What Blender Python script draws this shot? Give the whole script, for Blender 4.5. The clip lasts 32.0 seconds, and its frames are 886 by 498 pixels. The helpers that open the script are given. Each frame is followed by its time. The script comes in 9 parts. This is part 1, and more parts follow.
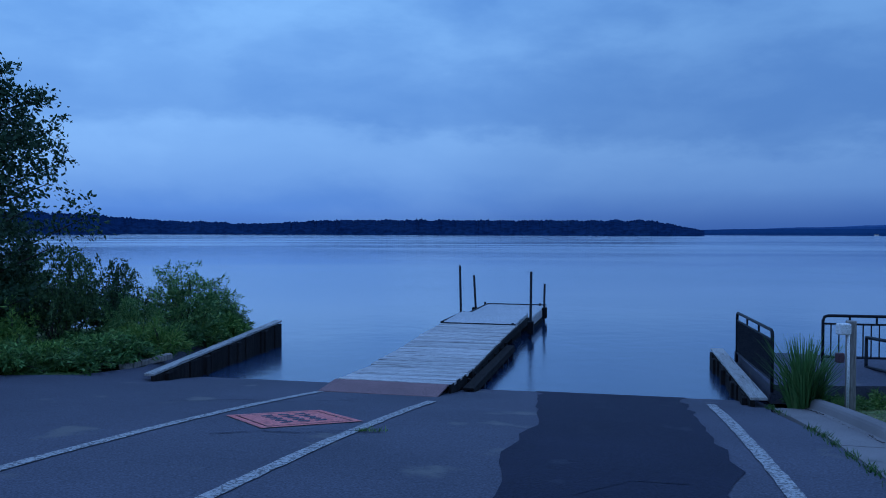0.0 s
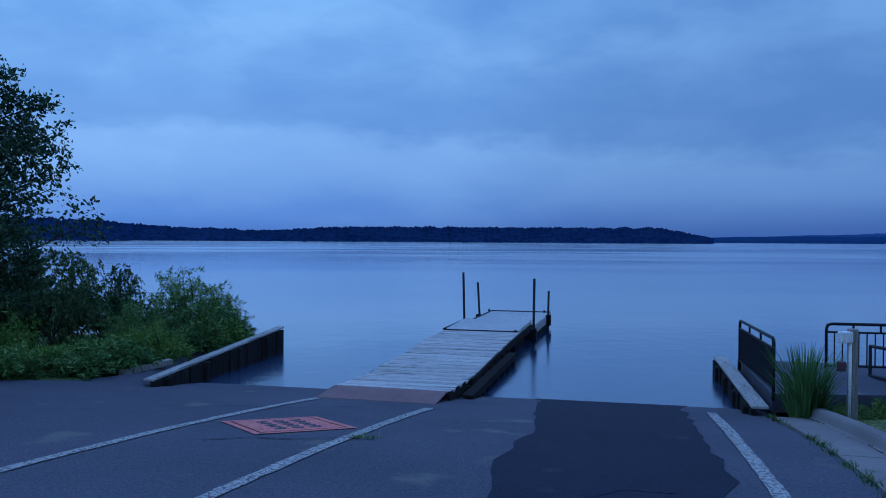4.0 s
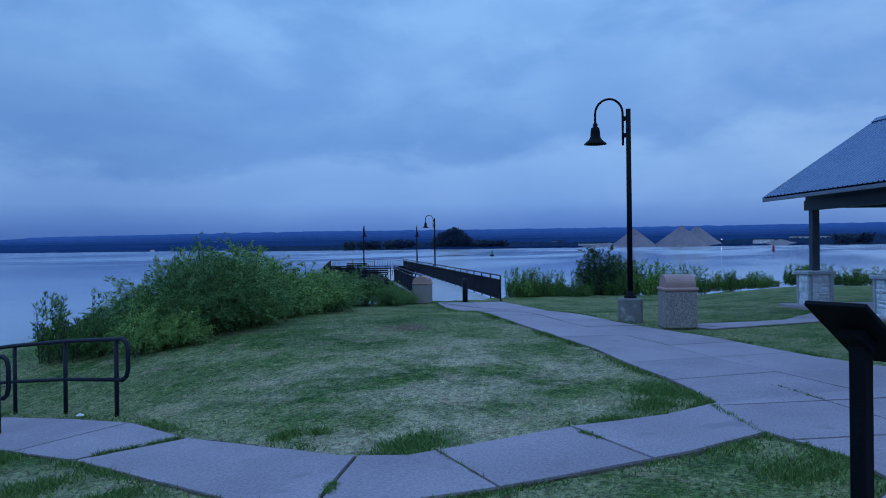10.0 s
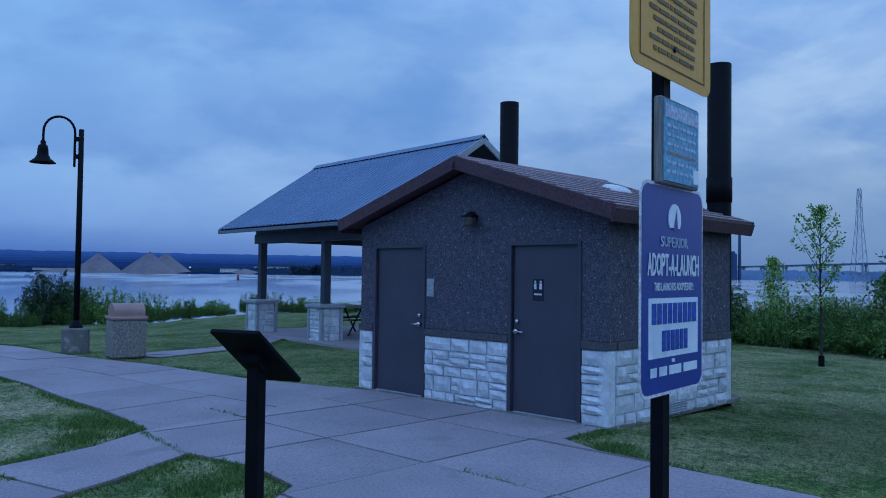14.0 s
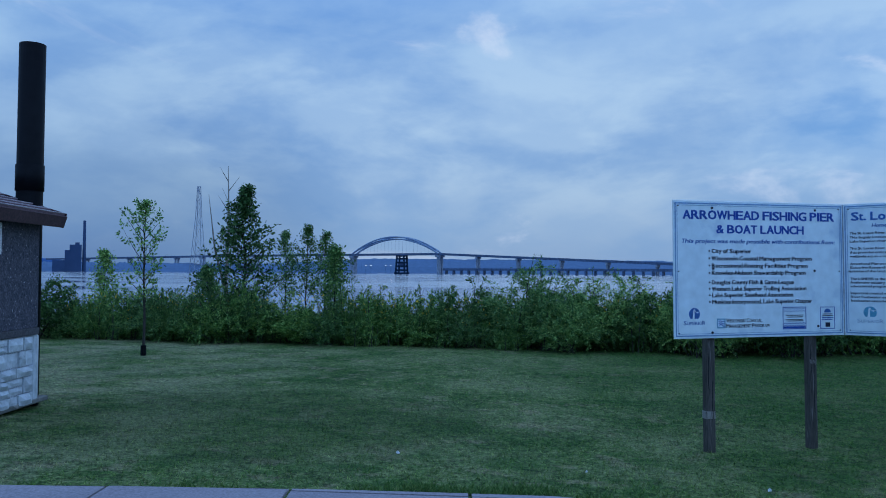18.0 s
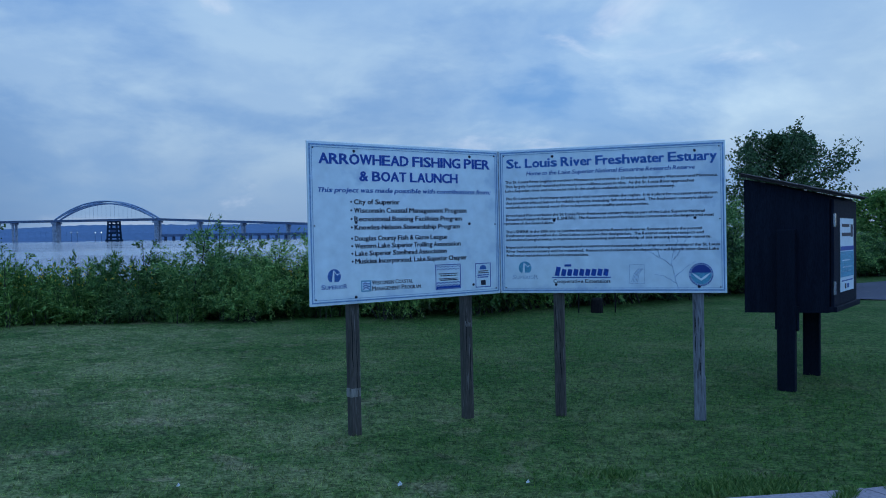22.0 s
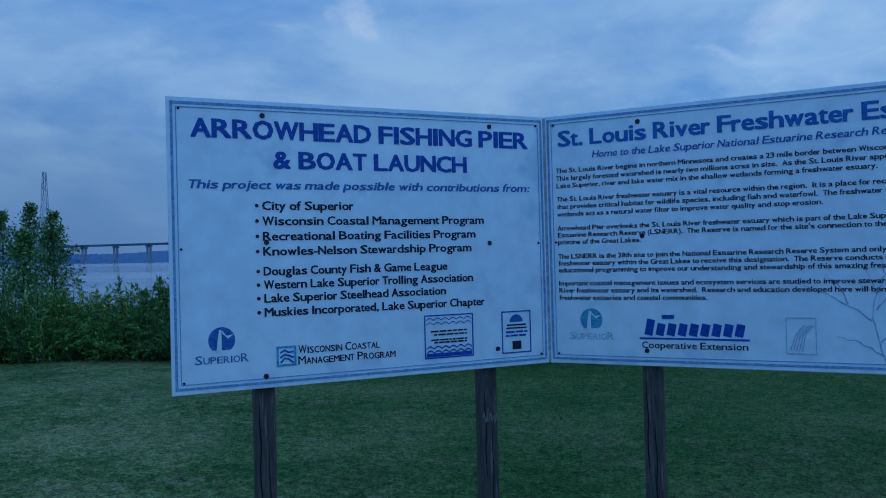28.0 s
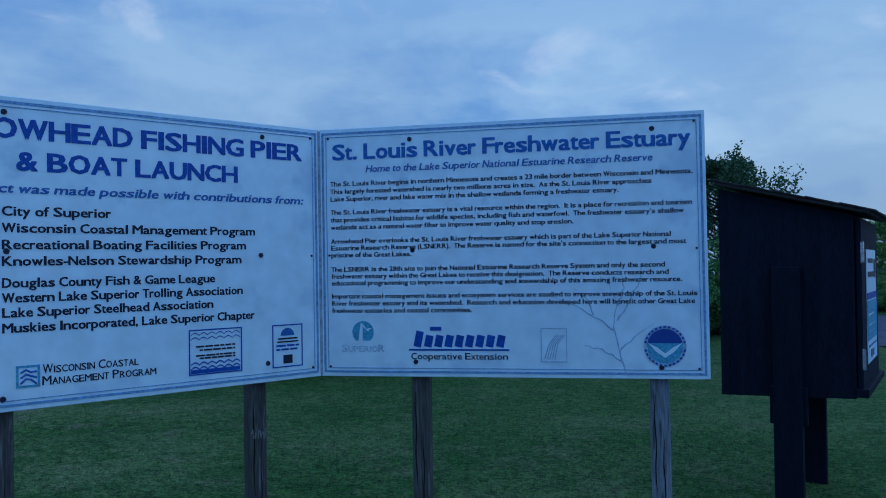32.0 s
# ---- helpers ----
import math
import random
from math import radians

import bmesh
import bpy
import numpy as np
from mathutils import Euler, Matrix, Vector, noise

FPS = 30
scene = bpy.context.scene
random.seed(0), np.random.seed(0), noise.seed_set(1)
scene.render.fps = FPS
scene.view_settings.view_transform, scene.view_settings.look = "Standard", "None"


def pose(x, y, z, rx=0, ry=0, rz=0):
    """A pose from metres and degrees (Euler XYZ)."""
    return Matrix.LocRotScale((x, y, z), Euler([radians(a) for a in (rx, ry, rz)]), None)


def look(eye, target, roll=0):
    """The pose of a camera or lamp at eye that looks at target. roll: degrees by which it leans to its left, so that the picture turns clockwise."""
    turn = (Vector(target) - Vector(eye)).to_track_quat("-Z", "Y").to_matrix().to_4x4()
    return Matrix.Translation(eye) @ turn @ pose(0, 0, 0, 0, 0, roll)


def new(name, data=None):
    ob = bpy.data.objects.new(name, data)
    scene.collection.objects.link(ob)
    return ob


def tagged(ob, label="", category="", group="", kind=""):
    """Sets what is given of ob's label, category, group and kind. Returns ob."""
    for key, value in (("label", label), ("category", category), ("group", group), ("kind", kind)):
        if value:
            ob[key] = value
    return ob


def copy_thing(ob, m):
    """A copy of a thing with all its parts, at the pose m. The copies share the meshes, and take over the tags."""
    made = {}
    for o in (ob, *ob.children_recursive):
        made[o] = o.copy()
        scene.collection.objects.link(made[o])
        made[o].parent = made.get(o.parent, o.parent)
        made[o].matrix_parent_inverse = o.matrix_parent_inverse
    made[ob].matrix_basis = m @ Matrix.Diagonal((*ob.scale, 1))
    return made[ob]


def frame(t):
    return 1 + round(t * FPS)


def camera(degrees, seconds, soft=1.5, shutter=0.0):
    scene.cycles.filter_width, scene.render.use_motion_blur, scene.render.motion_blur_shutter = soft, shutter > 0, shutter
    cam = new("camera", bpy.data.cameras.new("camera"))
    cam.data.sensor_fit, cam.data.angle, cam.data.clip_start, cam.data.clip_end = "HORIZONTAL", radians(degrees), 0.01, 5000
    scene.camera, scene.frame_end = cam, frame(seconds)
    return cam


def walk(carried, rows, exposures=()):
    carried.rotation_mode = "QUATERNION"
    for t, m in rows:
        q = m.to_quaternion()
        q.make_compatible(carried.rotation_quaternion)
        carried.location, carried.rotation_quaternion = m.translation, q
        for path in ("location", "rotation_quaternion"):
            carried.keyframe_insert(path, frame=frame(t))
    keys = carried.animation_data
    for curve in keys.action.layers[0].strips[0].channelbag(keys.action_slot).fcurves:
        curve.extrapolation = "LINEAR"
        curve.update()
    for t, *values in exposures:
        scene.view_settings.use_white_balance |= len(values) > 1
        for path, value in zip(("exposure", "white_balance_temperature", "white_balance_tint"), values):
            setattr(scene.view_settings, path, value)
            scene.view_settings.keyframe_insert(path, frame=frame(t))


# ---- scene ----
cam = camera(58.2, 32.0, 1.0)

PATH = [
    (0, (-0.473, -0.111, 1.617), (-0.402, 1.887, 1.579), 0.2),
    (0.5, (-0.467, -0.115, 1.608), (-0.414, 1.884, 1.569), 0.0),
    (1, (-0.431, -0.073, 1.588), (-0.434, 1.927, 1.553), 0.1),
    (1.5, (-0.455, -0.092, 1.57), (-0.453, 1.908, 1.54), 0.1),
    (2, (-0.475, -0.102, 1.594), (-0.459, 1.898, 1.563), 0.2),
    (2.5, (-0.444, -0.099, 1.6), (-0.429, 1.901, 1.575), 0.1),
    (3.5, (-0.371, -0.087, 1.606), (-0.341, 1.912, 1.584), 0.2),
    (4.2, (-0.321, -0.079, 1.610), (-0.248, 1.919, 1.590), 0.4),
    (4.5, (-0.299, -0.076, 1.612), (-0.156, 1.919, 1.593), 0.4),
    (5, (-0.267, -0.055, 1.625), (0.094, 1.913, 1.606), 0.5),
    (5.5, (-0.109, -0.127, 1.618), (0.532, 1.768, 1.605), 0.8),
    (6, (0.03, -0.156, 1.652), (0.961, 1.614, 1.64), 0.7),
    (6.5, (0.15, -0.26, 1.557), (1.33, 1.355, 1.566), 0.8),
    (7, (0.197, -0.266, 1.589), (1.665, 1.093, 1.592), 0.3),
    (7.5, (0.136, -0.351, 1.603), (1.791, 0.772, 1.604), 0.5),
    (8, (0.091, -0.512, 1.657), (1.84, 0.458, 1.656), 0.9),
    (8.5, (0.089, -0.515, 1.655), (1.873, 0.389, 1.654), 0.9),
    (9, (0.13, -0.462, 1.627), (1.925, 0.419, 1.626), 0.0),
    (9.5, (0.139, -0.465, 1.632), (1.937, 0.411, 1.63), -0.1),
    (10, (0.131, -0.477, 1.639), (1.945, 0.367, 1.635), -0.7),
    (10.5, (0.139, -0.483, 1.641), (1.965, 0.333, 1.636), -0.6),
    (11, (0.132, -0.517, 1.648), (1.993, 0.214, 1.643), -0.5),
    (11.5, (0.135, -0.521, 1.669), (2.006, 0.186, 1.68), -0.4),
    (12, (0.108, -0.552, 1.661), (1.989, 0.127, 1.687), 0.7),
    (12.5, (0.1, -0.639, 1.66), (2.057, -0.229, 1.695), 1.4),
    (13, (0.029, -0.703, 1.648), (2.024, -0.575, 1.69), 1.2),
    (13.5, (-0.082, -0.729, 1.659), (1.909, -0.915, 1.705), 1.0),
    (13.7, (-0.100, -0.766, 1.663), (1.876, -1.069, 1.717), 0.9),
    (14.2, (-0.147, -0.858, 1.674), (1.800, -1.312, 1.747), 0.6),
    (14.9, (-0.212, -0.987, 1.690), (1.720, -1.498, 1.789), 0.2),
    (15.3, (-0.249, -1.060, 1.699), (1.657, -1.656, 1.813), 0.0),
    (15.5, (-0.267, -1.097, 1.703), (1.58, -1.854, 1.825), -0.1),
    (16, (-0.277, -1.199, 1.693), (1.3, -2.423, 1.813), 0.4),
    (16.5, (-0.271, -1.227, 1.692), (1.079, -2.699, 1.777), 0.2),
    (17, (-0.313, -1.182, 1.704), (0.854, -2.804, 1.781), 0.2),
    (17.5, (-0.332, -1.167, 1.688), (0.765, -2.838, 1.76), 0.3),
    (18, (-0.359, -1.163, 1.689), (0.74, -2.833, 1.75), 0.4),
    (18.5, (-0.379, -1.157, 1.679), (0.727, -2.822, 1.733), 0.1),
    (19, (-0.425, -1.188, 1.664), (0.618, -2.894, 1.709), -0.3),
    (19.5, (-0.521, -1.463, 1.668), (0.334, -3.27, 1.709), -0.6),
    (20, (-0.597, -1.709, 1.654), (0.178, -3.552, 1.689), -0.9),
    (20.5, (-0.568, -2.002, 1.618), (-0.075, -3.941, 1.626), -0.7),
    (21, (-0.601, -2.304, 1.62), (-0.158, -4.254, 1.61), -0.7),
    (21.5, (-0.687, -2.679, 1.637), (-0.221, -4.624, 1.608), -0.6),
    (22, (-0.619, -3.062, 1.621), (-0.138, -5.003, 1.589), -0.7),
    (22.5, (-0.585, -3.368, 1.623), (-0.146, -5.319, 1.59), -0.7),
    (23, (-0.663, -3.817, 1.657), (-0.22, -5.767, 1.622), -0.5),
    (23.5, (-0.662, -4.243, 1.642), (-0.217, -6.192, 1.608), -0.5),
    (24, (-0.661, -4.693, 1.624), (-0.198, -6.638, 1.584), -0.4),
    (24.5, (-0.711, -5.13, 1.628), (-0.218, -7.068, 1.587), 0.0),
    (26.5, (-0.68, -6.378, 1.646), (0.022, -8.251, 1.626), -1.2),
    (27, (-0.597, -6.544, 1.615), (0.136, -8.405, 1.639), -1.6),
    (27.5, (-0.612, -6.683, 1.668), (0.169, -8.524, 1.684), -1.1),
    (28, (-0.592, -6.715, 1.671), (0.228, -8.539, 1.69), -1.0),
    (28.5, (-0.602, -6.744, 1.667), (0.242, -8.558, 1.688), -1.0),
    (29, (-0.616, -6.762, 1.671), (0.247, -8.566, 1.705), -0.7),
    (29.5, (-0.633, -6.766, 1.669), (0.241, -8.563, 1.716), -0.5),
    (30, (-0.683, -6.772, 1.664), (0.088, -8.616, 1.717), -0.2),
    (30.5, (-0.604, -6.73, 1.653), (-0.121, -8.669, 1.709), -0.4),
    (31, (-0.671, -6.738, 1.663), (-0.359, -8.713, 1.713), -0.5),
    (31.5, (-0.67, -6.744, 1.655), (-0.379, -8.722, 1.704), -0.5),
    (32, (-0.688, -6.737, 1.667), (-0.371, -8.711, 1.713), -0.5),
]
EXPOSURES = [(0.0, -0.19, 5800, 12), (6.0, -0.19, 5950, 12), (7.0, 0.01, 6080, 12), (9.0, 0.07, 6350, 12), (13.0, 0.08, 6500, 12), (16.0, -0.01, 6560, 10), (17.2, 0.0, 6580, 9), (18.0, 0.0, 6600, 8), (22.0, -0.03, 6600, 7), (24.0, -0.15, 6200, 5), (27.0, -0.39, 5650, 4), (30.0, -0.41, 5650, 4), (32.0, -0.30, 5850, 5)]
walk(cam, [(t, look(eye, target, roll)) for t, eye, target, roll in PATH], EXPOSURES)

# ---------- sky, light ----------
def ramp_node(nt, stops, interp="LINEAR"):
    r = nt.nodes.new("ShaderNodeValToRGB")
    r.color_ramp.interpolation = interp
    while len(r.color_ramp.elements) < len(stops):
        r.color_ramp.elements.new(0.5)
    for e, (p, c) in zip(r.color_ramp.elements, stops):
        e.position, e.color = p, (*c, 1)
    return r


def mathn(nt, op, a, b=None, clamp=False):
    n = nt.nodes.new("ShaderNodeMath")
    n.operation, n.use_clamp = op, clamp
    for i, v in enumerate((a, b)):
        if v is None:
            continue
        if isinstance(v, (int, float)):
            n.inputs[i].default_value = v
        else:
            nt.links.new(v, n.inputs[i])
    return n.outputs[0]


def mixc(nt, fac, a, b, blend="MIX"):
    n = nt.nodes.new("ShaderNodeMix")
    n.data_type, n.blend_type = "RGBA", blend
    for i, v in ((0, fac), (6, a), (7, b)):
        if isinstance(v, (int, float)):
            n.inputs[i].default_value = v
        elif isinstance(v, tuple):
            n.inputs[i].default_value = (*v, 1)
        else:
            nt.links.new(v, n.inputs[i])
    return n.outputs[2]


world = bpy.data.worlds.new("dusk_sky")
scene.world = world
world.use_nodes = True
nt = world.node_tree
nt.nodes.clear()
SKY = 1.3
out = nt.nodes.new("ShaderNodeOutputWorld")
bg = nt.nodes.new("ShaderNodeBackground")
bg.inputs[1].default_value = SKY
nt.links.new(bg.outputs[0], out.inputs[0])
tc = nt.nodes.new("ShaderNodeTexCoord")
sep = nt.nodes.new("ShaderNodeSeparateXYZ")
nt.links.new(tc.outputs["Generated"], sep.inputs[0])
X, Y, Z = sep.outputs
zpos = mathn(nt, "MAXIMUM", Z, 0.0)
comb = nt.nodes.new("ShaderNodeCombineXYZ")
nt.links.new(X, comb.inputs[0])
nt.links.new(Y, comb.inputs[1])
nt.links.new(mathn(nt, "MULTIPLY", zpos, 2.3), comb.inputs[2])


def sky_noise(scale, detail, rough, dist, offset):
    m = nt.nodes.new("ShaderNodeMapping")
    m.inputs[1].default_value = offset
    nt.links.new(comb.outputs[0], m.inputs[0])
    n = nt.nodes.new("ShaderNodeTexNoise")
    n.inputs["Scale"].default_value, n.inputs["Detail"].default_value = scale, detail
    n.inputs["Roughness"].default_value, n.inputs["Distortion"].default_value = rough, dist
    nt.links.new(m.outputs[0], n.inputs["Vector"])
    return n.outputs[0]


# overcast dusk: brighter towards the south-west, where the sun has set
north = mathn(nt, "MULTIPLY_ADD", Y, 0.5)
nt.nodes[-1].inputs[2].default_value = 0.5
def by_height(stops):
    r = ramp_node(nt, stops)
    nt.links.new(zpos, r.inputs[0])
    return r.outputs[0]


lit_n = by_height([(0.0, (0.070, 0.165, 0.43)), (0.03, (0.13, 0.26, 0.55)), (0.10, (0.20, 0.37, 0.66)), (0.30, (0.195, 0.395, 0.70)), (0.6, (0.23, 0.45, 0.89)), (1.0, (0.24, 0.45, 0.94))])
dark_n = by_height([(0.0, (0.048, 0.122, 0.37)), (0.03, (0.085, 0.20, 0.51)), (0.10, (0.105, 0.235, 0.52)), (0.30, (0.115, 0.265, 0.565)), (0.6, (0.18, 0.37, 0.78)), (1.0, (0.20, 0.39, 0.84))])
lit_s = by_height([(0.0, (0.175, 0.275, 0.46)), (0.05, (0.24, 0.35, 0.53)), (0.15, (0.34, 0.475, 0.65)), (0.30, (0.265, 0.415, 0.645)), (0.6, (0.26, 0.48, 0.87)), (1.0, (0.24, 0.45, 0.94))])
dark_s = by_height([(0.0, (0.165, 0.275, 0.48)), (0.05, (0.15, 0.275, 0.50)), (0.15, (0.105, 0.235, 0.50)), (0.30, (0.125, 0.265, 0.56)), (0.6, (0.18, 0.37, 0.78)), (1.0, (0.20, 0.39, 0.84))])
# a heavier bank lies low over the water to the north-east
ne = mathn(nt, "ADD", mathn(nt, "MULTIPLY", X, 0.86), mathn(nt, "MULTIPLY", Y, 0.5))
bank = ramp_node(nt, [(0.35, (0, 0, 0)), (0.95, (1, 1, 1))])
nt.links.new(ne, bank.inputs[0])
low = ramp_node(nt, [(0.0, (1, 1, 1)), (0.02, (0.7, 0.7, 0.7)), (0.055, (0, 0, 0))])
nt.links.new(zpos, low.inputs[0])
nfac = ramp_node(nt, [(0.18, (0, 0, 0)), (0.62, (1, 1, 1))])
nt.links.new(north, nfac.inputs[0])
lit = mixc(nt, nfac.outputs[0], lit_s, lit_n)
dark = mixc(nt, nfac.outputs[0], dark_s, dark_n)
big = ramp_node(nt, [(0.40, (0, 0, 0)), (0.49, (0.4, 0.4, 0.4)), (0.58, (1, 1, 1))], "EASE")
nt.links.new(sky_noise(2.3, 8.0, 0.53, 0.25, (3.1, 7.7, 0.0)), big.inputs[0])
fine = ramp_node(nt, [(0.38, (0, 0, 0)), (0.66, (1, 1, 1))], "EASE")
nt.links.new(sky_noise(6.5, 6.0, 0.55, 0.2, (9.0, 2.0, 0.0)), fine.inputs[0])
shape = mathn(nt, "ADD", mathn(nt, "MULTIPLY", big.outputs[0], 0.64), mathn(nt, "MULTIPLY", fine.outputs[0], 0.36), True)
# a pale bank with a puffy top lies low over the water in the north and east, a darker layer above it
puff = mathn(nt, "SUBTRACT", sky_noise(7.0, 9.0, 0.58, 0.1, (2.0, 5.0, 1.0)), 0.5)
swell = mathn(nt, "SUBTRACT", sky_noise(1.7, 3.0, 0.5, 0.0, (6.4, 1.3, 0.0)), 0.5)
rise_ = mathn(nt, "ADD", zpos, mathn(nt, "ADD", mathn(nt, "MULTIPLY", puff, 0.10), mathn(nt, "MULTIPLY", swell, 0.14)))
pale_bank = ramp_node(nt, [(0.015, (0, 0, 0)), (0.06, (1, 1, 1)), (0.100, (1, 1, 1)), (0.122, (0, 0, 0))])
nt.links.new(rise_, pale_bank.inputs[0])
dim_belt = ramp_node(nt, [(0.104, (0, 0, 0)), (0.130, (1, 1, 1)), (0.165, (0.8, 0.8, 0.8)), (0.25, (0, 0, 0))])
nt.links.new(rise_, dim_belt.inputs[0])
hold = mathn(nt, "MULTIPLY", mathn(nt, "ADD", pale_bank.outputs[0], dim_belt.outputs[0]), mathn(nt, "MULTIPLY", nfac.outputs[0], 0.62))
shape = mathn(nt, "ADD", mathn(nt, "MULTIPLY", shape, mathn(nt, "SUBTRACT", 1.0, hold)), mathn(nt, "MULTIPLY", mathn(nt, "MULTIPLY", pale_bank.outputs[0], nfac.outputs[0]), 0.60), True)
cloud = mixc(nt, shape, dark, lit)
cloud = mixc(nt, mathn(nt, "MULTIPLY", bank.outputs[0], 0.2), cloud, mixc(nt, 1.0, cloud, (0.35, 0.42, 0.55), "MULTIPLY"))
cloud = mixc(nt, mathn(nt, "MULTIPLY", bank.outputs[0], low.outputs[0]), cloud, (0.045, 0.115, 0.35))
# greyer cloud hangs to the north-north-east
nne = ramp_node(nt, [(0.88, (0, 0, 0)), (0.985, (1, 1, 1))], "EASE")
nt.links.new(mathn(nt, "ADD", mathn(nt, "MULTIPLY", X, 0.469), mathn(nt, "MULTIPLY", Y, 0.883)), nne.inputs[0])
cloud = mixc(nt, nne.outputs[0], cloud, mixc(nt, 1.0, cloud, (0.80, 0.83, 0.87), "MULTIPLY"))
# paler cloud to the north-west
pale = ramp_node(nt, [(0.15, (1.12, 1.12, 1.10)), (0.72, (1, 1, 1))])
nt.links.new(ne, pale.inputs[0])
cloud = mixc(nt, nfac.outputs[0], cloud, mixc(nt, 1.0, cloud, pale.outputs[0], "MULTIPLY"))
# thin breaks in the cloud with the last warm light, in the south only
gap = ramp_node(nt, [(0.58, (0, 0, 0)), (0.76, (1, 1, 1))], "EASE")
nt.links.new(sky_noise(4.6, 6.0, 0.55, 0.6, (1.0, 4.4, 0.0)), gap.inputs[0])
south = mathn(nt, "SUBTRACT", 1.0, nfac.outputs[0])
cloud = mixc(nt, mathn(nt, "MULTIPLY", mathn(nt, "MULTIPLY", gap.outputs[0], south), 0.5), cloud, (0.56, 0.62, 0.76))
# a dull bank to the south-east, heaviest low down
se = ramp_node(nt, [(0.935, (0, 0, 0)), (0.998, (1, 1, 1))], "EASE")
nt.links.new(mathn(nt, "ADD", mathn(nt, "MULTIPLY", X, 0.84), mathn(nt, "MULTIPLY", Y, -0.54)), se.inputs[0])
se_z = ramp_node(nt, [(0.0, (1, 1, 1)), (0.13, (0.95, 0.95, 0.95)), (0.20, (0.35, 0.35, 0.35)), (0.34, (0.30, 0.30, 0.30)), (0.6, (0, 0, 0))], "EASE")
nt.links.new(rise_, se_z.inputs[0])
cloud = mixc(nt, mathn(nt, "MULTIPLY", se.outputs[0], se_z.outputs[0]), cloud, mixc(nt, 1.0, cloud, (0.58, 0.67, 0.77), "MULTIPLY"))
# paler cloud in the south
ss = ramp_node(nt, [(0.945, (0, 0, 0)), (0.99, (1, 1, 1))], "EASE")
nt.links.new(mathn(nt, "MULTIPLY", Y, -1.0), ss.inputs[0])
ss_z = ramp_node(nt, [(0.06, (0, 0, 0)), (0.16, (1, 1, 1)), (0.35, (1, 1, 1)), (0.55, (0, 0, 0))], "EASE")
nt.links.new(zpos, ss_z.inputs[0])
cloud = mixc(nt, mathn(nt, "MULTIPLY", ss.outputs[0], ss_z.outputs[0]), cloud, mixc(nt, 1.0, cloud, (1.22, 1.18, 1.12), "MULTIPLY"))
# clear-sky light above the cloud, faint
sky = nt.nodes.new("ShaderNodeTexSky")
sky.sky_type, sky.sun_disc, sky.sun_elevation, sky.sun_rotation = "NISHITA", False, radians(7.0), radians(215)
nis = mixc(nt, 1.0, sky.outputs[0], (0.002, 0.003, 0.004), "MULTIPLY")
# below the horizon: dim ground
below = ramp_node(nt, [(0.0, (1, 1, 1)), (0.02, (0, 0, 0))])
nt.links.new(mathn(nt, "MULTIPLY", Z, -1.0, True), below.inputs[0])
total = mixc(nt, 1.0, cloud, nis, "ADD")
total = mixc(nt, below.outputs[0], (0.02, 0.03, 0.05), total)
nt.links.new(total, bg.inputs[0])

# added soft blue light from high up; the sun itself has set
sun = new("sky_fill", bpy.data.lights.new("sky_fill", "SUN"))
sun.data.energy, sun.data.angle, sun.data.color = 0.25, radians(60), (0.48, 0.68, 1.0)
sun.matrix_world = look((-30, 20, 60), (0, 0, 0))


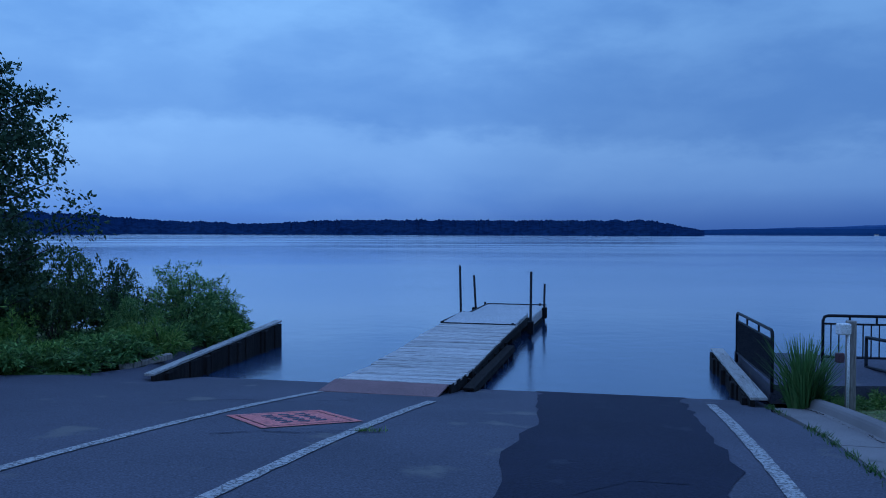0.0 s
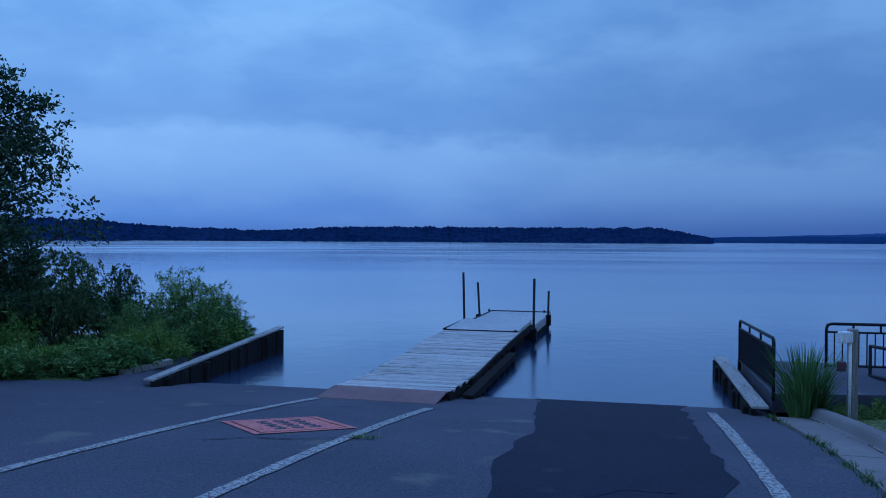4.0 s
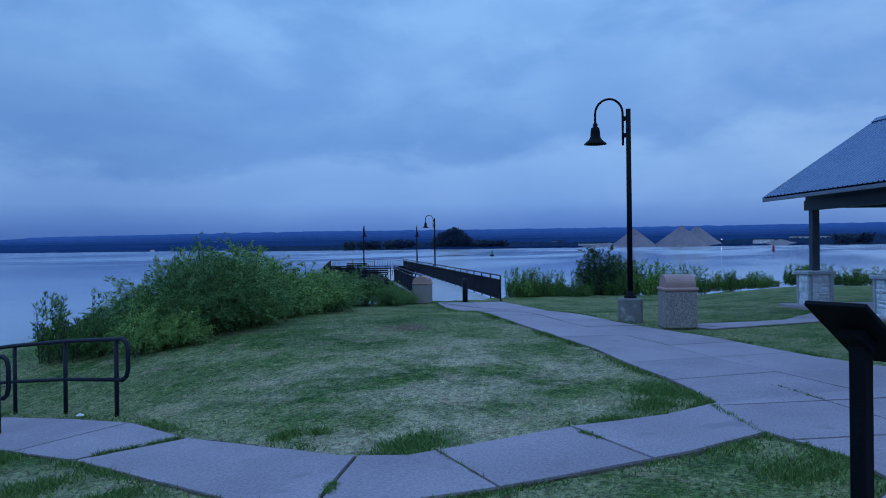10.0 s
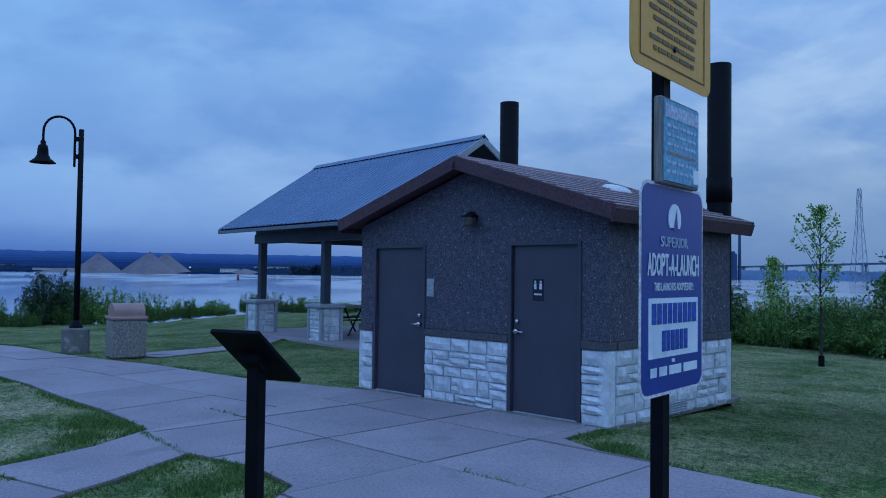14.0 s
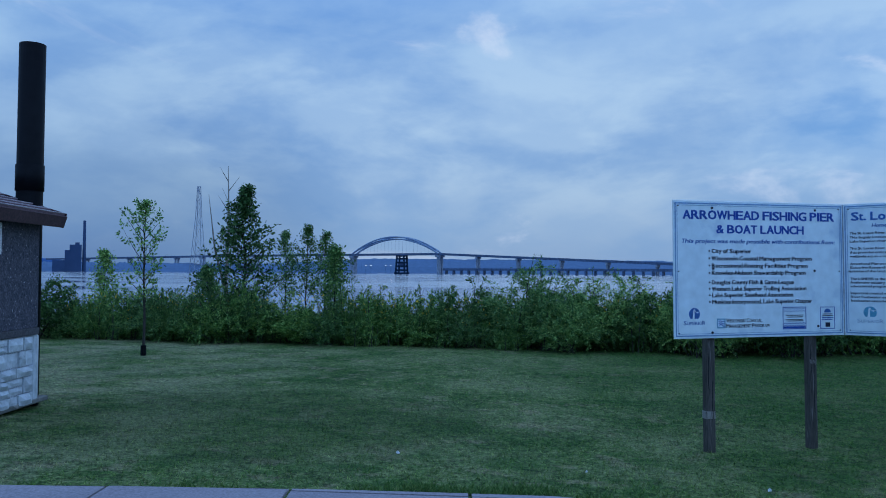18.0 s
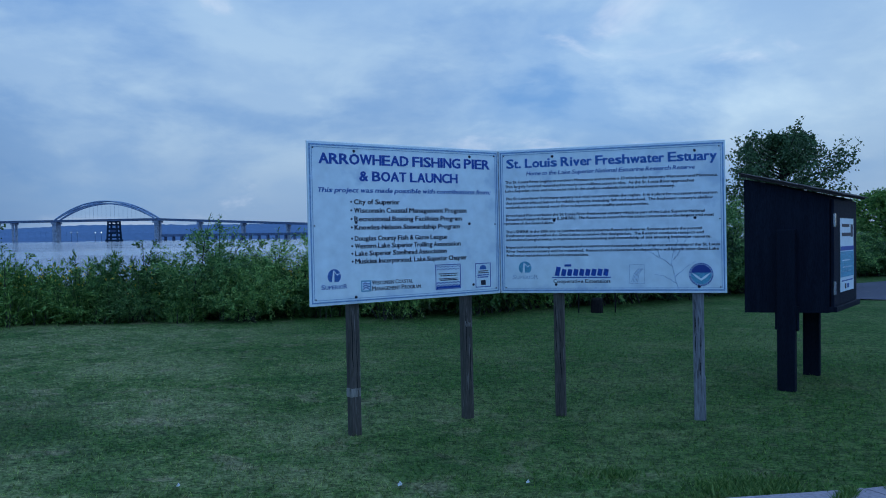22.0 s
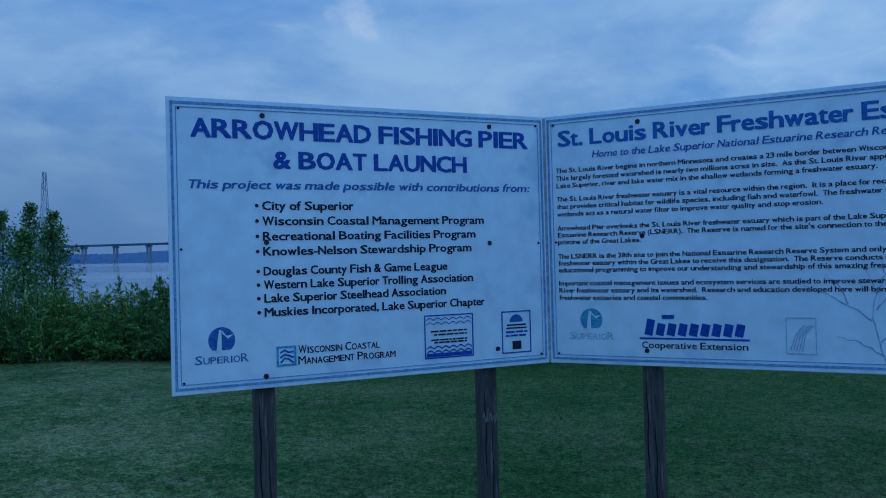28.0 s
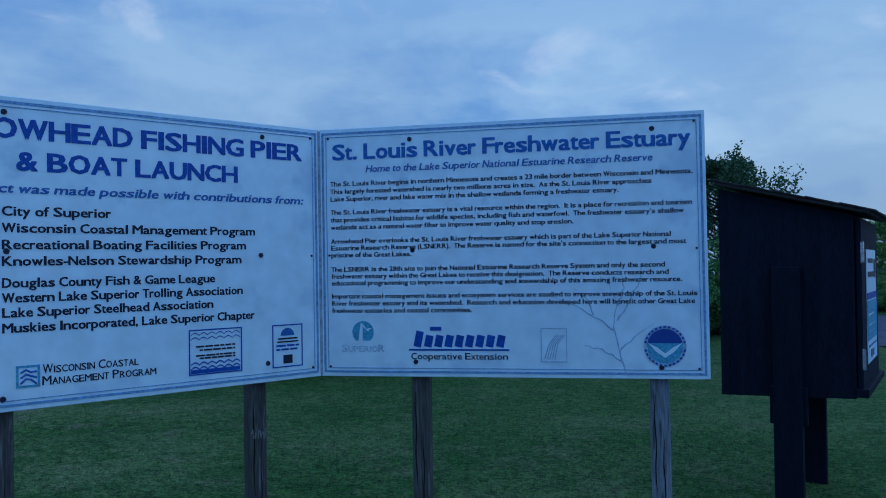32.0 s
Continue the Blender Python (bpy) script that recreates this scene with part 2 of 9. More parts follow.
# ---------- materials ----------
def material(name, c1, c2, rough=0.8, scale=3.0, fine=60.0, bump=0.15, metal=0.0, c3=None, spots=0.62, vary=0.0, spec=0.4, stretch=None, island=0.0, coarse=0.5):
    """Two-scale mottled surface: c1 to c2 by broad noise, fine grain on top, c3 as stains or wear."""
    m = bpy.data.materials.new(name)
    m.use_nodes = True
    t = m.node_tree
    p = t.nodes["Principled BSDF"]
    p.inputs["Roughness"].default_value, p.inputs["Metallic"].default_value = rough, metal
    p.inputs["Specular IOR Level"].default_value = spec
    g = t.nodes.new("ShaderNodeTexCoord")
    mp = t.nodes.new("ShaderNodeMapping")
    if stretch:
        mp.inputs[3].default_value = stretch
    t.links.new(g.outputs["Object"], mp.inputs[0])
    if vary:
        # each piece has a grain of its own
        at = t.nodes.new("ShaderNodeCombineXYZ")
        rnd = t.nodes.new("ShaderNodeObjectInfo").outputs["Random"]
        for q, k in enumerate((37.0, 91.0, 53.0)):
            t.links.new(mathn(t, "MULTIPLY", rnd, k), at.inputs[q])
        t.links.new(at.outputs[0], mp.inputs[1])

    def noise_at(s, d):
        n = t.nodes.new("ShaderNodeTexNoise")
        n.inputs["Scale"].default_value, n.inputs["Detail"].default_value = s, d
        t.links.new(mp.outputs[0], n.inputs["Vector"])
        return n.outputs[0]

    a, b = noise_at(scale, 4.0), noise_at(fine, 3.0)
    r1 = ramp_node(t, [(0.3, (0, 0, 0)), (0.7, (1, 1, 1))])
    t.links.new(a, r1.inputs[0])
    col = mixc(t, r1.outputs[0], c1, c2)
    r2 = ramp_node(t, [(0.25, (1 - coarse,) * 3), (0.75, (1 + coarse * 0.6,) * 3)])
    t.links.new(b, r2.inputs[0])
    col = mixc(t, 1.0, col, r2.outputs[0], "MULTIPLY")
    if c3:
        r3 = ramp_node(t, [(spots, (0, 0, 0)), (spots + 0.07, (1, 1, 1))])
        t.links.new(noise_at(scale * 2.3, 6.0), r3.inputs[0])
        col = mixc(t, r3.outputs[0], col, c3)
    if vary or island:
        src = t.nodes.new("ShaderNodeObjectInfo").outputs["Random"] if vary else t.nodes.new("ShaderNodeNewGeometry").outputs["Random Per Island"]
        k = vary or island
        r4 = ramp_node(t, [(0.0, (1 - k,) * 3), (1.0, (1 + k,) * 3)])
        t.links.new(src, r4.inputs[0])
        col = mixc(t, 1.0, col, r4.outputs[0], "MULTIPLY")
    t.links.new(col, p.inputs["Base Color"])
    if bump:
        bn = t.nodes.new("ShaderNodeBump")
        bn.inputs["Strength"].default_value, bn.inputs["Distance"].default_value = bump, 0.01
        t.links.new(b, bn.inputs["Height"])
        t.links.new(bn.outputs[0], p.inputs["Normal"])
    return m


M = {}
M["asphalt"] = material("asphalt", (0.058, 0.060, 0.088), (0.090, 0.090, 0.126), 0.85, 0.5, 55, 0.8, c3=(0.125, 0.118, 0.122), spots=0.62, coarse=0.6)
M["asphalt_new"] = material("asphalt_new", (0.012, 0.014, 0.034), (0.019, 0.021, 0.046), 0.8, 0.8, 55, 0.8, spec=0.2, c3=(0.036, 0.038, 0.058), spots=0.66, coarse=0.6)
M["concrete"] = material("concrete", (0.276, 0.236, 0.262), (0.362, 0.312, 0.34), 0.9, 0.9, 45, 0.3, c3=(0.245, 0.215, 0.232), spots=0.63, vary=0.05, coarse=0.32)
M["curb"] = material("curb", (0.17, 0.152, 0.155), (0.25, 0.225, 0.225), 0.9, 0.9, 70, 0.3, c3=(0.14, 0.13, 0.12), spots=0.66, vary=0.07, coarse=0.2)
M["old_concrete"] = material("old_concrete", (0.12, 0.125, 0.115), (0.23, 0.22, 0.21), 0.92, 2.2, 50, 0.4, c3=(0.33, 0.32, 0.31), spots=0.60, coarse=0.3)
M["soil"] = material("soil", (0.05, 0.04, 0.03), (0.09, 0.07, 0.05), 0.95, 2, 30, 0.5)
M["black_paint"] = material("black_paint", (0.004, 0.0045, 0.007), (0.008, 0.009, 0.012), 0.6, 6, 80, 0.05, spec=0.1)
M["dark_steel"] = material("dark_steel", (0.007, 0.010, 0.018), (0.014, 0.017, 0.027), 0.55, 4, 70, 0.1, spec=0.2, c3=(0.05, 0.035, 0.03), spots=0.68)
M["deck_wood"] = material("deck_wood", (0.36, 0.345, 0.345), (0.60, 0.58, 0.57), 0.88, 1.2, 14, 0.4, stretch=(0.6, 6, 6), vary=0.16, c3=(0.16, 0.145, 0.14), spots=0.60)
M["grey_wood"] = material("grey_wood", (0.20, 0.18, 0.16), (0.32, 0.29, 0.27), 0.9, 3, 18, 0.4, stretch=(5, 5, 0.5), c3=(0.10, 0.085, 0.07), spots=0.6, vary=0.1)
M["dark_wood"] = material("dark_wood", (0.012, 0.011, 0.012), (0.028, 0.025, 0.025), 0.95, 3, 18, 0.4, stretch=(5, 5, 0.6), vary=0.2, spec=0.1)
M["cap_wood"] = material("cap_wood", (0.30, 0.29, 0.28), (0.42, 0.41, 0.40), 0.85, 2, 20, 0.3, stretch=(4, 0.5, 4), c3=(0.12, 0.11, 0.10), spots=0.62)
M["plate"] = material("plate", (0.40, 0.41, 0.43), (0.48, 0.49, 0.51), 0.7, 1, 22, 0.1, c3=(0.33, 0.33, 0.33), spots=0.66)
M["red_mat"] = material("red_mat", (0.20, 0.115, 0.12), (0.27, 0.155, 0.16), 0.9, 1.5, 50, 0.3)
M["white_line"] = material("white_line", (0.34, 0.33, 0.33), (0.46, 0.45, 0.45), 0.8, 14, 90, 0.2, c3=(0.11, 0.105, 0.115), spots=0.50)
M["red_line"] = material("red_line", (0.62, 0.16, 0.15), (0.70, 0.22, 0.20), 0.8, 3, 40, 0.2, c3=(0.12, 0.08, 0.08), spots=0.64)
M["white_paint"] = material("white_paint", (0.72, 0.73, 0.75), (0.80, 0.81, 0.82), 0.5, 2, 60, 0.05)
M["panel_white"] = material("panel_white", (0.74, 0.85, 0.91), (0.84, 0.93, 0.96), 0.42, 1.1, 9, 0.03, c3=(0.62, 0.73, 0.82), spots=0.60, coarse=0.10)
M["sign_yellow"] = material("sign_yellow", (0.72, 0.33, 0.015), (0.80, 0.385, 0.02), 0.5, 3, 50, 0.03, coarse=0.1)
M["sign_gold"] = material("sign_gold", (0.76, 0.355, 0.05), (0.84, 0.41, 0.07), 0.5, 3, 50, 0.03, coarse=0.1)
M["sign_blue"] = material("sign_blue", (0.018, 0.05, 0.26), (0.025, 0.065, 0.31), 0.4, 3, 50, 0.02, coarse=0.1)
M["ink_blue"] = material("ink_blue", (0.010, 0.072, 0.38), (0.014, 0.085, 0.42), 0.5, 5, 60, 0.0)
M["ink_mid"] = material("ink_mid", (0.040, 0.14, 0.42), (0.05, 0.165, 0.47), 0.5, 5, 60, 0.0)
M["ink_pale"] = material("ink_pale", (0.42, 0.55, 0.70), (0.50, 0.62, 0.75), 0.5, 5, 60, 0.0)
M["ink_teal"] = material("ink_teal", (0.10, 0.38, 0.55), (0.13, 0.43, 0.60), 0.5, 5, 60, 0.0)
M["ink_black"] = material("ink_black", (0.012, 0.012, 0.034), (0.016, 0.016, 0.042), 0.5, 5, 60, 0.0)
M["ink_gold"] = material("ink_gold", (0.16, 0.095, 0.02), (0.20, 0.12, 0.025), 0.5, 5, 60, 0.0)
M["ink_title"] = material("ink_title", (0.028, 0.14, 0.46), (0.036, 0.16, 0.50), 0.5, 5, 60, 0.0)
M["ink_edge"] = material("ink_edge", (0.20, 0.36, 0.60), (0.27, 0.43, 0.66), 0.5, 3, 60, 0.0)
M["ink_red"] = material("ink_red", (0.5, 0.05, 0.05), (0.55, 0.07, 0.06), 0.5, 5, 60, 0.0)
M["aggregate"] = material("aggregate", (0.066, 0.066, 0.094), (0.128, 0.122, 0.158), 0.9, 13, 42, 0.9, c3=(0.50, 0.49, 0.52), spots=0.645, coarse=0.75)
M["can_aggregate"] = material("can_aggregate", (0.17, 0.15, 0.14), (0.44, 0.39, 0.36), 0.9, 40, 70, 0.9, c3=(0.06, 0.05, 0.048), spots=0.58, coarse=0.7)
M["can_top"] = material("can_top", (0.34, 0.21, 0.18), (0.42, 0.27, 0.24), 0.7, 2, 40, 0.15, coarse=0.2)
M["stone"] = material("stone", (0.52, 0.55, 0.60), (0.72, 0.75, 0.80), 0.9, 7, 20, 0.6, c3=(0.42, 0.44, 0.47), spots=0.64, vary=0.10, coarse=0.15)
M["mortar"] = material("mortar", (0.48, 0.50, 0.55), (0.58, 0.61, 0.66), 0.95, 5, 50, 0.4)
M["door"] = material("door", (0.056, 0.054, 0.078), (0.070, 0.067, 0.094), 0.5, 2, 40, 0.06, coarse=0.1)
M["band"] = material("band", (0.078, 0.074, 0.088), (0.105, 0.10, 0.115), 0.8, 4, 40, 0.2)
M["fascia"] = material("fascia", (0.075, 0.036, 0.046), (0.10, 0.050, 0.062), 0.7, 3, 40, 0.15)
M["roof_tile"] = material("roof_tile", (0.19, 0.11, 0.13), (0.27, 0.165, 0.185), 0.7, 2.5, 40, 0.3, vary=0.2)
# lighter roof colour for the light caught on each course's edge
M["tile_lip"] = material("tile_lip", (0.48, 0.40, 0.44), (0.58, 0.49, 0.53), 0.6, 3, 40, 0.1)
M["metal_roof"] = material("metal_roof", (0.115, 0.185, 0.30), (0.145, 0.22, 0.34), 0.5, 1.0, 30, 0.05, metal=0.25, coarse=0.1)
M["steel_blue"] = material("steel_blue", (0.030, 0.044, 0.075), (0.042, 0.058, 0.092), 0.5, 3, 40, 0.05)
M["fascia_grey"] = material("fascia_grey", (0.34, 0.37, 0.42), (0.40, 0.43, 0.48), 0.5, 3, 40, 0.05)
M["eave_grey"] = material("eave_grey", (0.13, 0.16, 0.22), (0.16, 0.19, 0.25), 0.5, 3, 40, 0.05)
M["chrome"] = material("chrome", (0.6, 0.6, 0.6), (0.7, 0.7, 0.7), 0.25, 5, 60, 0.0, metal=1.0)
M["kiosk"] = material("kiosk", (0.006, 0.009, 0.020), (0.010, 0.014, 0.028), 0.7, 3, 30, 0.15, stretch=(6, 6, 0.6), vary=0.1, spec=0.12)
M["kiosk_roof"] = material("kiosk_roof", (0.03, 0.021, 0.02), (0.05, 0.036, 0.033), 0.8, 5, 40, 0.3)
M["bark"] = material("bark", (0.035, 0.03, 0.026), (0.07, 0.06, 0.052), 0.95, 8, 40, 0.6, stretch=(3, 3, 0.6))
M["post_wood"] = material("post_wood", (0.060, 0.050, 0.044), (0.11, 0.093, 0.082), 0.9, 3, 18, 0.4, stretch=(6, 6, 0.5), c3=(0.17, 0.155, 0.145), spots=0.62, vary=0.1)
M["post_pale"] = material("post_pale", (0.16, 0.16, 0.18), (0.27, 0.265, 0.285), 0.9, 3, 18, 0.4, stretch=(6, 6, 0.5), c3=(0.08, 0.075, 0.075), spots=0.6)
M["dead_wood"] = material("dead_wood", (0.22, 0.19, 0.17), (0.32, 0.28, 0.25), 0.95, 8, 40, 0.4)
M["sand"] = material("sand", (0.16, 0.142, 0.168), (0.23, 0.205, 0.225), 0.95, 0.05, 0.6, 0.4)
# far woods: distance haze turns this base colour navy
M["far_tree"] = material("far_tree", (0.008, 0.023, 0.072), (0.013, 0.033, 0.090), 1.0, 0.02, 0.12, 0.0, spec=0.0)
# the haze_ colours: pale blue distance haze painted into the base colour
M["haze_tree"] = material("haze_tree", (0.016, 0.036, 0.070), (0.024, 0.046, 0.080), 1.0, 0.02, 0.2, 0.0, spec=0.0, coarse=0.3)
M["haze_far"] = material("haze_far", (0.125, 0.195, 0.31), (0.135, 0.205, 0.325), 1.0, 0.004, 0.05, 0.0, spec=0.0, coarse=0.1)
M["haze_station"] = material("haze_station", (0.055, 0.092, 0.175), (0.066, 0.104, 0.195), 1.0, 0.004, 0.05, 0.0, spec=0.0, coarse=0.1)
M["far_white"] = material("far_white", (0.62, 0.62, 0.62), (0.7, 0.7, 0.7), 0.8, 0.05, 0.5, 0.0)
# bridge colours paled towards blue, so they carry the distance haze themselves
M["hazed_steel"] = material("hazed_steel", (0.085, 0.13, 0.22), (0.10, 0.15, 0.25), 0.7, 0.02, 0.3, 0.0)
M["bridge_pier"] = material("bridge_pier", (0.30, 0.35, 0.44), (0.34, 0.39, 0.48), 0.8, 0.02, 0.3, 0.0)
M["hazed_arch"] = material("hazed_arch", (0.24, 0.33, 0.48), (0.28, 0.37, 0.52), 0.7, 0.02, 0.3, 0.0)
M["green_buoy"] = material("green_buoy", (0.02, 0.22, 0.18), (0.03, 0.26, 0.21), 0.5, 3, 30, 0.0)
M["red_buoy"] = material("red_buoy", (0.35, 0.02, 0.05), (0.4, 0.03, 0.06), 0.5, 3, 30, 0.0)
M["dark_glass"] = material("dark_glass", (0.02, 0.025, 0.03), (0.03, 0.035, 0.04), 0.08, 2, 20, 0.0, spec=0.8)


def leaf_material(name, c1, c2, c3):
    """Leaves: hue by the leaf, a little light let through."""
    m = bpy.data.materials.new(name)
    m.use_nodes = True
    t = m.node_tree
    p = t.nodes["Principled BSDF"]
    p.inputs["Roughness"].default_value, p.inputs["Specular IOR Level"].default_value = 0.6, 0.25
    r = ramp_node(t, [(0.0, c1), (0.55, c2), (1.0, c3)])
    t.links.new(t.nodes.new("ShaderNodeNewGeometry").outputs["Random Per Island"], r.inputs[0])
    o = ramp_node(t, [(0.0, (0.58, 0.64, 0.68)), (0.5, (1.0, 1.0, 1.0)), (1.0, (1.55, 1.40, 1.15))])
    t.links.new(t.nodes.new("ShaderNodeObjectInfo").outputs["Random"], o.inputs[0])
    c = mixc(t, 1.0, r.outputs[0], o.outputs[0], "MULTIPLY")
    t.links.new(c, p.inputs["Base Color"])
    tr = t.nodes.new("ShaderNodeBsdfTranslucent")
    t.links.new(c, tr.inputs[0])
    mx = t.nodes.new("ShaderNodeMixShader")
    mx.inputs[0].default_value = 0.22
    t.links.new(p.outputs[0], mx.inputs[1])
    t.links.new(tr.outputs[0], mx.inputs[2])
    t.links.new(mx.outputs[0], t.nodes["Material Output"].inputs[0])
    return m


M["leaf"] = leaf_material("leaf", (0.036, 0.098, 0.028), (0.092, 0.205, 0.056), (0.21, 0.35, 0.10))
M["leaf_willow"] = leaf_material("leaf_willow", (0.050, 0.130, 0.044), (0.145, 0.29, 0.090), (0.31, 0.46, 0.15))
M["leaf_dark"] = leaf_material("leaf_dark", (0.034, 0.074, 0.040), (0.058, 0.118, 0.055), (0.10, 0.175, 0.075))
M["leaf_grass"] = leaf_material("leaf_grass", (0.040, 0.105, 0.026), (0.078, 0.165, 0.040), (0.16, 0.25, 0.075))
M["leaf_tuft"] = leaf_material("leaf_tuft", (0.085, 0.19, 0.055), (0.13, 0.27, 0.075), (0.20, 0.34, 0.11))
# leaves of the far spit, with distance haze mixed into their green
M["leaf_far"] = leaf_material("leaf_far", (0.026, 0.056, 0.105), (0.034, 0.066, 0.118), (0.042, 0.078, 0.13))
M["yellow_flower"] = leaf_material("yellow_flower", (0.35, 0.25, 0.03), (0.45, 0.33, 0.04), (0.5, 0.4, 0.06))


def lawn_material(name, blade=False):
    """Mown lawn: green with straw-coloured dry patches; blades are brightened against their own shade and let light
    through.
    """
    m = bpy.data.materials.new(name)
    m.use_nodes = True
    t = m.node_tree
    p = t.nodes["Principled BSDF"]
    p.inputs["Roughness"].default_value, p.inputs["Specular IOR Level"].default_value = 0.9, 0.1
    g = t.nodes.new("ShaderNodeTexCoord")

    def n(s, d):
        k = t.nodes.new("ShaderNodeTexNoise")
        k.inputs["Scale"].default_value, k.inputs["Detail"].default_value = s, d
        t.links.new(g.outputs["Object"], k.inputs["Vector"])
        return k.outputs[0]

    sp = t.nodes.new("ShaderNodeSeparateXYZ")
    t.links.new(g.outputs["Object"], sp.inputs[0])
    def mix3(a, b, c):
        return mathn(t, "ADD", mathn(t, "MULTIPLY", n(*a[:2]), a[2]), mathn(t, "ADD", mathn(t, "MULTIPLY", n(*b[:2]), b[2]), mathn(t, "MULTIPLY", n(*c[:2]), c[2])))

    r1 = ramp_node(t, [(0.40, (0.026, 0.076, 0.016)), (0.48, (0.074, 0.138, 0.036)), (0.57, (0.175, 0.212, 0.086))])
    t.links.new(mix3((0.5, 3, 0.4), (6.0, 4, 0.3), (28.0, 4, 0.3)), r1.inputs[0])
    dry = ramp_node(t, [(0.42, (0, 0, 0)), (0.56, (1, 1, 1))])
    t.links.new(mix3((0.8, 5, 0.66), (5.0, 4, 0.2), (30.0, 4, 0.14)), dry.inputs[0])
    # the drier lawn lies on the mound by the water path
    mound = ramp_node(t, [(0.20, (0.45,) * 3), (0.36, (0.62,) * 3), (0.47, (0.70,) * 3), (0.51, (1, 1, 1))])
    t.links.new(mathn(t, "MULTIPLY_ADD", sp.outputs[1], 0.02), mound.inputs[0])
    t.nodes[-1].inputs[2].default_value = 0.5
    for k in t.nodes:
        if k.bl_idname == "ShaderNodeMath" and k.operation == "MULTIPLY_ADD":
            k.inputs[2].default_value = 0.5
    # driest in the middle of the mound, greener towards the shrubs and the pier
    ex = mathn(t, "MULTIPLY", mathn(t, "SUBTRACT", sp.outputs[0], 8.9), 0.17)
    ey = mathn(t, "MULTIPLY", mathn(t, "SUBTRACT", sp.outputs[1], 3.2), 0.27)
    off = mathn(t, "SQRT", mathn(t, "ADD", mathn(t, "MULTIPLY", ex, ex), mathn(t, "MULTIPLY", ey, ey)))
    # and on the strip between curb and walk
    ex = mathn(t, "MULTIPLY", mathn(t, "SUBTRACT", sp.outputs[0], 3.9), 0.42)
    ey = mathn(t, "MULTIPLY", mathn(t, "SUBTRACT", sp.outputs[1], 4.6), 0.30)
    off = mathn(t, "MINIMUM", off, mathn(t, "ADD", mathn(t, "SQRT", mathn(t, "ADD", mathn(t, "MULTIPLY", ex, ex), mathn(t, "MULTIPLY", ey, ey))), 0.4))
    east = ramp_node(t, [(0.40, (1, 1, 1)), (0.66, (0.24,) * 3)])
    t.links.new(mathn(t, "MULTIPLY", mathn(t, "ADD", off, mathn(t, "MULTIPLY", n(0.9, 4), 1.3)), 0.4), east.inputs[0])
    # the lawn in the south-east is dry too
    ne_rise = mathn(t, "ADD", mathn(t, "MULTIPLY", sp.outputs[0], 0.06), mathn(t, "MULTIPLY", mathn(t, "ADD", sp.outputs[1], 10.0), 0.045))
    far_dry = ramp_node(t, [(0.36, (0, 0, 0)), (0.66, (0.46,) * 3)])
    t.links.new(ne_rise, far_dry.inputs[0])
    far_y = ramp_node(t, [(0.42, (1, 1, 1)), (0.48, (0, 0, 0))])
    t.links.new(mathn(t, "ADD", mathn(t, "MULTIPLY", sp.outputs[1], 0.02), 0.5), far_y.inputs[0])
    share = mathn(t, "MAXIMUM", mathn(t, "MULTIPLY", mound.outputs[0], east.outputs[0]), mathn(t, "MULTIPLY", far_dry.outputs[0], far_y.outputs[0]))
    c = mixc(t, mathn(t, "MULTIPLY", mathn(t, "MULTIPLY", dry.outputs[0], share), 0.9), r1.outputs[0], (0.385, 0.345, 0.225))
    # fresh green patches, irregular, all over
    pg = ramp_node(t, [(0.535, (0, 0, 0)), (0.60, (1, 1, 1))])
    t.links.new(mix3((1.3, 5, 0.7), (5.0, 4, 0.2), (22.0, 3, 0.1)), pg.inputs[0])
    c = mixc(t, mathn(t, "MULTIPLY", pg.outputs[0], 0.55), c, (0.034, 0.100, 0.022))
    # worn tan patches
    pt_ = ramp_node(t, [(0.55, (0, 0, 0)), (0.63, (1, 1, 1))])
    t.links.new(mathn(t, "ADD", mathn(t, "MULTIPLY", n(2.1, 5), 0.72), mathn(t, "MULTIPLY", n(13.0, 4), 0.28)), pt_.inputs[0])
    c = mixc(t, mathn(t, "MULTIPLY", pt_.outputs[0], 0.55), c, (0.29, 0.235, 0.15))
    # bare earth on the brow of the mound
    bare = mathn(t, "SQRT", mathn(t, "ADD", mathn(t, "POWER", mathn(t, "MULTIPLY", mathn(t, "SUBTRACT", sp.outputs[0], 12.9), 0.8), 2.0), mathn(t, "POWER", mathn(t, "SUBTRACT", sp.outputs[1], 6.2), 2.0)))
    br_ = ramp_node(t, [(0.55, (1, 1, 1)), (0.95, (0, 0, 0))])
    t.links.new(mathn(t, "ADD", bare, mathn(t, "MULTIPLY", n(3.5, 5), 0.7)), br_.inputs[0])
    c = mixc(t, mathn(t, "MULTIPLY", br_.outputs[0], 0.8), c, (0.16, 0.105, 0.08))
    # darker green towards the road in the south-west
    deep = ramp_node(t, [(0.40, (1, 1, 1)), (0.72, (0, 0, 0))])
    t.links.new(mathn(t, "ADD", mathn(t, "ADD", ne_rise, 0.30), mathn(t, "MULTIPLY", n(0.7, 4), 0.35)), deep.inputs[0])
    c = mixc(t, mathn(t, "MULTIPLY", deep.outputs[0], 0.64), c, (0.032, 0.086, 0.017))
    # and a darker green oval south of the restroom
    oval_d = mathn(t, "SQRT", mathn(t, "ADD", mathn(t, "POWER", mathn(t, "MULTIPLY", mathn(t, "SUBTRACT", sp.outputs[0], 7.4), 0.20), 2.0), mathn(t, "POWER", mathn(t, "MULTIPLY", mathn(t, "ADD", sp.outputs[1], 8.2), 0.22), 2.0)))
    oval_r = ramp_node(t, [(0.75, (1, 1, 1)), (1.45, (0, 0, 0))])
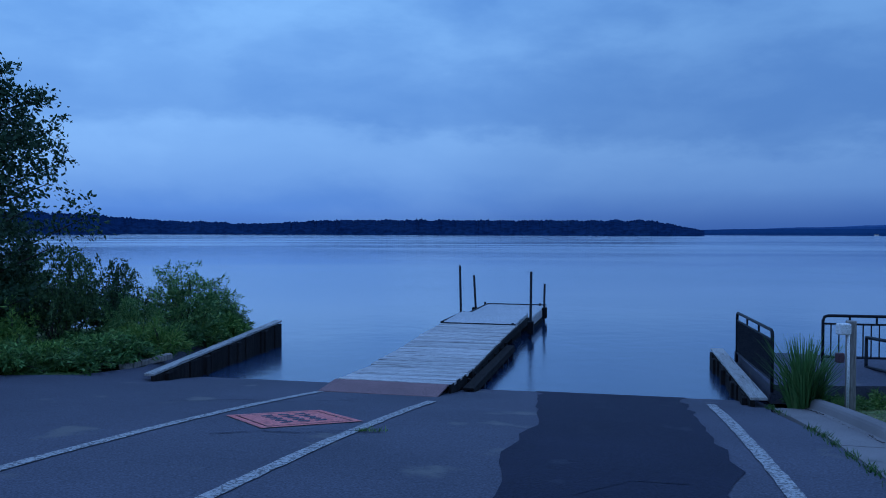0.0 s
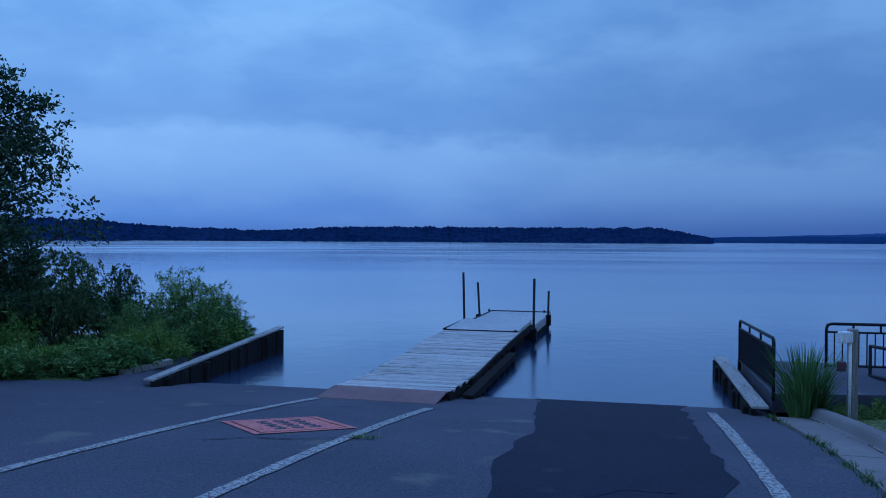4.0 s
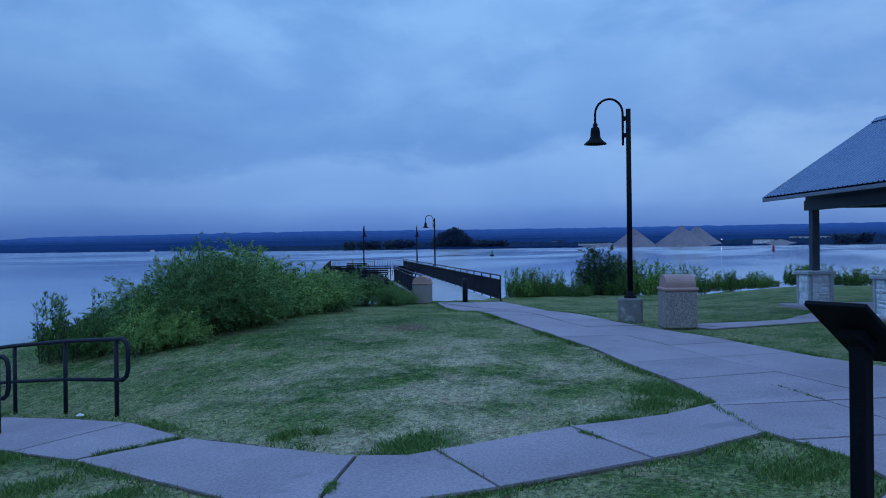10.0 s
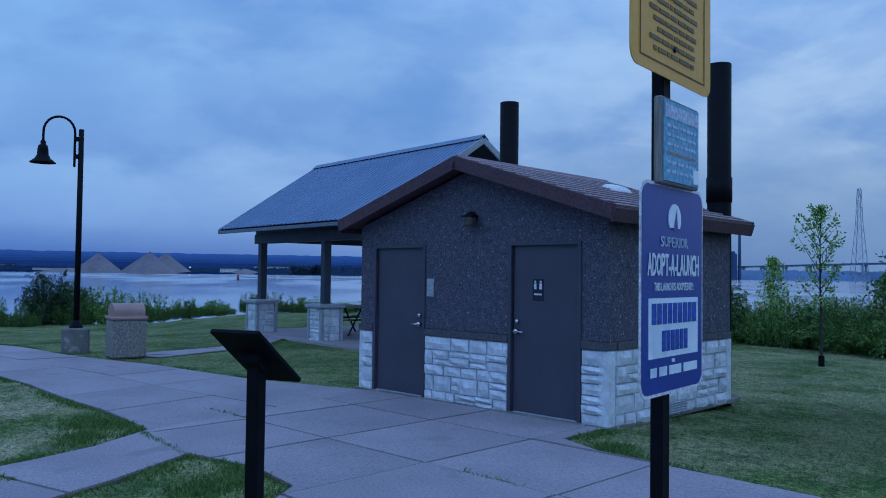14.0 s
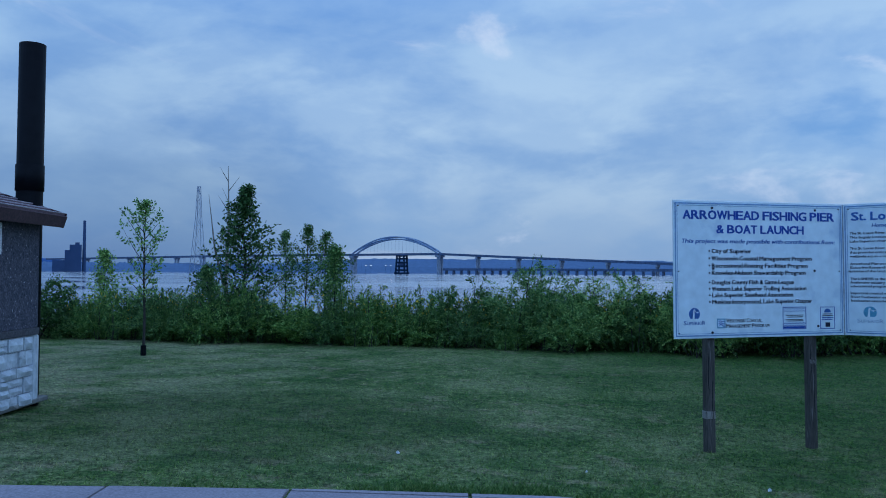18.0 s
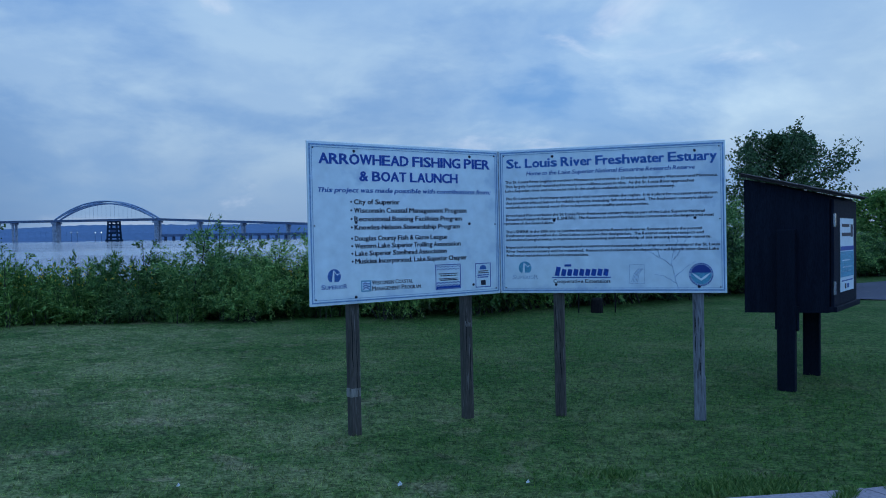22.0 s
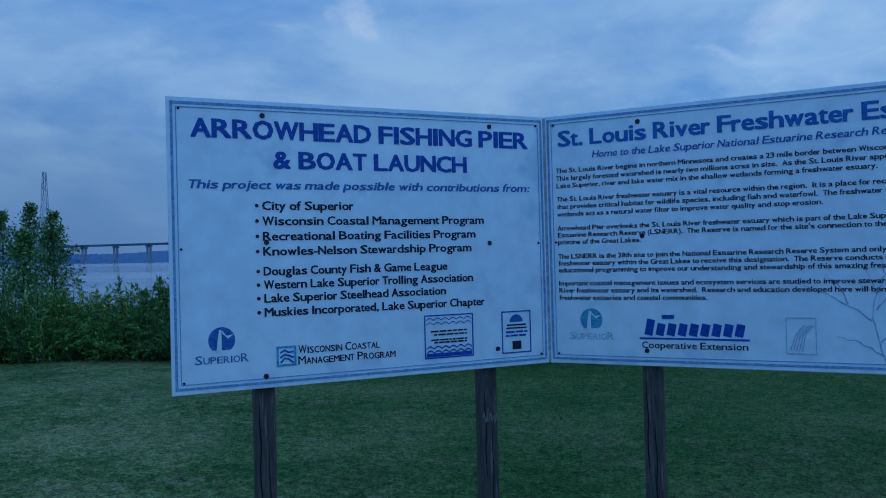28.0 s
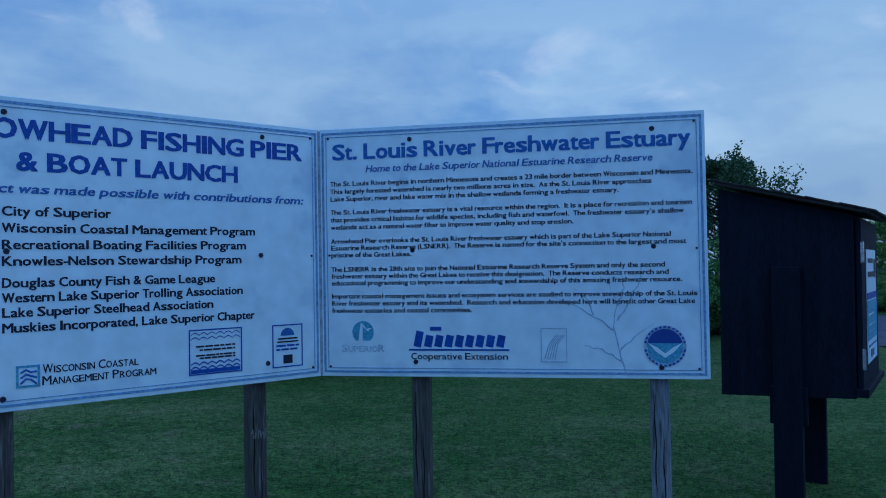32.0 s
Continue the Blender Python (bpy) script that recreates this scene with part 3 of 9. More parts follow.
    t.links.new(mathn(t, "ADD", oval_d, mathn(t, "MULTIPLY", n(1.4, 4), 0.6)), oval_r.inputs[0])
    c = mixc(t, mathn(t, "MULTIPLY", oval_r.outputs[0], 0.55), c, (0.040, 0.078, 0.022))
    f = ramp_node(t, [(0.41, (0.38,) * 3), (0.50, (0.95,) * 3), (0.60, (1.6, 1.55, 1.5))])
    t.links.new(mix3((9.0, 4, 0.25), (24.0, 3, 0.4), (60.0, 3, 0.35)), f.inputs[0])
    c = mixc(t, 1.0, c, f.outputs[0], "MULTIPLY")
    i = ramp_node(t, [(0.0, (0.62,) * 3), (0.6, (0.95, 1.0, 0.95)), (0.85, (1.15, 1.14, 1.05)), (1.0, (1.38, 1.32, 1.18))] if blade else [(0.0, (0.9,) * 3), (1.0, (1.0,) * 3)])
    t.links.new(t.nodes.new("ShaderNodeNewGeometry").outputs["Random Per Island"], i.inputs[0])
    c = mixc(t, 1.0, c, i.outputs[0], "MULTIPLY")
    t.links.new(c, p.inputs["Base Color"])
    b = t.nodes.new("ShaderNodeBump")
    b.inputs["Strength"].default_value, b.inputs["Distance"].default_value = 0.6, 0.03
    t.links.new(n(55, 3), b.inputs["Height"])
    t.links.new(b.outputs[0], p.inputs["Normal"])
    if blade:
        # blade colour raised to make up for the shade on upright blades
        c = mixc(t, 1.0, c, (1.70, 1.74, 1.55), "MULTIPLY")
        t.links.new(c, p.inputs["Base Color"])
        tr = t.nodes.new("ShaderNodeBsdfTranslucent")
        t.links.new(c, tr.inputs[0])
        mx = t.nodes.new("ShaderNodeMixShader")
        mx.inputs[0].default_value = 0.4
        t.links.new(p.outputs[0], mx.inputs[1])
        t.links.new(tr.outputs[0], mx.inputs[2])
        t.links.new(mx.outputs[0], t.nodes["Material Output"].inputs[0])
    return m


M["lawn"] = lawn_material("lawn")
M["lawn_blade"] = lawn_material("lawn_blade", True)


def water_material():
    m = bpy.data.materials.new("water")
    m.use_nodes = True
    t = m.node_tree
    p = t.nodes["Principled BSDF"]
    p.inputs["Base Color"].default_value = (0.016, 0.040, 0.10, 1)
    p.inputs["Roughness"].default_value, p.inputs["IOR"].default_value = 0.06, 1.37
    p.inputs["Specular IOR Level"].default_value = 0.5
    g = t.nodes.new("ShaderNodeTexCoord")
    h = []
    for s, d in ((0.35, 3), (2.2, 2)):
        mp = t.nodes.new("ShaderNodeMapping")
        mp.inputs[3].default_value = (1.0, 1.0, 1.0)
        t.links.new(g.outputs["Object"], mp.inputs[0])
        k = t.nodes.new("ShaderNodeTexNoise")
        k.inputs["Scale"].default_value, k.inputs["Detail"].default_value = s, d
        t.links.new(mp.outputs[0], k.inputs["Vector"])
        h.append(k.outputs[0])
    b = t.nodes.new("ShaderNodeBump")
    b.inputs["Strength"].default_value, b.inputs["Distance"].default_value = 0.12, 0.12
    t.links.new(mathn(t, "ADD", h[0], mathn(t, "MULTIPLY", h[1], 0.35)), b.inputs["Height"])
    t.links.new(b.outputs[0], p.inputs["Normal"])
    # wind lanes: broad streaks of rougher water
    mp = t.nodes.new("ShaderNodeMapping")
    mp.inputs[3].default_value = (0.010, 0.045, 1)
    mp.inputs[2].default_value = (0, 0, radians(35))
    t.links.new(g.outputs["Object"], mp.inputs[0])
    k = t.nodes.new("ShaderNodeTexNoise")
    k.inputs["Scale"].default_value, k.inputs["Detail"].default_value = 1.0, 4
    t.links.new(mp.outputs[0], k.inputs["Vector"])
    r = ramp_node(t, [(0.45, (0.085,) * 3), (0.62, (0.18,) * 3)])
    t.links.new(k.outputs[0], r.inputs[0])
    t.links.new(r.outputs[0], p.inputs["Roughness"])
    gl = t.nodes.new("ShaderNodeBsdfGlossy")
    gl.inputs["Color"].default_value = (0.92, 0.95, 1.0, 1)
    t.links.new(r.outputs[0], gl.inputs["Roughness"])
    t.links.new(b.outputs[0], gl.inputs["Normal"])
    fr = t.nodes.new("ShaderNodeFresnel")
    fr.inputs[0].default_value = 1.33
    t.links.new(b.outputs[0], fr.inputs["Normal"])
    mx = t.nodes.new("ShaderNodeMixShader")
    t.links.new(mathn(t, "MULTIPLY", fr.outputs[0], 0.75, True), mx.inputs[0])
    t.links.new(p.outputs[0], mx.inputs[1])
    t.links.new(gl.outputs[0], mx.inputs[2])
    t.links.new(mx.outputs[0], t.nodes["Material Output"].inputs[0])
    return m


M["water"] = water_material()


# ---------- mesh helpers ----------
def mesh_from(name, verts, faces, mat_, smooth=False):
    me = bpy.data.meshes.new(name)
    me.from_pydata(verts, [], faces)
    me.materials.append(mat_)
    if smooth:
        me.polygons.foreach_set("use_smooth", [True] * len(me.polygons))
    me.update()
    return me


def thing(name, x, y, z, rz=0, label="", category="", group="", kind=""):
    e = new(name)
    e.matrix_basis = pose(x, y, z, 0, 0, rz)
    e.empty_display_size = 0.2
    return tagged(e, label, category, group, kind)


def part(name, bm, mat_, parent, label="", smooth=False):
    me = bpy.data.meshes.new(name)
    bm.to_mesh(me)
    bm.free()
    me.materials.append(mat_)
    if smooth:
        me.polygons.foreach_set("use_smooth", [True] * len(me.polygons))
    ob = new(name, me)
    ob.parent = parent
    return tagged(ob, label)


def box(bm, c, s, rx=0, ry=0, rz=0, bev=0.0):
    r = bmesh.ops.create_cube(bm, size=1, matrix=pose(*c, rx, ry, rz) @ Matrix.Diagonal((*s, 1)))
    if bev:
        es = list({e for v in r["verts"] for e in v.link_edges})
        bmesh.ops.bevel(bm, geom=es, offset=bev, segments=1, affect="EDGES", profile=0.5)
    return bm


def bx(c, s, rx=0, ry=0, rz=0, bev=0.0):
    return box(bmesh.new(), c, s, rx, ry, rz, bev)


def rod(bm, a, b, r, r2=None, n=8, caps=True):
    a, b = Vector(a), Vector(b)
    d = b - a
    q = d.to_track_quat("Z", "Y").to_matrix().to_4x4()
    bmesh.ops.create_cone(bm, cap_ends=caps, segments=n, radius1=r, radius2=r if r2 is None else r2, depth=d.length, matrix=Matrix.Translation((a + b) / 2) @ q)
    return bm


def tube(bm, pts, r, n=8):
    """A round bar bent along points."""
    pts = [Vector(p) for p in pts]
    rings = []
    for i, p in enumerate(pts):
        d = (pts[min(i + 1, len(pts) - 1)] - pts[max(i - 1, 0)]).normalized()
        q = d.to_track_quat("Z", "Y")
        rr = r[i] if isinstance(r, (list, tuple)) else r
        rings.append([bm.verts.new(p + q @ Vector((rr * math.cos(k * 2 * math.pi / n), rr * math.sin(k * 2 * math.pi / n), 0))) for k in range(n)])
    for a, b in zip(rings, rings[1:]):
        best = min(range(n), key=lambda s: sum((a[k].co - b[(k + s) % n].co).length for k in range(n)))
        for k in range(n):
            bm.faces.new((a[k], a[(k + 1) % n], b[(k + 1 + best) % n], b[(k + best) % n]))
    bm.faces.new(rings[0][::-1])
    bm.faces.new(rings[-1])
    return bm


def lathe(profile, n=20):
    """A turned shape from (radius, height) pairs."""
    bm = bmesh.new()
    rings = [[bm.verts.new((r * math.cos(2 * math.pi * k / n), r * math.sin(2 * math.pi * k / n), h)) for k in range(n)] for r, h in profile]
    for a, b in zip(rings, rings[1:]):
        for k in range(n):
            bm.faces.new((a[k], a[(k + 1) % n], b[(k + 1) % n], b[k]))
    bm.faces.new(rings[0][::-1])
    bm.faces.new(rings[-1])
    return bm


def prism(poly, z0, z1):
    """An upright prism over a polygon of (x, y)."""
    bm = bmesh.new()
    lo = [bm.verts.new((x, y, z0)) for x, y in poly]
    hi = [bm.verts.new((x, y, z1)) for x, y in poly]
    n = len(poly)
    for k in range(n):
        bm.faces.new((lo[k], lo[(k + 1) % n], hi[(k + 1) % n], hi[k]))
    bm.faces.new(hi)
    bm.faces.new(lo[::-1])
    bmesh.ops.recalc_face_normals(bm, faces=bm.faces)
    return bm


def extrude_profile(profile, axis_len):
    """A profile of (y, z) drawn out along x, centred."""
    bm = bmesh.new()
    a = [bm.verts.new((-axis_len / 2, y, z)) for y, z in profile]
    b = [bm.verts.new((axis_len / 2, y, z)) for y, z in profile]
    n = len(profile)
    for k in range(n):
        bm.faces.new((a[k], a[(k + 1) % n], b[(k + 1) % n], b[k]))
    bm.faces.new(a[::-1])
    bm.faces.new(b)
    bmesh.ops.recalc_face_normals(bm, faces=bm.faces)
    return bm


def rounded_plate(w, h, t, r, n=4):
    """A thin plate in the x-z plane with rounded corners, front at y = -t/2."""
    pts = []
    for cx, cz, a0 in ((w / 2 - r, h / 2 - r, 0), (-w / 2 + r, h / 2 - r, 90), (-w / 2 + r, -h / 2 + r, 180), (w / 2 - r, -h / 2 + r, 270)):
        for k in range(n + 1):
            a = radians(a0 + 90 * k / n)
            pts.append((cx + r * math.cos(a), cz + r * math.sin(a)))
    bm = bmesh.new()
    f = [bm.verts.new((x, -t / 2, z)) for x, z in pts]
    b = [bm.verts.new((x, t / 2, z)) for x, z in pts]
    bm.faces.new(f[::-1])
    bm.faces.new(b)
    for k in range(len(pts)):
        bm.faces.new((f[k], f[(k + 1) % len(pts)], b[(k + 1) % len(pts)], b[k]))
    bmesh.ops.recalc_face_normals(bm, faces=bm.faces)
    return bm


def inside(x, y, poly):
    c, j = False, len(poly) - 1
    for i in range(len(poly)):
        (xi, yi), (xj, yj) = poly[i], poly[j]
        if (yi > y) != (yj > y) and x < (xj - xi) * (y - yi) / (yj - yi) + xi:
            c = not c
        j = i
    return c


def clip(poly, x0, x1, y0, y1):
    """The piece of a polygon within a rectangle."""
    for axis, lim, sign in ((0, x0, 1), (0, x1, -1), (1, y0, 1), (1, y1, -1)):
        res = []
        for i in range(len(poly)):
            a, b = poly[i - 1], poly[i]
            da, db = sign * (a[axis] - lim), sign * (b[axis] - lim)
            if (da >= 0) != (db >= 0):
                k = da / (da - db)
                res.append((a[0] + k * (b[0] - a[0]), a[1] + k * (b[1] - a[1])))
            if db >= 0:
                res.append(b)
        poly = res
        if len(poly) < 3:
            return []
    return poly


def turned(poly, deg):
    c, s = math.cos(radians(deg)), math.sin(radians(deg))
    return [(c * x - s * y, s * x + c * y) for x, y in poly]


def area(poly):
    return abs(sum(a[0] * b[1] - b[0] * a[1] for a, b in zip(poly, poly[1:] + poly[:1]))) / 2


def ease(a, b, x):
    t = min(1, max(0, (x - a) / (b - a)))
    return t * t * (3 - 2 * t)


# ---------- the lie of the land ----------
RAMP = 14.0  # the launch ramp runs 14 degrees east of north
US, UC = math.sin(radians(RAMP)), math.cos(radians(RAMP))
WATER = -0.8


def lie(x, y):
    s, v = x * US + y * UC, x * UC - y * US
    q = min(max(s, 0), 12.6)
    r = -0.00556 * q * q
    if v < -7.6:
        r = max(r, -0.5)
    z = r * (1 - ease(3.2, 8.5, v))
    z -= 0.2 * ease(4, 10, -y)
    z -= 0.47 * ease(15.5, 30, x * 0.91 + y * 0.41) * ease(-1, 5, y)
    z -= 0.10 * math.exp(-((x - 0.5) ** 2 + (y + 11) ** 2) / 8)
    return z + 0.22 * math.exp(-((x - 14) ** 2 / 30 + (y - 7) ** 2 / 10))


LAND = [(-2600, -2600), (-2600, 300), (-300, 120), (-60, 45), (-18, 22), (-7, 18.4), (-3.6, 17.3), (-4.8, 12.4), (4.3, 10.2), (5.2, 14.4), (9.5, 15.5), (13, 13.2), (18, 14.5), (24, 17), (28.2, 15.2),
        (30.5, 12.6), (36.5, 10), (38.5, 3), (35.5, -4), (28.5, -14.5), (22.5, -24.5), (13, -27.5), (4, -30), (-4, -38), (-14, -54), (-34, -68), (-200, -140), (-2600, -600)]
LAND = LAND[1:]
ASPHALT = [(-60, 11.4 - 0.249 * 2), (-5.4, 11.9), (-4.75, 12.6), (-4.6, 16), (5.0, 13.6), (4.3, 10.3), (3.98, 9.64), (3.52, 7.38), (2.96, 5.24), (2.82, 4.73), (2.45, 3.3), (2.05, 1.7), (1.55, 0.0), (0.95, -2.0), (0.15, -4.0), (-0.95, -5.5), (-1.75, -6.75),
           (-1.95, -8.15), (-2.4, -8.45), (-2.85, -9.0), (-2.72, -9.55), (-2.92, -10.05), (-3.22, -10.8), (-3.77, -11.9), (-4.85, -14.1), (-6.7, -18.1), (-8.4, -22.1), (-8.3, -25.9), (-5.8, -26.6), (-5.0, -28.5), (-6.5, -32.0), (-14, -40), (-60, -60)]
CURB_LINE = [(4.62, 9.95), (4.02, 7.45), (3.55, 5.73), (3.25, 4.77), (2.88, 3.2), (2.46, 1.6), (1.97, -0.1), (1.38, -2.1), (0.54, -4.28), (-0.58, -5.82), (-1.35, -6.95)]
PATH_DOWN = [(6.9, 14.2), (7.9, 13.9), (7.3, 11.2), (6.9, 8.9), (6.62, 7.3), (6.42, 6.1), (5.97, 5.0), (5.84, 4.1), (5.68, 3.0), (4.4, 2.96), (4.69, 4.0), (5.1, 5.34), (5.4, 6.85), (5.75, 9.0), (6.2, 11.5)]
PATH_MID = [(4.4, 2.955), (5.68, 2.995), (5.82, 2.5), (6.5, 1.97), (7.11, 1.54), (7.52, 1.13), (7.9, 0.80), (8.5, 0.50), (8.66, 0.42), (7.50, -0.10), (6.6, 0.42), (6.03, 0.86), (5.62, 1.18), (5.17, 1.56), (4.75, 2.0)]
PIER_LEFT = [(8.66, 0.42), (9.8, 1.0), (10.94, 1.78), (12.31, 2.62), (13.7, 3.8), (14.6, 4.62), (15.7, 5.5), (19.8, 8.0), (27.45, 12.5)]
PIER_RIGHT = [(11.2, -2.2), (11.7, -1.6), (12.7, -0.45), (14.64, 1.15), (15.68, 2.3), (16.5, 3.25), (20.7, 6.0), (28.85, 10.47)]
PIER_PATH = PIER_LEFT + PIER_RIGHT[::-1]
PLAZA = [(7.50, -0.10), (8.66, 0.42), (11.2, -2.2), (8.05, -4.35), (7.60, -3.72), (7.0, -3.86), (5.78, -4.65), (3.82, -6.04), (2.43, -7.04), (0.63, -7.80), (-0.29, -8.37), (-1.17, -8.78), (-2.03, -9.15), (-2.66, -9.5), (-2.75, -8.95), (-2.3, -8.45), (-1.8, -8.12), (-1.55, -6.9), (-0.42, -5.7), (0.72, -4.3), (1.57, -2.15), (2.15, -0.45), (3.0, -0.35), (5.6, -0.75), (6.23, -1.0), (6.9, -0.7)]
SIDE_PATH = [(16.5, 2.05), (18.4, 0.1), (22.4, -1.0), (22.6, -1.6), (18.2, -0.55), (16.0, 1.3)]
PAVED = [PATH_DOWN, PATH_MID, PIER_PATH, PLAZA, SIDE_PATH]


def shore_gap(px, py):
    """Signed distance to the shoreline, positive on land, for arrays of points."""
    d = np.full(px.shape, 1e9)
    c = np.zeros(px.shape, bool)
    for (x1, y1), (x2, y2) in zip(LAND, LAND[1:] + LAND[:1]):
        ex, ey = x2 - x1, y2 - y1
        k = np.clip(((px - x1) * ex + (py - y1) * ey) / (ex * ex + ey * ey), 0, 1)
        d = np.minimum(d, np.hypot(px - x1 - k * ex, py - y1 - k * ey))
        with np.errstate(divide="ignore", invalid="ignore"):
            c ^= ((y1 > py) != (y2 > py)) & (px < ex * (py - y1) / (ey if ey else 1e-9) + x1)
    return np.where(c, d, -d)


def axis_steps(lo, hi, step):
    near = list(np.arange(lo, hi + 1e-6, step))
    out_ = [4, 10, 20, 40, 80, 160, 400, 1000, 2400]
    return [lo - o for o in out_[::-1]] + near + [hi + o for o in out_]


def curb_side(x, y):
    """Metres to the grass side of the curb line; negative over its pan, large elsewhere."""
    best, res = 1.3, 9.0
    for a, b in zip(CURB_LINE, CURB_LINE[1:]):
        ex, ey = b[0] - a[0], b[1] - a[1]
        k = min(1, max(0, ((x - a[0]) * ex + (y - a[1]) * ey) / (ex * ex + ey * ey)))
        d = math.hypot(x - a[0] - k * ex, y - a[1] - k * ey)
        if d < best:
            best, res = d, d if (x - a[0]) * -ey + (y - a[1]) * ex > 0 else -d
    return res


gx, gy = axis_steps(-16, 34, 0.5), axis_steps(-38, 22, 0.5)
GX, GY = np.meshgrid(gx, gy)
GAP = shore_gap(GX, GY)
verts = []
for j in range(len(gy)):
    for i in range(len(gx)):
        x, y = gx[i], gy[j]
        k = ease(-2.2, 0.9, GAP[j, i])
        z = lie(x, y) * k + (1 - k) * -2.4
        if inside(x, y, ASPHALT):
            z -= 0.10
        if curb_side(x, y) < 0.0:
            z -= 0.10
        verts.append((x, y, z))
W = len(gx)
faces = [(j * W + i, j * W + i + 1, (j + 1) * W + i + 1, (j + 1) * W + i) for j in range(len(gy) - 1) for i in range(W - 1)]
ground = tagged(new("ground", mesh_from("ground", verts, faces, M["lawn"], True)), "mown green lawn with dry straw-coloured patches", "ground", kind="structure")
ws = [-4900, -1500, -400, -100, -20, 40, 100, 400, 1500, 4900]
water = tagged(new("water", mesh_from("water", [(x, y, WATER) for y in ws for x in ws], [(j * 10 + i, j * 10 + i + 1, j * 10 + i + 11, j * 10 + i + 10) for j in range(9) for i in range(9)], M["water"])), "calm blue-grey bay water at dusk", "water", kind="structure")


def sheet(name, poly, step, lift, mat_, deg=0):
    """A thin covering laid over the land within a polygon."""
    p = turned(poly, -deg)
    x0, x1, y0, y1 = min(a for a, _ in p), max(a for a, _ in p), min(b for _, b in p), max(b for _, b in p)
    vs, fs, seen = [], [], {}
    ix = list(np.arange(x0, x1, step)) + [x1]
    iy = list(np.arange(y0, y1, step)) + [y1]
    for a, b in zip(ix, ix[1:]):
        for c, d in zip(iy, iy[1:]):
            q = clip(p, a, b, c, d)
            if len(q) < 3 or area(q) < 1e-5:
                continue
            face = []
            for x, y in turned(q, deg):
                key = (round(x, 4), round(y, 4))
                if key not in seen:
                    seen[key] = len(vs)
                    vs.append((x, y, lie(x, y) + lift))
                if not face or face[-1] != seen[key]:
                    face.append(seen[key])
            if len(set(face)) == len(face) and len(face) > 2:
                fs.append(face)
    return new(name, mesh_from(name, vs, fs, mat_, True))


road = tagged(sheet("road", ASPHALT, 0.8, 0.0, M["asphalt"], -RAMP), "worn dark grey asphalt of the boat launch", "road", kind="structure")
DARK = [(-0.1, 4.2), (0.02, 5.15), (0.13, 5.6), (0.35, 6.83), (0.86, 8.36), (1.04, 9.92), (1.4, 11.6), (1.5, 12.6), (3.75, 12.0), (3.3, 10.92), (2.71, 8.68), (2.25, 6.77), (2.02, 5.9), (1.71, 5.24), (1.6, 4.0), (0.9, 3.6)]
random.seed(4)


def ragged(poly, step=0.25, amp=0.05):
    res = []
    for a, b in zip(poly, poly[1:] + poly[:1]):
        n = max(1, int(math.dist(a, b) / step))
        for k in range(n):
            res.append((a[0] + (b[0] - a[0]) * k / n + random.uniform(-amp, amp), a[1] + (b[1] - a[1]) * k / n + random.uniform(-amp, amp)))
    return res


tagged(sheet("asphalt_patch", ragged(DARK, 0.3, 0.06), 0.8, 0.006, M["asphalt_new"], -RAMP), "darker wet-looking asphalt wheel lane", "road patch", kind="structure")


def stripe(name, a, b, w, mat_, label):
    dx, dy = b[0] - a[0], b[1] - a[1]
    d = math.hypot(dx, dy)
    nx, ny = -dy / d * w / 2, dx / d * w / 2
    poly = ragged([(a[0] + nx, a[1] + ny), (a[0] - nx, a[1] - ny), (b[0] - nx, b[1] - ny), (b[0] + nx, b[1] + ny)], 0.15, 0.008)
    return tagged(sheet(name, poly, 0.7, 0.008, mat_, -RAMP), label, "road marking", "white launch lane lines", "structure")


LINE_LABEL = "worn white painted line on asphalt"
stripe("white_line", (-1.77, 10.92), (-4.44, 3.2), 0.12, M["white_line"], LINE_LABEL)
stripe("white_line", (-0.25, 9.95), (-2.42, 3.3), 0.125, M["white_line"], LINE_LABEL)
stripe("white_line", (3.5, 10.4), (1.63, 3.3), 0.125, M["white_line"], LINE_LABEL)


for pts in ([(-2.35, 7.25), (-1.9, 7.42), (-1.55, 7.35), (-1.1, 7.5), (-0.8, 7.45)], [(-3.4, 9.4), (-2.6, 9.7), (-2.1, 9.55), (-1.2, 9.9)], [(0.6, 5.2), (1.1, 5.6), (1.5, 5.5)], [(-0.3, 11.0), (0.6, 10.7), (1.4, 10.75), (2.6, 10.3), (3.7, 10.0)]):
    for a, b in zip(pts, pts[1:]):
        tagged(stripe("asphalt_crack", a, b, 0.016, M["asphalt_new"], "thin dark crack in the asphalt"), "thin dark crack in the asphalt", "crack", "cracks in the asphalt", "structure")


def ring(poly, k):
    cx, cy = sum(p[0] for p in poly) / len(poly), sum(p[1] for p in poly) / len(poly)
    return [(cx + (x - cx) * k, cy + (y - cy) * k) for x, y in poly]


RED = [(-2.46, 8.33), (-1.53, 8.85), (-1.0, 8.07), (-1.94, 7.56)]
red = thing("painted_diamond", 0, 0, 0, label="faded red diamond painted on the asphalt", category="road marking")
bm = bmesh.new()
inner = ring(RED, 0.86)
vo = [bm.verts.new((x, y, lie(x, y) + 0.009)) for x, y in RED]
vi = [bm.verts.new((x, y, lie(x, y) + 0.009)) for x, y in inner]
for k in range(4):
    bm.faces.new((vo[k], vo[(k + 1) % 4], vi[(k + 1) % 4], vi[k]))
part("outline", bm, M["red_line"], red)
field = sheet("field", ring(RED, 0.82), 0.5, 0.009, M["red_line"])
field.parent = red
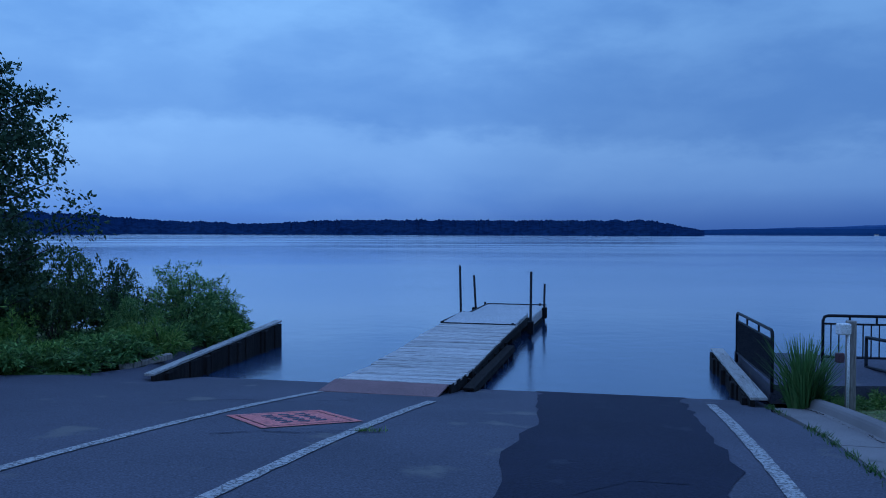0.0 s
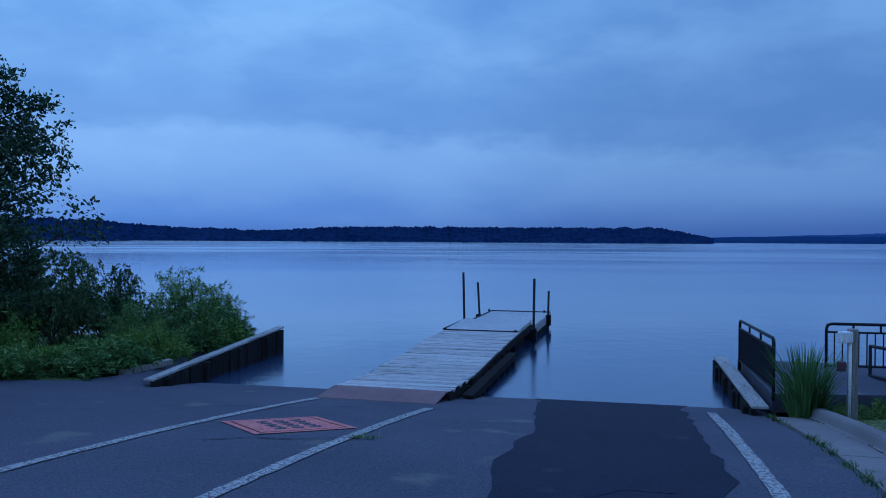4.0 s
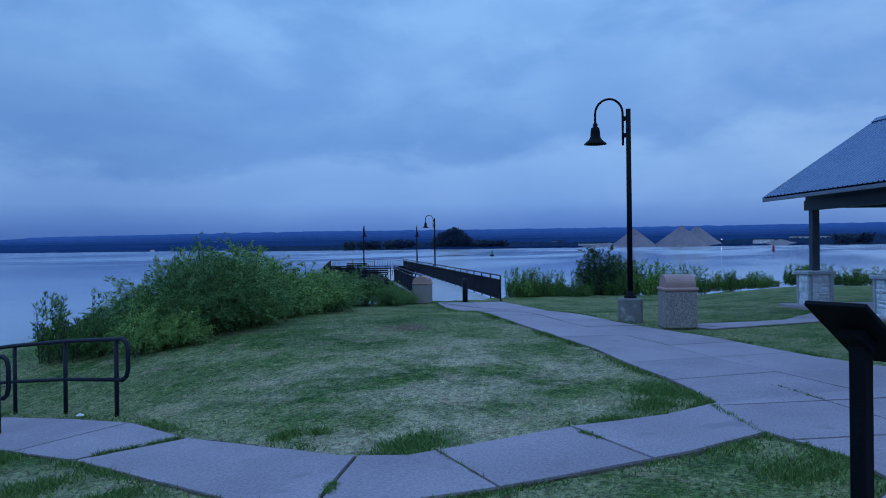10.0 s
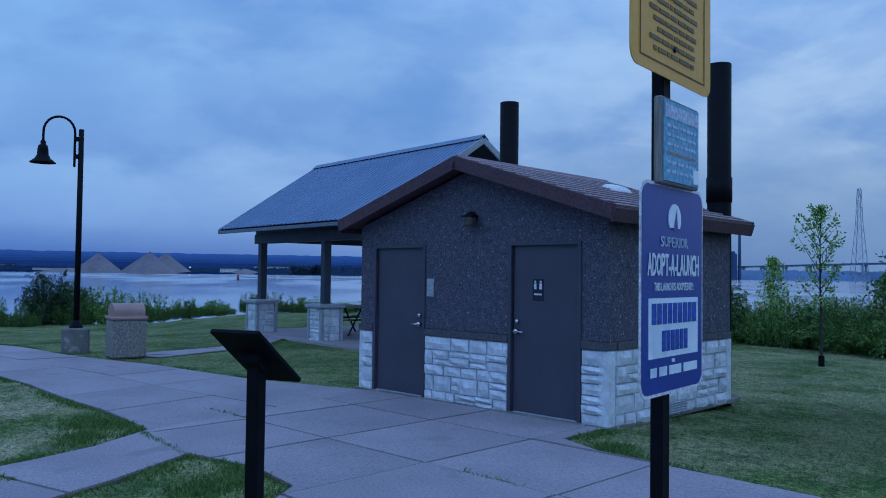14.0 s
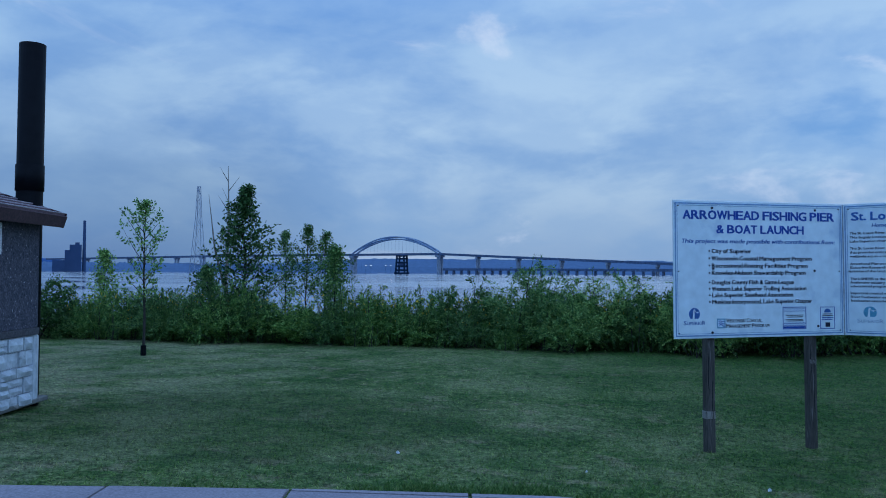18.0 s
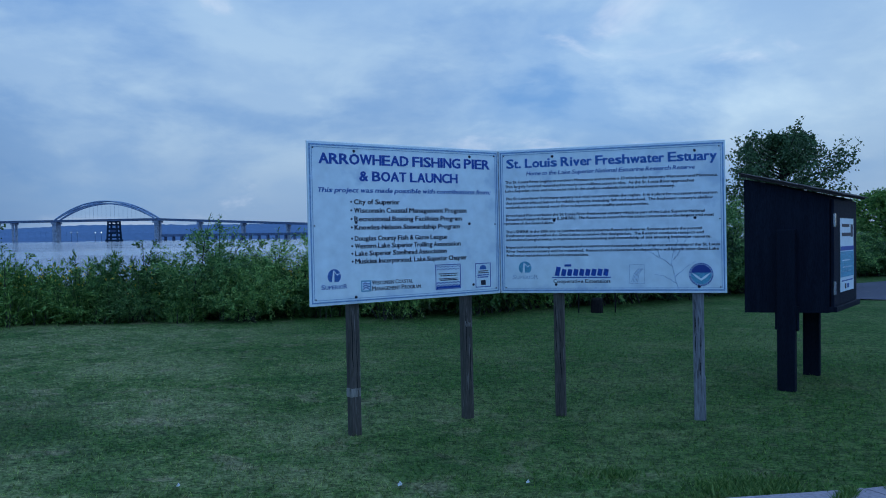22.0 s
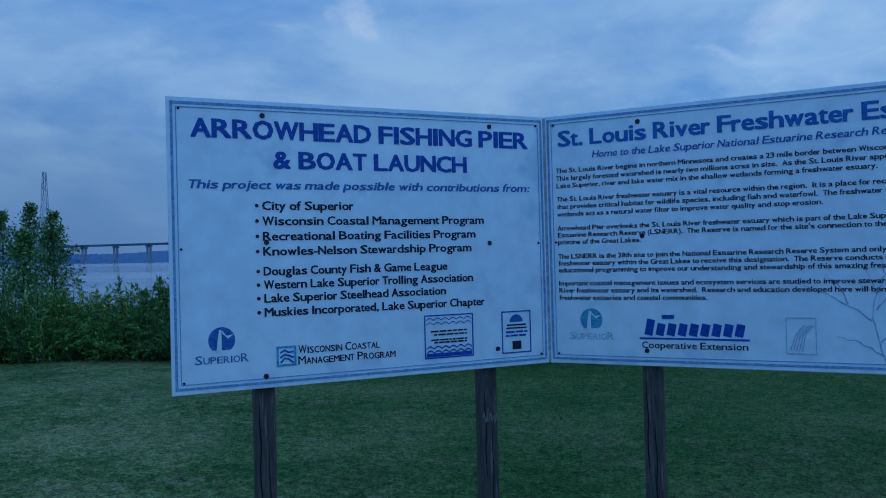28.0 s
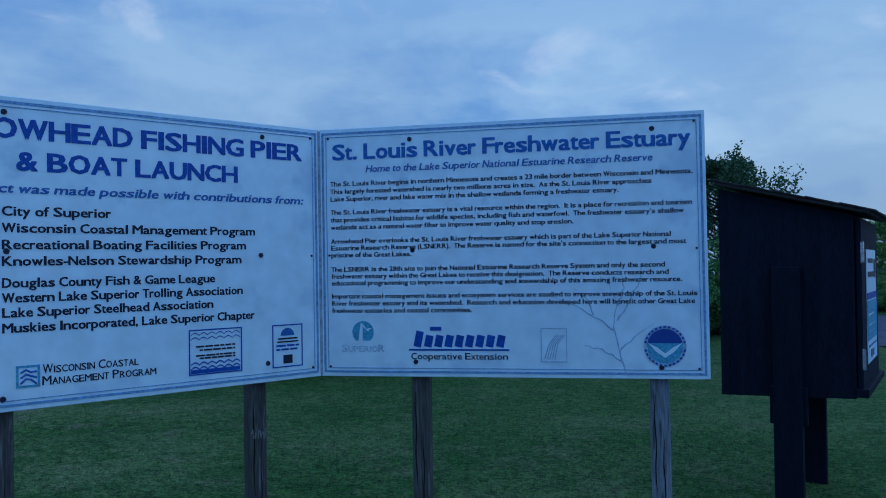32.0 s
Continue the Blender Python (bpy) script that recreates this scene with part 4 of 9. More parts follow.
for k in range(3):
    t0 = 0.3 + 0.2 * k
    a = Vector(inner[0]).lerp(Vector(inner[1]), t0)
    b = Vector(inner[3]).lerp(Vector(inner[2]), t0)
    for q in range(5):
        c = a.lerp(b, 0.2 + 0.15 * q)
        part("letter_bar", bx((c.x, c.y, lie(c.x, c.y) + 0.012), (0.12, 0.05, 0.004), rz=random.uniform(-10, 40)), M["asphalt"], red)


# ---------- concrete walks ----------
def slabs(parent, poly, deg, sx, sy, gap=0.03, lift=0.022, at=(0, 0)):
    p = turned(poly, -deg)
    x0, x1, y0, y1 = min(a for a, _ in p), max(a for a, _ in p), min(b for _, b in p), max(b for _, b in p)
    x = at[0] - math.ceil((at[0] - x0) / sx) * sx
    while x < x1:
        y = at[1] - math.ceil((at[1] - y0) / sy) * sy
        while y < y1:
            q = clip(p, x + gap / 2, x + sx - gap / 2, y + gap / 2, y + sy - gap / 2)
            if len(q) > 2 and area(q) > 0.03:
                q = turned(q, deg)
                keep = [v for i, v in enumerate(q) if math.dist(v, q[i - 1]) > 0.004]
                if len(keep) > 2:
                    tilt = random.uniform(-0.006, 0.006)
                    bm = bmesh.new()
                    hi = [bm.verts.new((a, b, lie(a, b) + lift + tilt)) for a, b in keep]
                    lo = [bm.verts.new((a, b, lie(a, b) - 0.08)) for a, b in keep]
                    n = len(keep)
                    for k in range(n):
                        bm.faces.new((lo[k], lo[(k + 1) % n], hi[(k + 1) % n], hi[k]))
                    bm.faces.new(hi)
                    bmesh.ops.recalc_face_normals(bm, faces=bm.faces)
                    part("slab", bm, M["concrete"], parent)
            y += sy
        x += sx


def cut_slabs(parent, poly, cuts, gap=0.02, lift=0.022):
    """Slabs between joints that run from point to point across a walk, in order along it."""
    def half(p, a, b, keep, off):
        nx, ny = -(b[1] - a[1]), b[0] - a[0]
        d = math.hypot(nx, ny)
        side = lambda q: ((q[0] - a[0]) * nx + (q[1] - a[1]) * ny) / d * keep - off
        res = []
        for u, w in zip(p, p[1:] + p[:1]):
            su, sw = side(u), side(w)
            if su >= 0:
                res.append(u)
            if (su >= 0) != (sw >= 0):
                k = su / (su - sw)
                res.append((u[0] + (w[0] - u[0]) * k, u[1] + (w[1] - u[1]) * k))
        return res
    rest = poly
    for a, b, wide in cuts + [(None, None, 0)]:
        piece = half(rest, a, b, 1, wide / 2) if a else rest
        rest = half(rest, a, b, -1, wide / 2) if a else []
        keep = [v for i, v in enumerate(piece) if math.dist(v, piece[i - 1]) > 0.004]
        if len(keep) < 3:
            continue
        tilt = random.uniform(-0.008, 0.008)
        bm = bmesh.new()
        hi = [bm.verts.new((x, y, lie(x, y) + lift + tilt)) for x, y in keep]
        lo = [bm.verts.new((x, y, lie(x, y) - 0.08)) for x, y in keep]
        n = len(keep)
        for k in range(n):
            bm.faces.new((lo[k], lo[(k + 1) % n], hi[(k + 1) % n], hi[k]))
        bmesh.ops.triangulate(bm, faces=[bm.faces.new(hi)])
        bmesh.ops.recalc_face_normals(bm, faces=bm.faces)
        part("slab", bm, M["concrete"], parent)


def paired_slabs(parent, left, right, n, gap=0.016, lift=0.022):
    """Two rows of slabs side by side along a path between its two edges."""
    def at(line, u):
        steps = [math.dist(a, b) for a, b in zip(line, line[1:])]
        d = u * sum(steps)
        for (a, b), ln in zip(zip(line, line[1:]), steps):
            if d <= ln:
                break
            d -= ln
        d = min(d, ln)
        return Vector((a[0] + (b[0] - a[0]) * d / ln, a[1] + (b[1] - a[1]) * d / ln))
    for k in range(n):
        for s0, s1 in ((0.0, 0.5), (0.5, 1.0)):
            tilt = random.uniform(-0.005, 0.005)
            rows = []
            for q in range(4):
                u = (k + q / 3) / n
                a, b = at(left, u), at(right, u)
                on = (at(left, min(1, u + 0.01)) - at(left, max(0, u - 0.01))).normalized() * (gap / 2 if q == 0 else -gap / 2 if q == 3 else 0)
                g = 0.018 / (b - a).length
                rows.append((a.lerp(b, s0 + (g if s0 else 0)) + on, a.lerp(b, s1 - (g if s1 < 1 else 0)) + on))
            edge = [p for p, _ in rows] + [p for _, p in rows[::-1]]
            bm = bmesh.new()
            hi = [bm.verts.new((p.x, p.y, lie(p.x, p.y) + lift + tilt)) for p in edge]
            lo = [bm.verts.new((p.x, p.y, lie(p.x, p.y) - 0.08)) for p in edge]
            for m in range(8):
                bm.faces.new((lo[m], lo[(m + 1) % 8], hi[(m + 1) % 8], hi[m]))
            for m in range(3):
                bm.faces.new((hi[m], hi[m + 1], hi[6 - m], hi[7 - m]))
            bmesh.ops.recalc_face_normals(bm, faces=bm.faces)
            part("slab", bm, M["concrete"], parent)


def walkway(name, label):
    return thing(name, 0, 0, 0, label=label, category="walkway", kind="structure")


WALK_LABEL = "weathered concrete walk of jointed slabs"
w1 = walkway("pavement_ramp", WALK_LABEL)
cut_slabs(w1, PATH_DOWN, [((6.3, 11.6), (7.4, 11.3), 0.02), ((6.0, 10.25), (7.2, 9.95), 0.02), ((5.72, 8.95), (6.9, 8.65), 0.02), ((5.5, 7.75), (6.7, 7.4), 0.02), ((5.35, 6.55), (6.5, 6.2), 0.02), ((5.29, 5.39), (5.93, 5.0), 0.05), ((4.76, 4.0), (5.74, 3.68), 0.012)])
w2 = walkway("pavement_corner", WALK_LABEL)
cut_slabs(w2, PATH_MID, [((4.71, 2.58), (5.6, 2.88), 0.035), ((5.33, 1.6), (6.0, 2.32), 0.028), ((6.33, 0.68), (6.97, 1.36), 0.028)])
w3 = walkway("pavement_pier", WALK_LABEL)
paired_slabs(w3, PIER_LEFT, PIER_RIGHT, 16)
w4 = walkway("pavement_plaza", WALK_LABEL)
slabs(w4, PLAZA, 33.7, 1.42, 1.5, at=(4.47, -5.57))
w5 = walkway("pavement_shelter", WALK_LABEL)
slabs(w5, SIDE_PATH, -20, 1.5, 4)


def soil_edge(poly):
    """Ragged strip of bare soil where the turf ends short of the concrete."""
    bm = bmesh.new()
    for a, b in zip(poly, poly[1:] + poly[:1]):
        L = math.dist(a, b)
        if L > 14 or L < 0.05:
            continue
        nx, ny = (b[1] - a[1]) / L, -(b[0] - a[0]) / L
        mx, my = (a[0] + b[0]) / 2 + nx * 0.05, (a[1] + b[1]) / 2 + ny * 0.05
        if inside(mx, my, poly):
            nx, ny = -nx, -ny
        n = max(1, int(L / 0.08))
        row = []
        for k in range(n + 1):
            x, y = a[0] + (b[0] - a[0]) * k / n, a[1] + (b[1] - a[1]) * k / n
            w = 0.035 + 0.04 * noise.noise((x * 3.1, y * 3.1, 2.0)) + 0.02 * noise.noise((x * 17, y * 17, 5.0))
            w = max(0.006, w)
            row.append((bm.verts.new((x, y, lie(x, y) + 0.007)), bm.verts.new((x + nx * w, y + ny * w, lie(x + nx * w, y + ny * w) + 0.007))))
        for (p, q), (r, u) in zip(row, row[1:]):
            bm.faces.new((p, q, u, r))
    me = bpy.data.meshes.new("soil_edge")
    bm.to_mesh(me)
    me.materials.append(M["soil"])
    tagged(new("soil_edge", me), "dark bare soil along the edge of the walk", "soil", kind="structure")


for edge_ in (PATH_DOWN, PATH_MID, PIER_PATH, PLAZA, SIDE_PATH):
    soil_edge(edge_)


def curb_run(name, pts, label, pan=0.46, tall=1.0, from_start=False):
    """Curb with a rounded face, its pan beside it, cut into lengths."""
    t = thing(name, 0, 0, 0, label=label, category="curb", kind="structure")
    dense = []
    for a, b in zip(pts, pts[1:]):
        n = max(1, int(math.dist(a, b) / (0.28 if from_start else 0.5)))
        dense += [(a[0] + (b[0] - a[0]) * k / n, a[1] + (b[1] - a[1]) * k / n) for k in range(n)]
    dense.append(pts[-1])
    prof = [(-pan, -0.1), (-pan, 0.012), (-0.05, 0.012), (-0.01, 0.035), (0.012, 0.10), (0.03, 0.13), (0.06, 0.145), (0.14, 0.145), (0.165, 0.135), (0.18, 0.105), (0.18, -0.1)]
    nrm = []
    for i in range(len(dense)):
        a, b = dense[max(i - 1, 0)], dense[min(i + 1, len(dense) - 1)]
        d = math.dist(a, b)
        nrm.append((-(b[1] - a[1]) / d, (b[0] - a[0]) / d))
    i = 0
    while i < len(dense) - 1:
        seg = list(range(i, min(i + 6, len(dense) - 1) + 1))
        bm = bmesh.new()
        rings = []
        for j in seg:
            x, y = dense[j]
            k = 0.008 if j == seg[0] else (-0.008 if j == seg[-1] else 0)
            tx, ty = nrm[j][1], -nrm[j][0]
            fade = tall * (1 - 0.95 * ease(len(dense) - 5, len(dense) - 1, j)) * ((0.22 + 0.78 * ease(-0.3, 2.6, j)) if from_start else 1)
            # the broken end narrows and sinks
            thin = 0.45 + 0.55 * ease(-0.3, 2.2, j) if from_start else 1.0
            worn = 0.012 * noise.noise((x * 4, y * 4, 1.0)) if from_start else 0.0
            line = [((0.09 + (o - 0.09) * thin if o > -0.06 else o) + worn, h) for o, h in prof]
            rings.append([bm.verts.new((x + nrm[j][0] * o + tx * k, y + nrm[j][1] * o + ty * k, lie(x, y) + (h * fade if h > 0.01 else h))) for o, h in line])
        for a, b in zip(rings, rings[1:]):
            for k in range(len(prof) - 1):
                bm.faces.new((a[k], a[k + 1], b[k + 1], b[k]))
        bm.faces.new(rings[0])
        bm.faces.new(rings[-1][::-1])
        bmesh.ops.recalc_face_normals(bm, faces=bm.faces)
        part("curb_length", bm, M["curb"], t)
        i += 6
    return t


curb_run("curb_launch", [(x, y) for x, y in CURB_LINE], "grey concrete curb and gutter with weeds in the joints")
curb_run("curb_road", [(-2.52, -9.42), (-2.74, -9.98), (-3.04, -10.72), (-3.6, -11.8), (-4.68, -14.0), (-6.52, -18.0), (-8.22, -22.0), (-8.1, -25.8)], "pale worn concrete curb with a broken end", 0.3, 1.0, True)


# ---------- restroom building ----------
# local frame: x along the front wall, y out of the front, origin at the foot of the front wall
FX, FY, FRONT_TURN = 9.815, -3.25, 33.9
HALF, DEEP, EAVE, RIDGE = 2.10, 3.05, 2.48, 3.14
wc = thing("restroom_building", FX, FY, -0.02, FRONT_TURN, "small restroom block of brown aggregate and white stone", "building")
DOORS = ((0.80, 1.76), (-1.71, -0.74))
STONE_H = 0.875
WT = 0.18


def wall_with_gable(bm):
    """Front wall above the stone, with the two door openings left free."""
    y0, y1 = -WT, 0.0
    xs = [-HALF, DOORS[1][0], DOORS[1][1], DOORS[0][0], DOORS[0][1], HALF]
    top = lambda x: EAVE + (RIDGE - EAVE) * (1 - abs(x) / HALF) - 0.1
    def slab(xa, xb, za, zb_l, zb_r):
        vs = [bm.verts.new((x, y, z)) for y in (y1, y0) for x, z in ((xa, za), (xb, za), (xb, zb_r), (xa, zb_l))]
        for f in ((0, 1, 2, 3), (7, 6, 5, 4), (0, 4, 5, 1), (1, 5, 6, 2), (2, 6, 7, 3), (3, 7, 4, 0)):
            bm.faces.new([vs[k] for k in f])
    for k in range(5):
        door = k in (1, 3)
        za = 2.08 if door else STONE_H + 0.1
        cuts = [xs[k], xs[k + 1]] if not (xs[k] < 0 < xs[k + 1]) else [xs[k], 0, xs[k + 1]]
        for a, b in zip(cuts, cuts[1:]):
            slab(a, b, za, top(a), top(b))
    bmesh.ops.remove_doubles(bm, verts=bm.verts, dist=1e-5)
    bmesh.ops.recalc_face_normals(bm, faces=bm.faces)
    return bm


front = part("front_wall", wall_with_gable(bmesh.new()), M["aggregate"], wc, "dark brown exposed-aggregate wall panel")
WIN = (-2.02, -1.04, 1.905, 2.265)


def side_wall(sx):
    bm = bmesh.new()
    x = sx * (HALF - WT / 2)
    h = EAVE - 0.05
    pieces = [(a, b, c, d) for a, b in ((-DEEP, WIN[0]), (WIN[1], -WT)) for c, d in ((STONE_H + 0.1, WIN[2]), (WIN[2], WIN[3]), (WIN[3], h))] + [(WIN[0], WIN[1], STONE_H + 0.1, WIN[2]), (WIN[0], WIN[1], WIN[3], h)] if sx < 0 else [(-DEEP, -WT, STONE_H + 0.1, h)]
    for a, b, c, d in pieces:
        box(bm, (x, (a + b) / 2, (c + d) / 2), (WT, b - a, d - c))
    bmesh.ops.remove_doubles(bm, verts=bm.verts, dist=1e-5)
    return bm


part("side_wall", side_wall(-1), M["aggregate"], wc)
part("side_wall", side_wall(1), M["aggregate"], wc)
bm = bmesh.new()
box(bm, (0, -DEEP + WT / 2, (STONE_H + EAVE) / 2), (2 * HALF - 2 * WT, WT, EAVE - STONE_H - 0.1))
part("rear_wall", bm, M["aggregate"], wc)
bm = bmesh.new()
vs = [bm.verts.new((x, y, z)) for y in (-DEEP, -DEEP + WT) for x, z in ((-HALF + 0.1, EAVE - 0.05), (HALF - 0.1, EAVE - 0.05), (0, RIDGE - 0.1))]
for f in ((0, 1, 2), (5, 4, 3), (0, 3, 4, 1), (1, 4, 5, 2), (2, 5, 3, 0)):
    bm.faces.new([vs[k] for k in f])
part("rear_gable", bm, M["aggregate"], wc)
# smooth band between stone and aggregate
for a, b in ((-HALF - 0.02, DOORS[1][0] - 0.05), (DOORS[1][1] + 0.05, DOORS[0][0] - 0.05), (DOORS[0][1] + 0.05, HALF + 0.02)):
    part("band", bx(((a + b) / 2, -0.06, STONE_H + 0.05), (b - a, 0.185, 0.088), bev=0.006), M["band"], wc)
for s in (-1, 1):
    part("band", bx((s * (HALF - 0.06), -DEEP / 2 - 0.08, STONE_H + 0.05), (0.185, DEEP - 0.18, 0.088), bev=0.006), M["band"], wc)
# foot wall behind the stones, corner posts
for a, b in ((-HALF + 0.1, DOORS[1][0] - 0.045), (DOORS[1][1] + 0.045, DOORS[0][0] - 0.045), (DOORS[0][1] + 0.045, HALF - 0.1)):
    part("stone_backing", bx(((a + b) / 2, -0.09, STONE_H / 2), (b - a, 0.17, STONE_H)), M["mortar"], wc)
for s in (-1, 1):
    part("stone_backing", bx((s * (HALF - 0.09), -DEEP / 2, STONE_H / 2), (0.17, DEEP - 0.2, STONE_H)), M["mortar"], wc)
    for y in (-0.06, -DEEP + 0.06):
        part("corner_post", bx((s * (HALF - 0.05), y, STONE_H / 2), (0.14, 0.16, STONE_H + 0.01), bev=0.02), M["stone"], wc, "smooth pale corner post")
part("stone_backing", bx((0, -DEEP + 0.09, STONE_H / 2), (2 * HALF - 0.3, 0.17, STONE_H)), M["mortar"], wc)


def rough_stone(w, h, d):
    """A split-faced block, face towards +y."""
    bm = bmesh.new()
    nx, nz = 4, 3
    g = {}
    for i in range(nx):
        for j in range(nz):
            edge = i in (0, nx - 1) or j in (0, nz - 1)
            yy = d * (0.55 if edge else 1.0) + random.uniform(-0.3, 0.3) * d * (0.35 if edge else 0.6)
            g[i, j] = bm.verts.new(((i / (nx - 1) - 0.5) * w, yy, (j / (nz - 1) - 0.5) * h))
    for i in range(nx - 1):
        for j in range(nz - 1):
            bm.faces.new((g[i, j], g[i, j + 1], g[i + 1, j + 1], g[i + 1, j]))
    rim = [(i, 0) for i in range(nx)] + [(nx - 1, j) for j in range(1, nz)] + [(i, nz - 1) for i in range(nx - 2, -1, -1)] + [(0, j) for j in range(nz - 2, 0, -1)]
    back = [bm.verts.new((g[k].co.x, -0.02, g[k].co.z)) for k in rim]
    for k in range(len(rim)):
        bm.faces.new((g[rim[k]], g[rim[(k + 1) % len(rim)]], back[(k + 1) % len(rim)], back[k]))
    bmesh.ops.recalc_face_normals(bm, faces=bm.faces)
    return bm


def stone_course(parent, x0, x1, base, axis, height=STONE_H, rows=(0.155, 0.20, 0.13, 0.19, 0.17), mat_=None):
    """Irregular courses of split stone over a stretch of foot wall. axis: pose that lays x along the wall and +y outwards."""
    random.seed(int(abs(x0 * 131 + x1 * 17 + base * 7)) + 3)
    scale = height / sum(rows)
    z = 0.0
    for r in rows:
        r *= scale
        x = x0
        while x < x1 - 0.02:
            w = min(random.uniform(0.15, 0.42), x1 - x)
            if x1 - x - w < 0.12:
                w = x1 - x
            if random.random() < 0.3 and r > 0.14:
                cut = random.choice((0.4, 0.5, 0.6))
                halves = ((cut, 0.0), (1 - cut, cut))
            else:
                halves = ((1.0, 0.0),)
            for hh, off in halves:
                ob = part("stone", rough_stone(w - 0.014 - random.uniform(0, 0.012), r * hh - 0.012 - random.uniform(0, 0.014), random.uniform(0.025, 0.062)), mat_ or M["stone"], parent)
                ob.matrix_basis = axis @ pose(x + w / 2, 0, z + r * (off + hh / 2), 0, random.uniform(-1.2, 1.2), 0)
            x += w
        z += r


for a, b in ((-HALF + 0.03, DOORS[1][0] - 0.05), (DOORS[1][1] + 0.05, DOORS[0][0] - 0.05), (DOORS[0][1] + 0.05, HALF - 0.03)):
    stone_course(wc, a, b, 1, pose(0, -0.005, 0))
stone_course(wc, 0.14, DEEP - 0.14, 2, pose(-HALF + 0.005, 0, 0, 0, 0, 90) @ pose(-DEEP, 0, 0))


def door(x0, x1, hinge_left, name):
    d = part(name, bx(((x0 + x1) / 2, -0.05, 1.04), (x1 - x0 - 0.02, 0.05, 2.04), bev=0.004), M["door"], wc, "brown painted steel door, shut")
    w = 0.045
    fr = bmesh.new()
    for x in (x0 - w / 2, x1 + w / 2):
        box(fr, (x, -0.04, 1.045), (w, 0.13, 2.11), bev=0.004)
    box(fr, ((x0 + x1) / 2, -0.04, 2.08), (x1 - x0, 0.13, w), bev=0.004)
    part("door_frame", fr, M["door"], d)
    part("threshold", bx(((x0 + x1) / 2, 0.0, 0.012), (x1 - x0, 0.12, 0.024), bev=0.004), M["fascia_grey"], d, "worn metal threshold")
    part("door_sweep", bx(((x0 + x1) / 2, -0.012, 0.045), (x1 - x0 - 0.05, 0.03, 0.028), bev=0.004), M["fascia_grey"], d, "pale metal door sweep")
    hx = x0 + 0.075 if hinge_left else x1 - 0.075
    s = 1 if hinge_left else -1
    ls = bmesh.new()
    rod(ls, (hx, -0.03, 1.02), (hx, 0.035, 1.02), 0.03, n=14)
    rod(ls, (hx, 0.03, 1.02), (hx + s * 0.12, 0.035, 1.015), 0.011, n=8)
    part("lever_handle", ls, M["chrome"], d, "chrome lever handle", True)
    kb = bmesh.new()
    rod(kb, (hx, -0.03, 1.14), (hx, 0.015, 1.14), 0.026, n=14)
    part("lock", kb, M["chrome"], d, "chrome deadbolt", True)
    for z in (0.3, 1.05, 1.8):
        hb = bmesh.new()
        rod(hb, ((x1 - 0.005) if hinge_left else (x0 + 0.005), -0.01, z - 0.06), ((x1 - 0.005) if hinge_left else (x0 + 0.005), -0.01, z + 0.06), 0.01, n=8)
        part("hinge", hb, M["door"], d)
    return d


door(DOORS[0][0], DOORS[0][1], True, "door")
d2 = door(DOORS[1][0], DOORS[1][1], False, "door")
part("door_plate", bx((-1.12, -0.022, 1.53), (0.16, 0.006, 0.26), bev=0.002), M["ink_black"], d2, "black restroom sign")
for k, x in enumerate((-1.16, -1.08)):
    bm = bmesh.new()
    rod(bm, (x, -0.02, 1.625), (x, -0.014, 1.625), 0.014, n=10)
    box(bm, (x, -0.017, 1.57), (0.035, 0.004, 0.07))
    part("pictogram", bm, M["white_paint"], d2)
part("pictogram", bx((-1.12, -0.017, 1.475), (0.11, 0.004, 0.02)), M["white_paint"], d2)
part("cover_plate", bx((0.66, 0.008, 1.52), (0.13, 0.02, 0.24), bev=0.004), M["fascia_grey"], wc, "pale metal cover plate")
# wall lamp
lamp_body = part("wall_lamp", lathe([(0.085, 0.0), (0.09, 0.03), (0.075, 0.07), (0.03, 0.085), (0.0, 0.086)], 18), M["black_paint"], wc, "dark round wall lamp, unlit", True)
lamp_body.matrix_basis = pose(-0.08, 0.0, 2.42, -90, 0, 0)
lens = part("lens", bx((0, 0, 0), (0.15, 0.13, 0.11), bev=0.02), M["post_wood"], lamp_body, "yellowed lens")
lens.matrix_basis = pose(-0.07, 0.045, 0.135, 0, 0, 0)
part("hood", bx((-0.07, -0.018, 0.13), (0.19, 0.016, 0.15), bev=0.005), M["black_paint"], lamp_body)
# side window and low vent
wy, wz = (WIN[0] + WIN[1]) / 2, (WIN[2] + WIN[3]) / 2
win = part("window", bx((-HALF + 0.06, wy, wz), (0.012, WIN[1] - WIN[0] - 0.08, WIN[3] - WIN[2] - 0.08)), M["dark_glass"], wc, "small high window")
fr = bmesh.new()
for y in (WIN[0] + 0.03, WIN[1] - 0.03):
    box(fr, (-HALF - 0.0, y, wz), (0.14, 0.07, WIN[3] - WIN[2] + 0.02), bev=0.008)
for z in (WIN[2] + 0.02, WIN[3] - 0.02):
    box(fr, (-HALF - 0.0, wy, z), (0.138, WIN[1] - WIN[0] - 0.07, 0.06), bev=0.008)
part("window_frame", fr, M["white_paint"], win, "white window frame")
vent = part("vent", bx((-HALF - 0.045, -1.5, 0.12), (0.02, 0.46, 0.17), bev=0.004), M["fascia_grey"], wc, "grey louvred vent")
for k in range(5):
    part("slat", bx((-HALF - 0.06, -1.5, 0.06 + 0.03 * k), (0.02, 0.42, 0.006), ry=-35), M["fascia_grey"], vent)
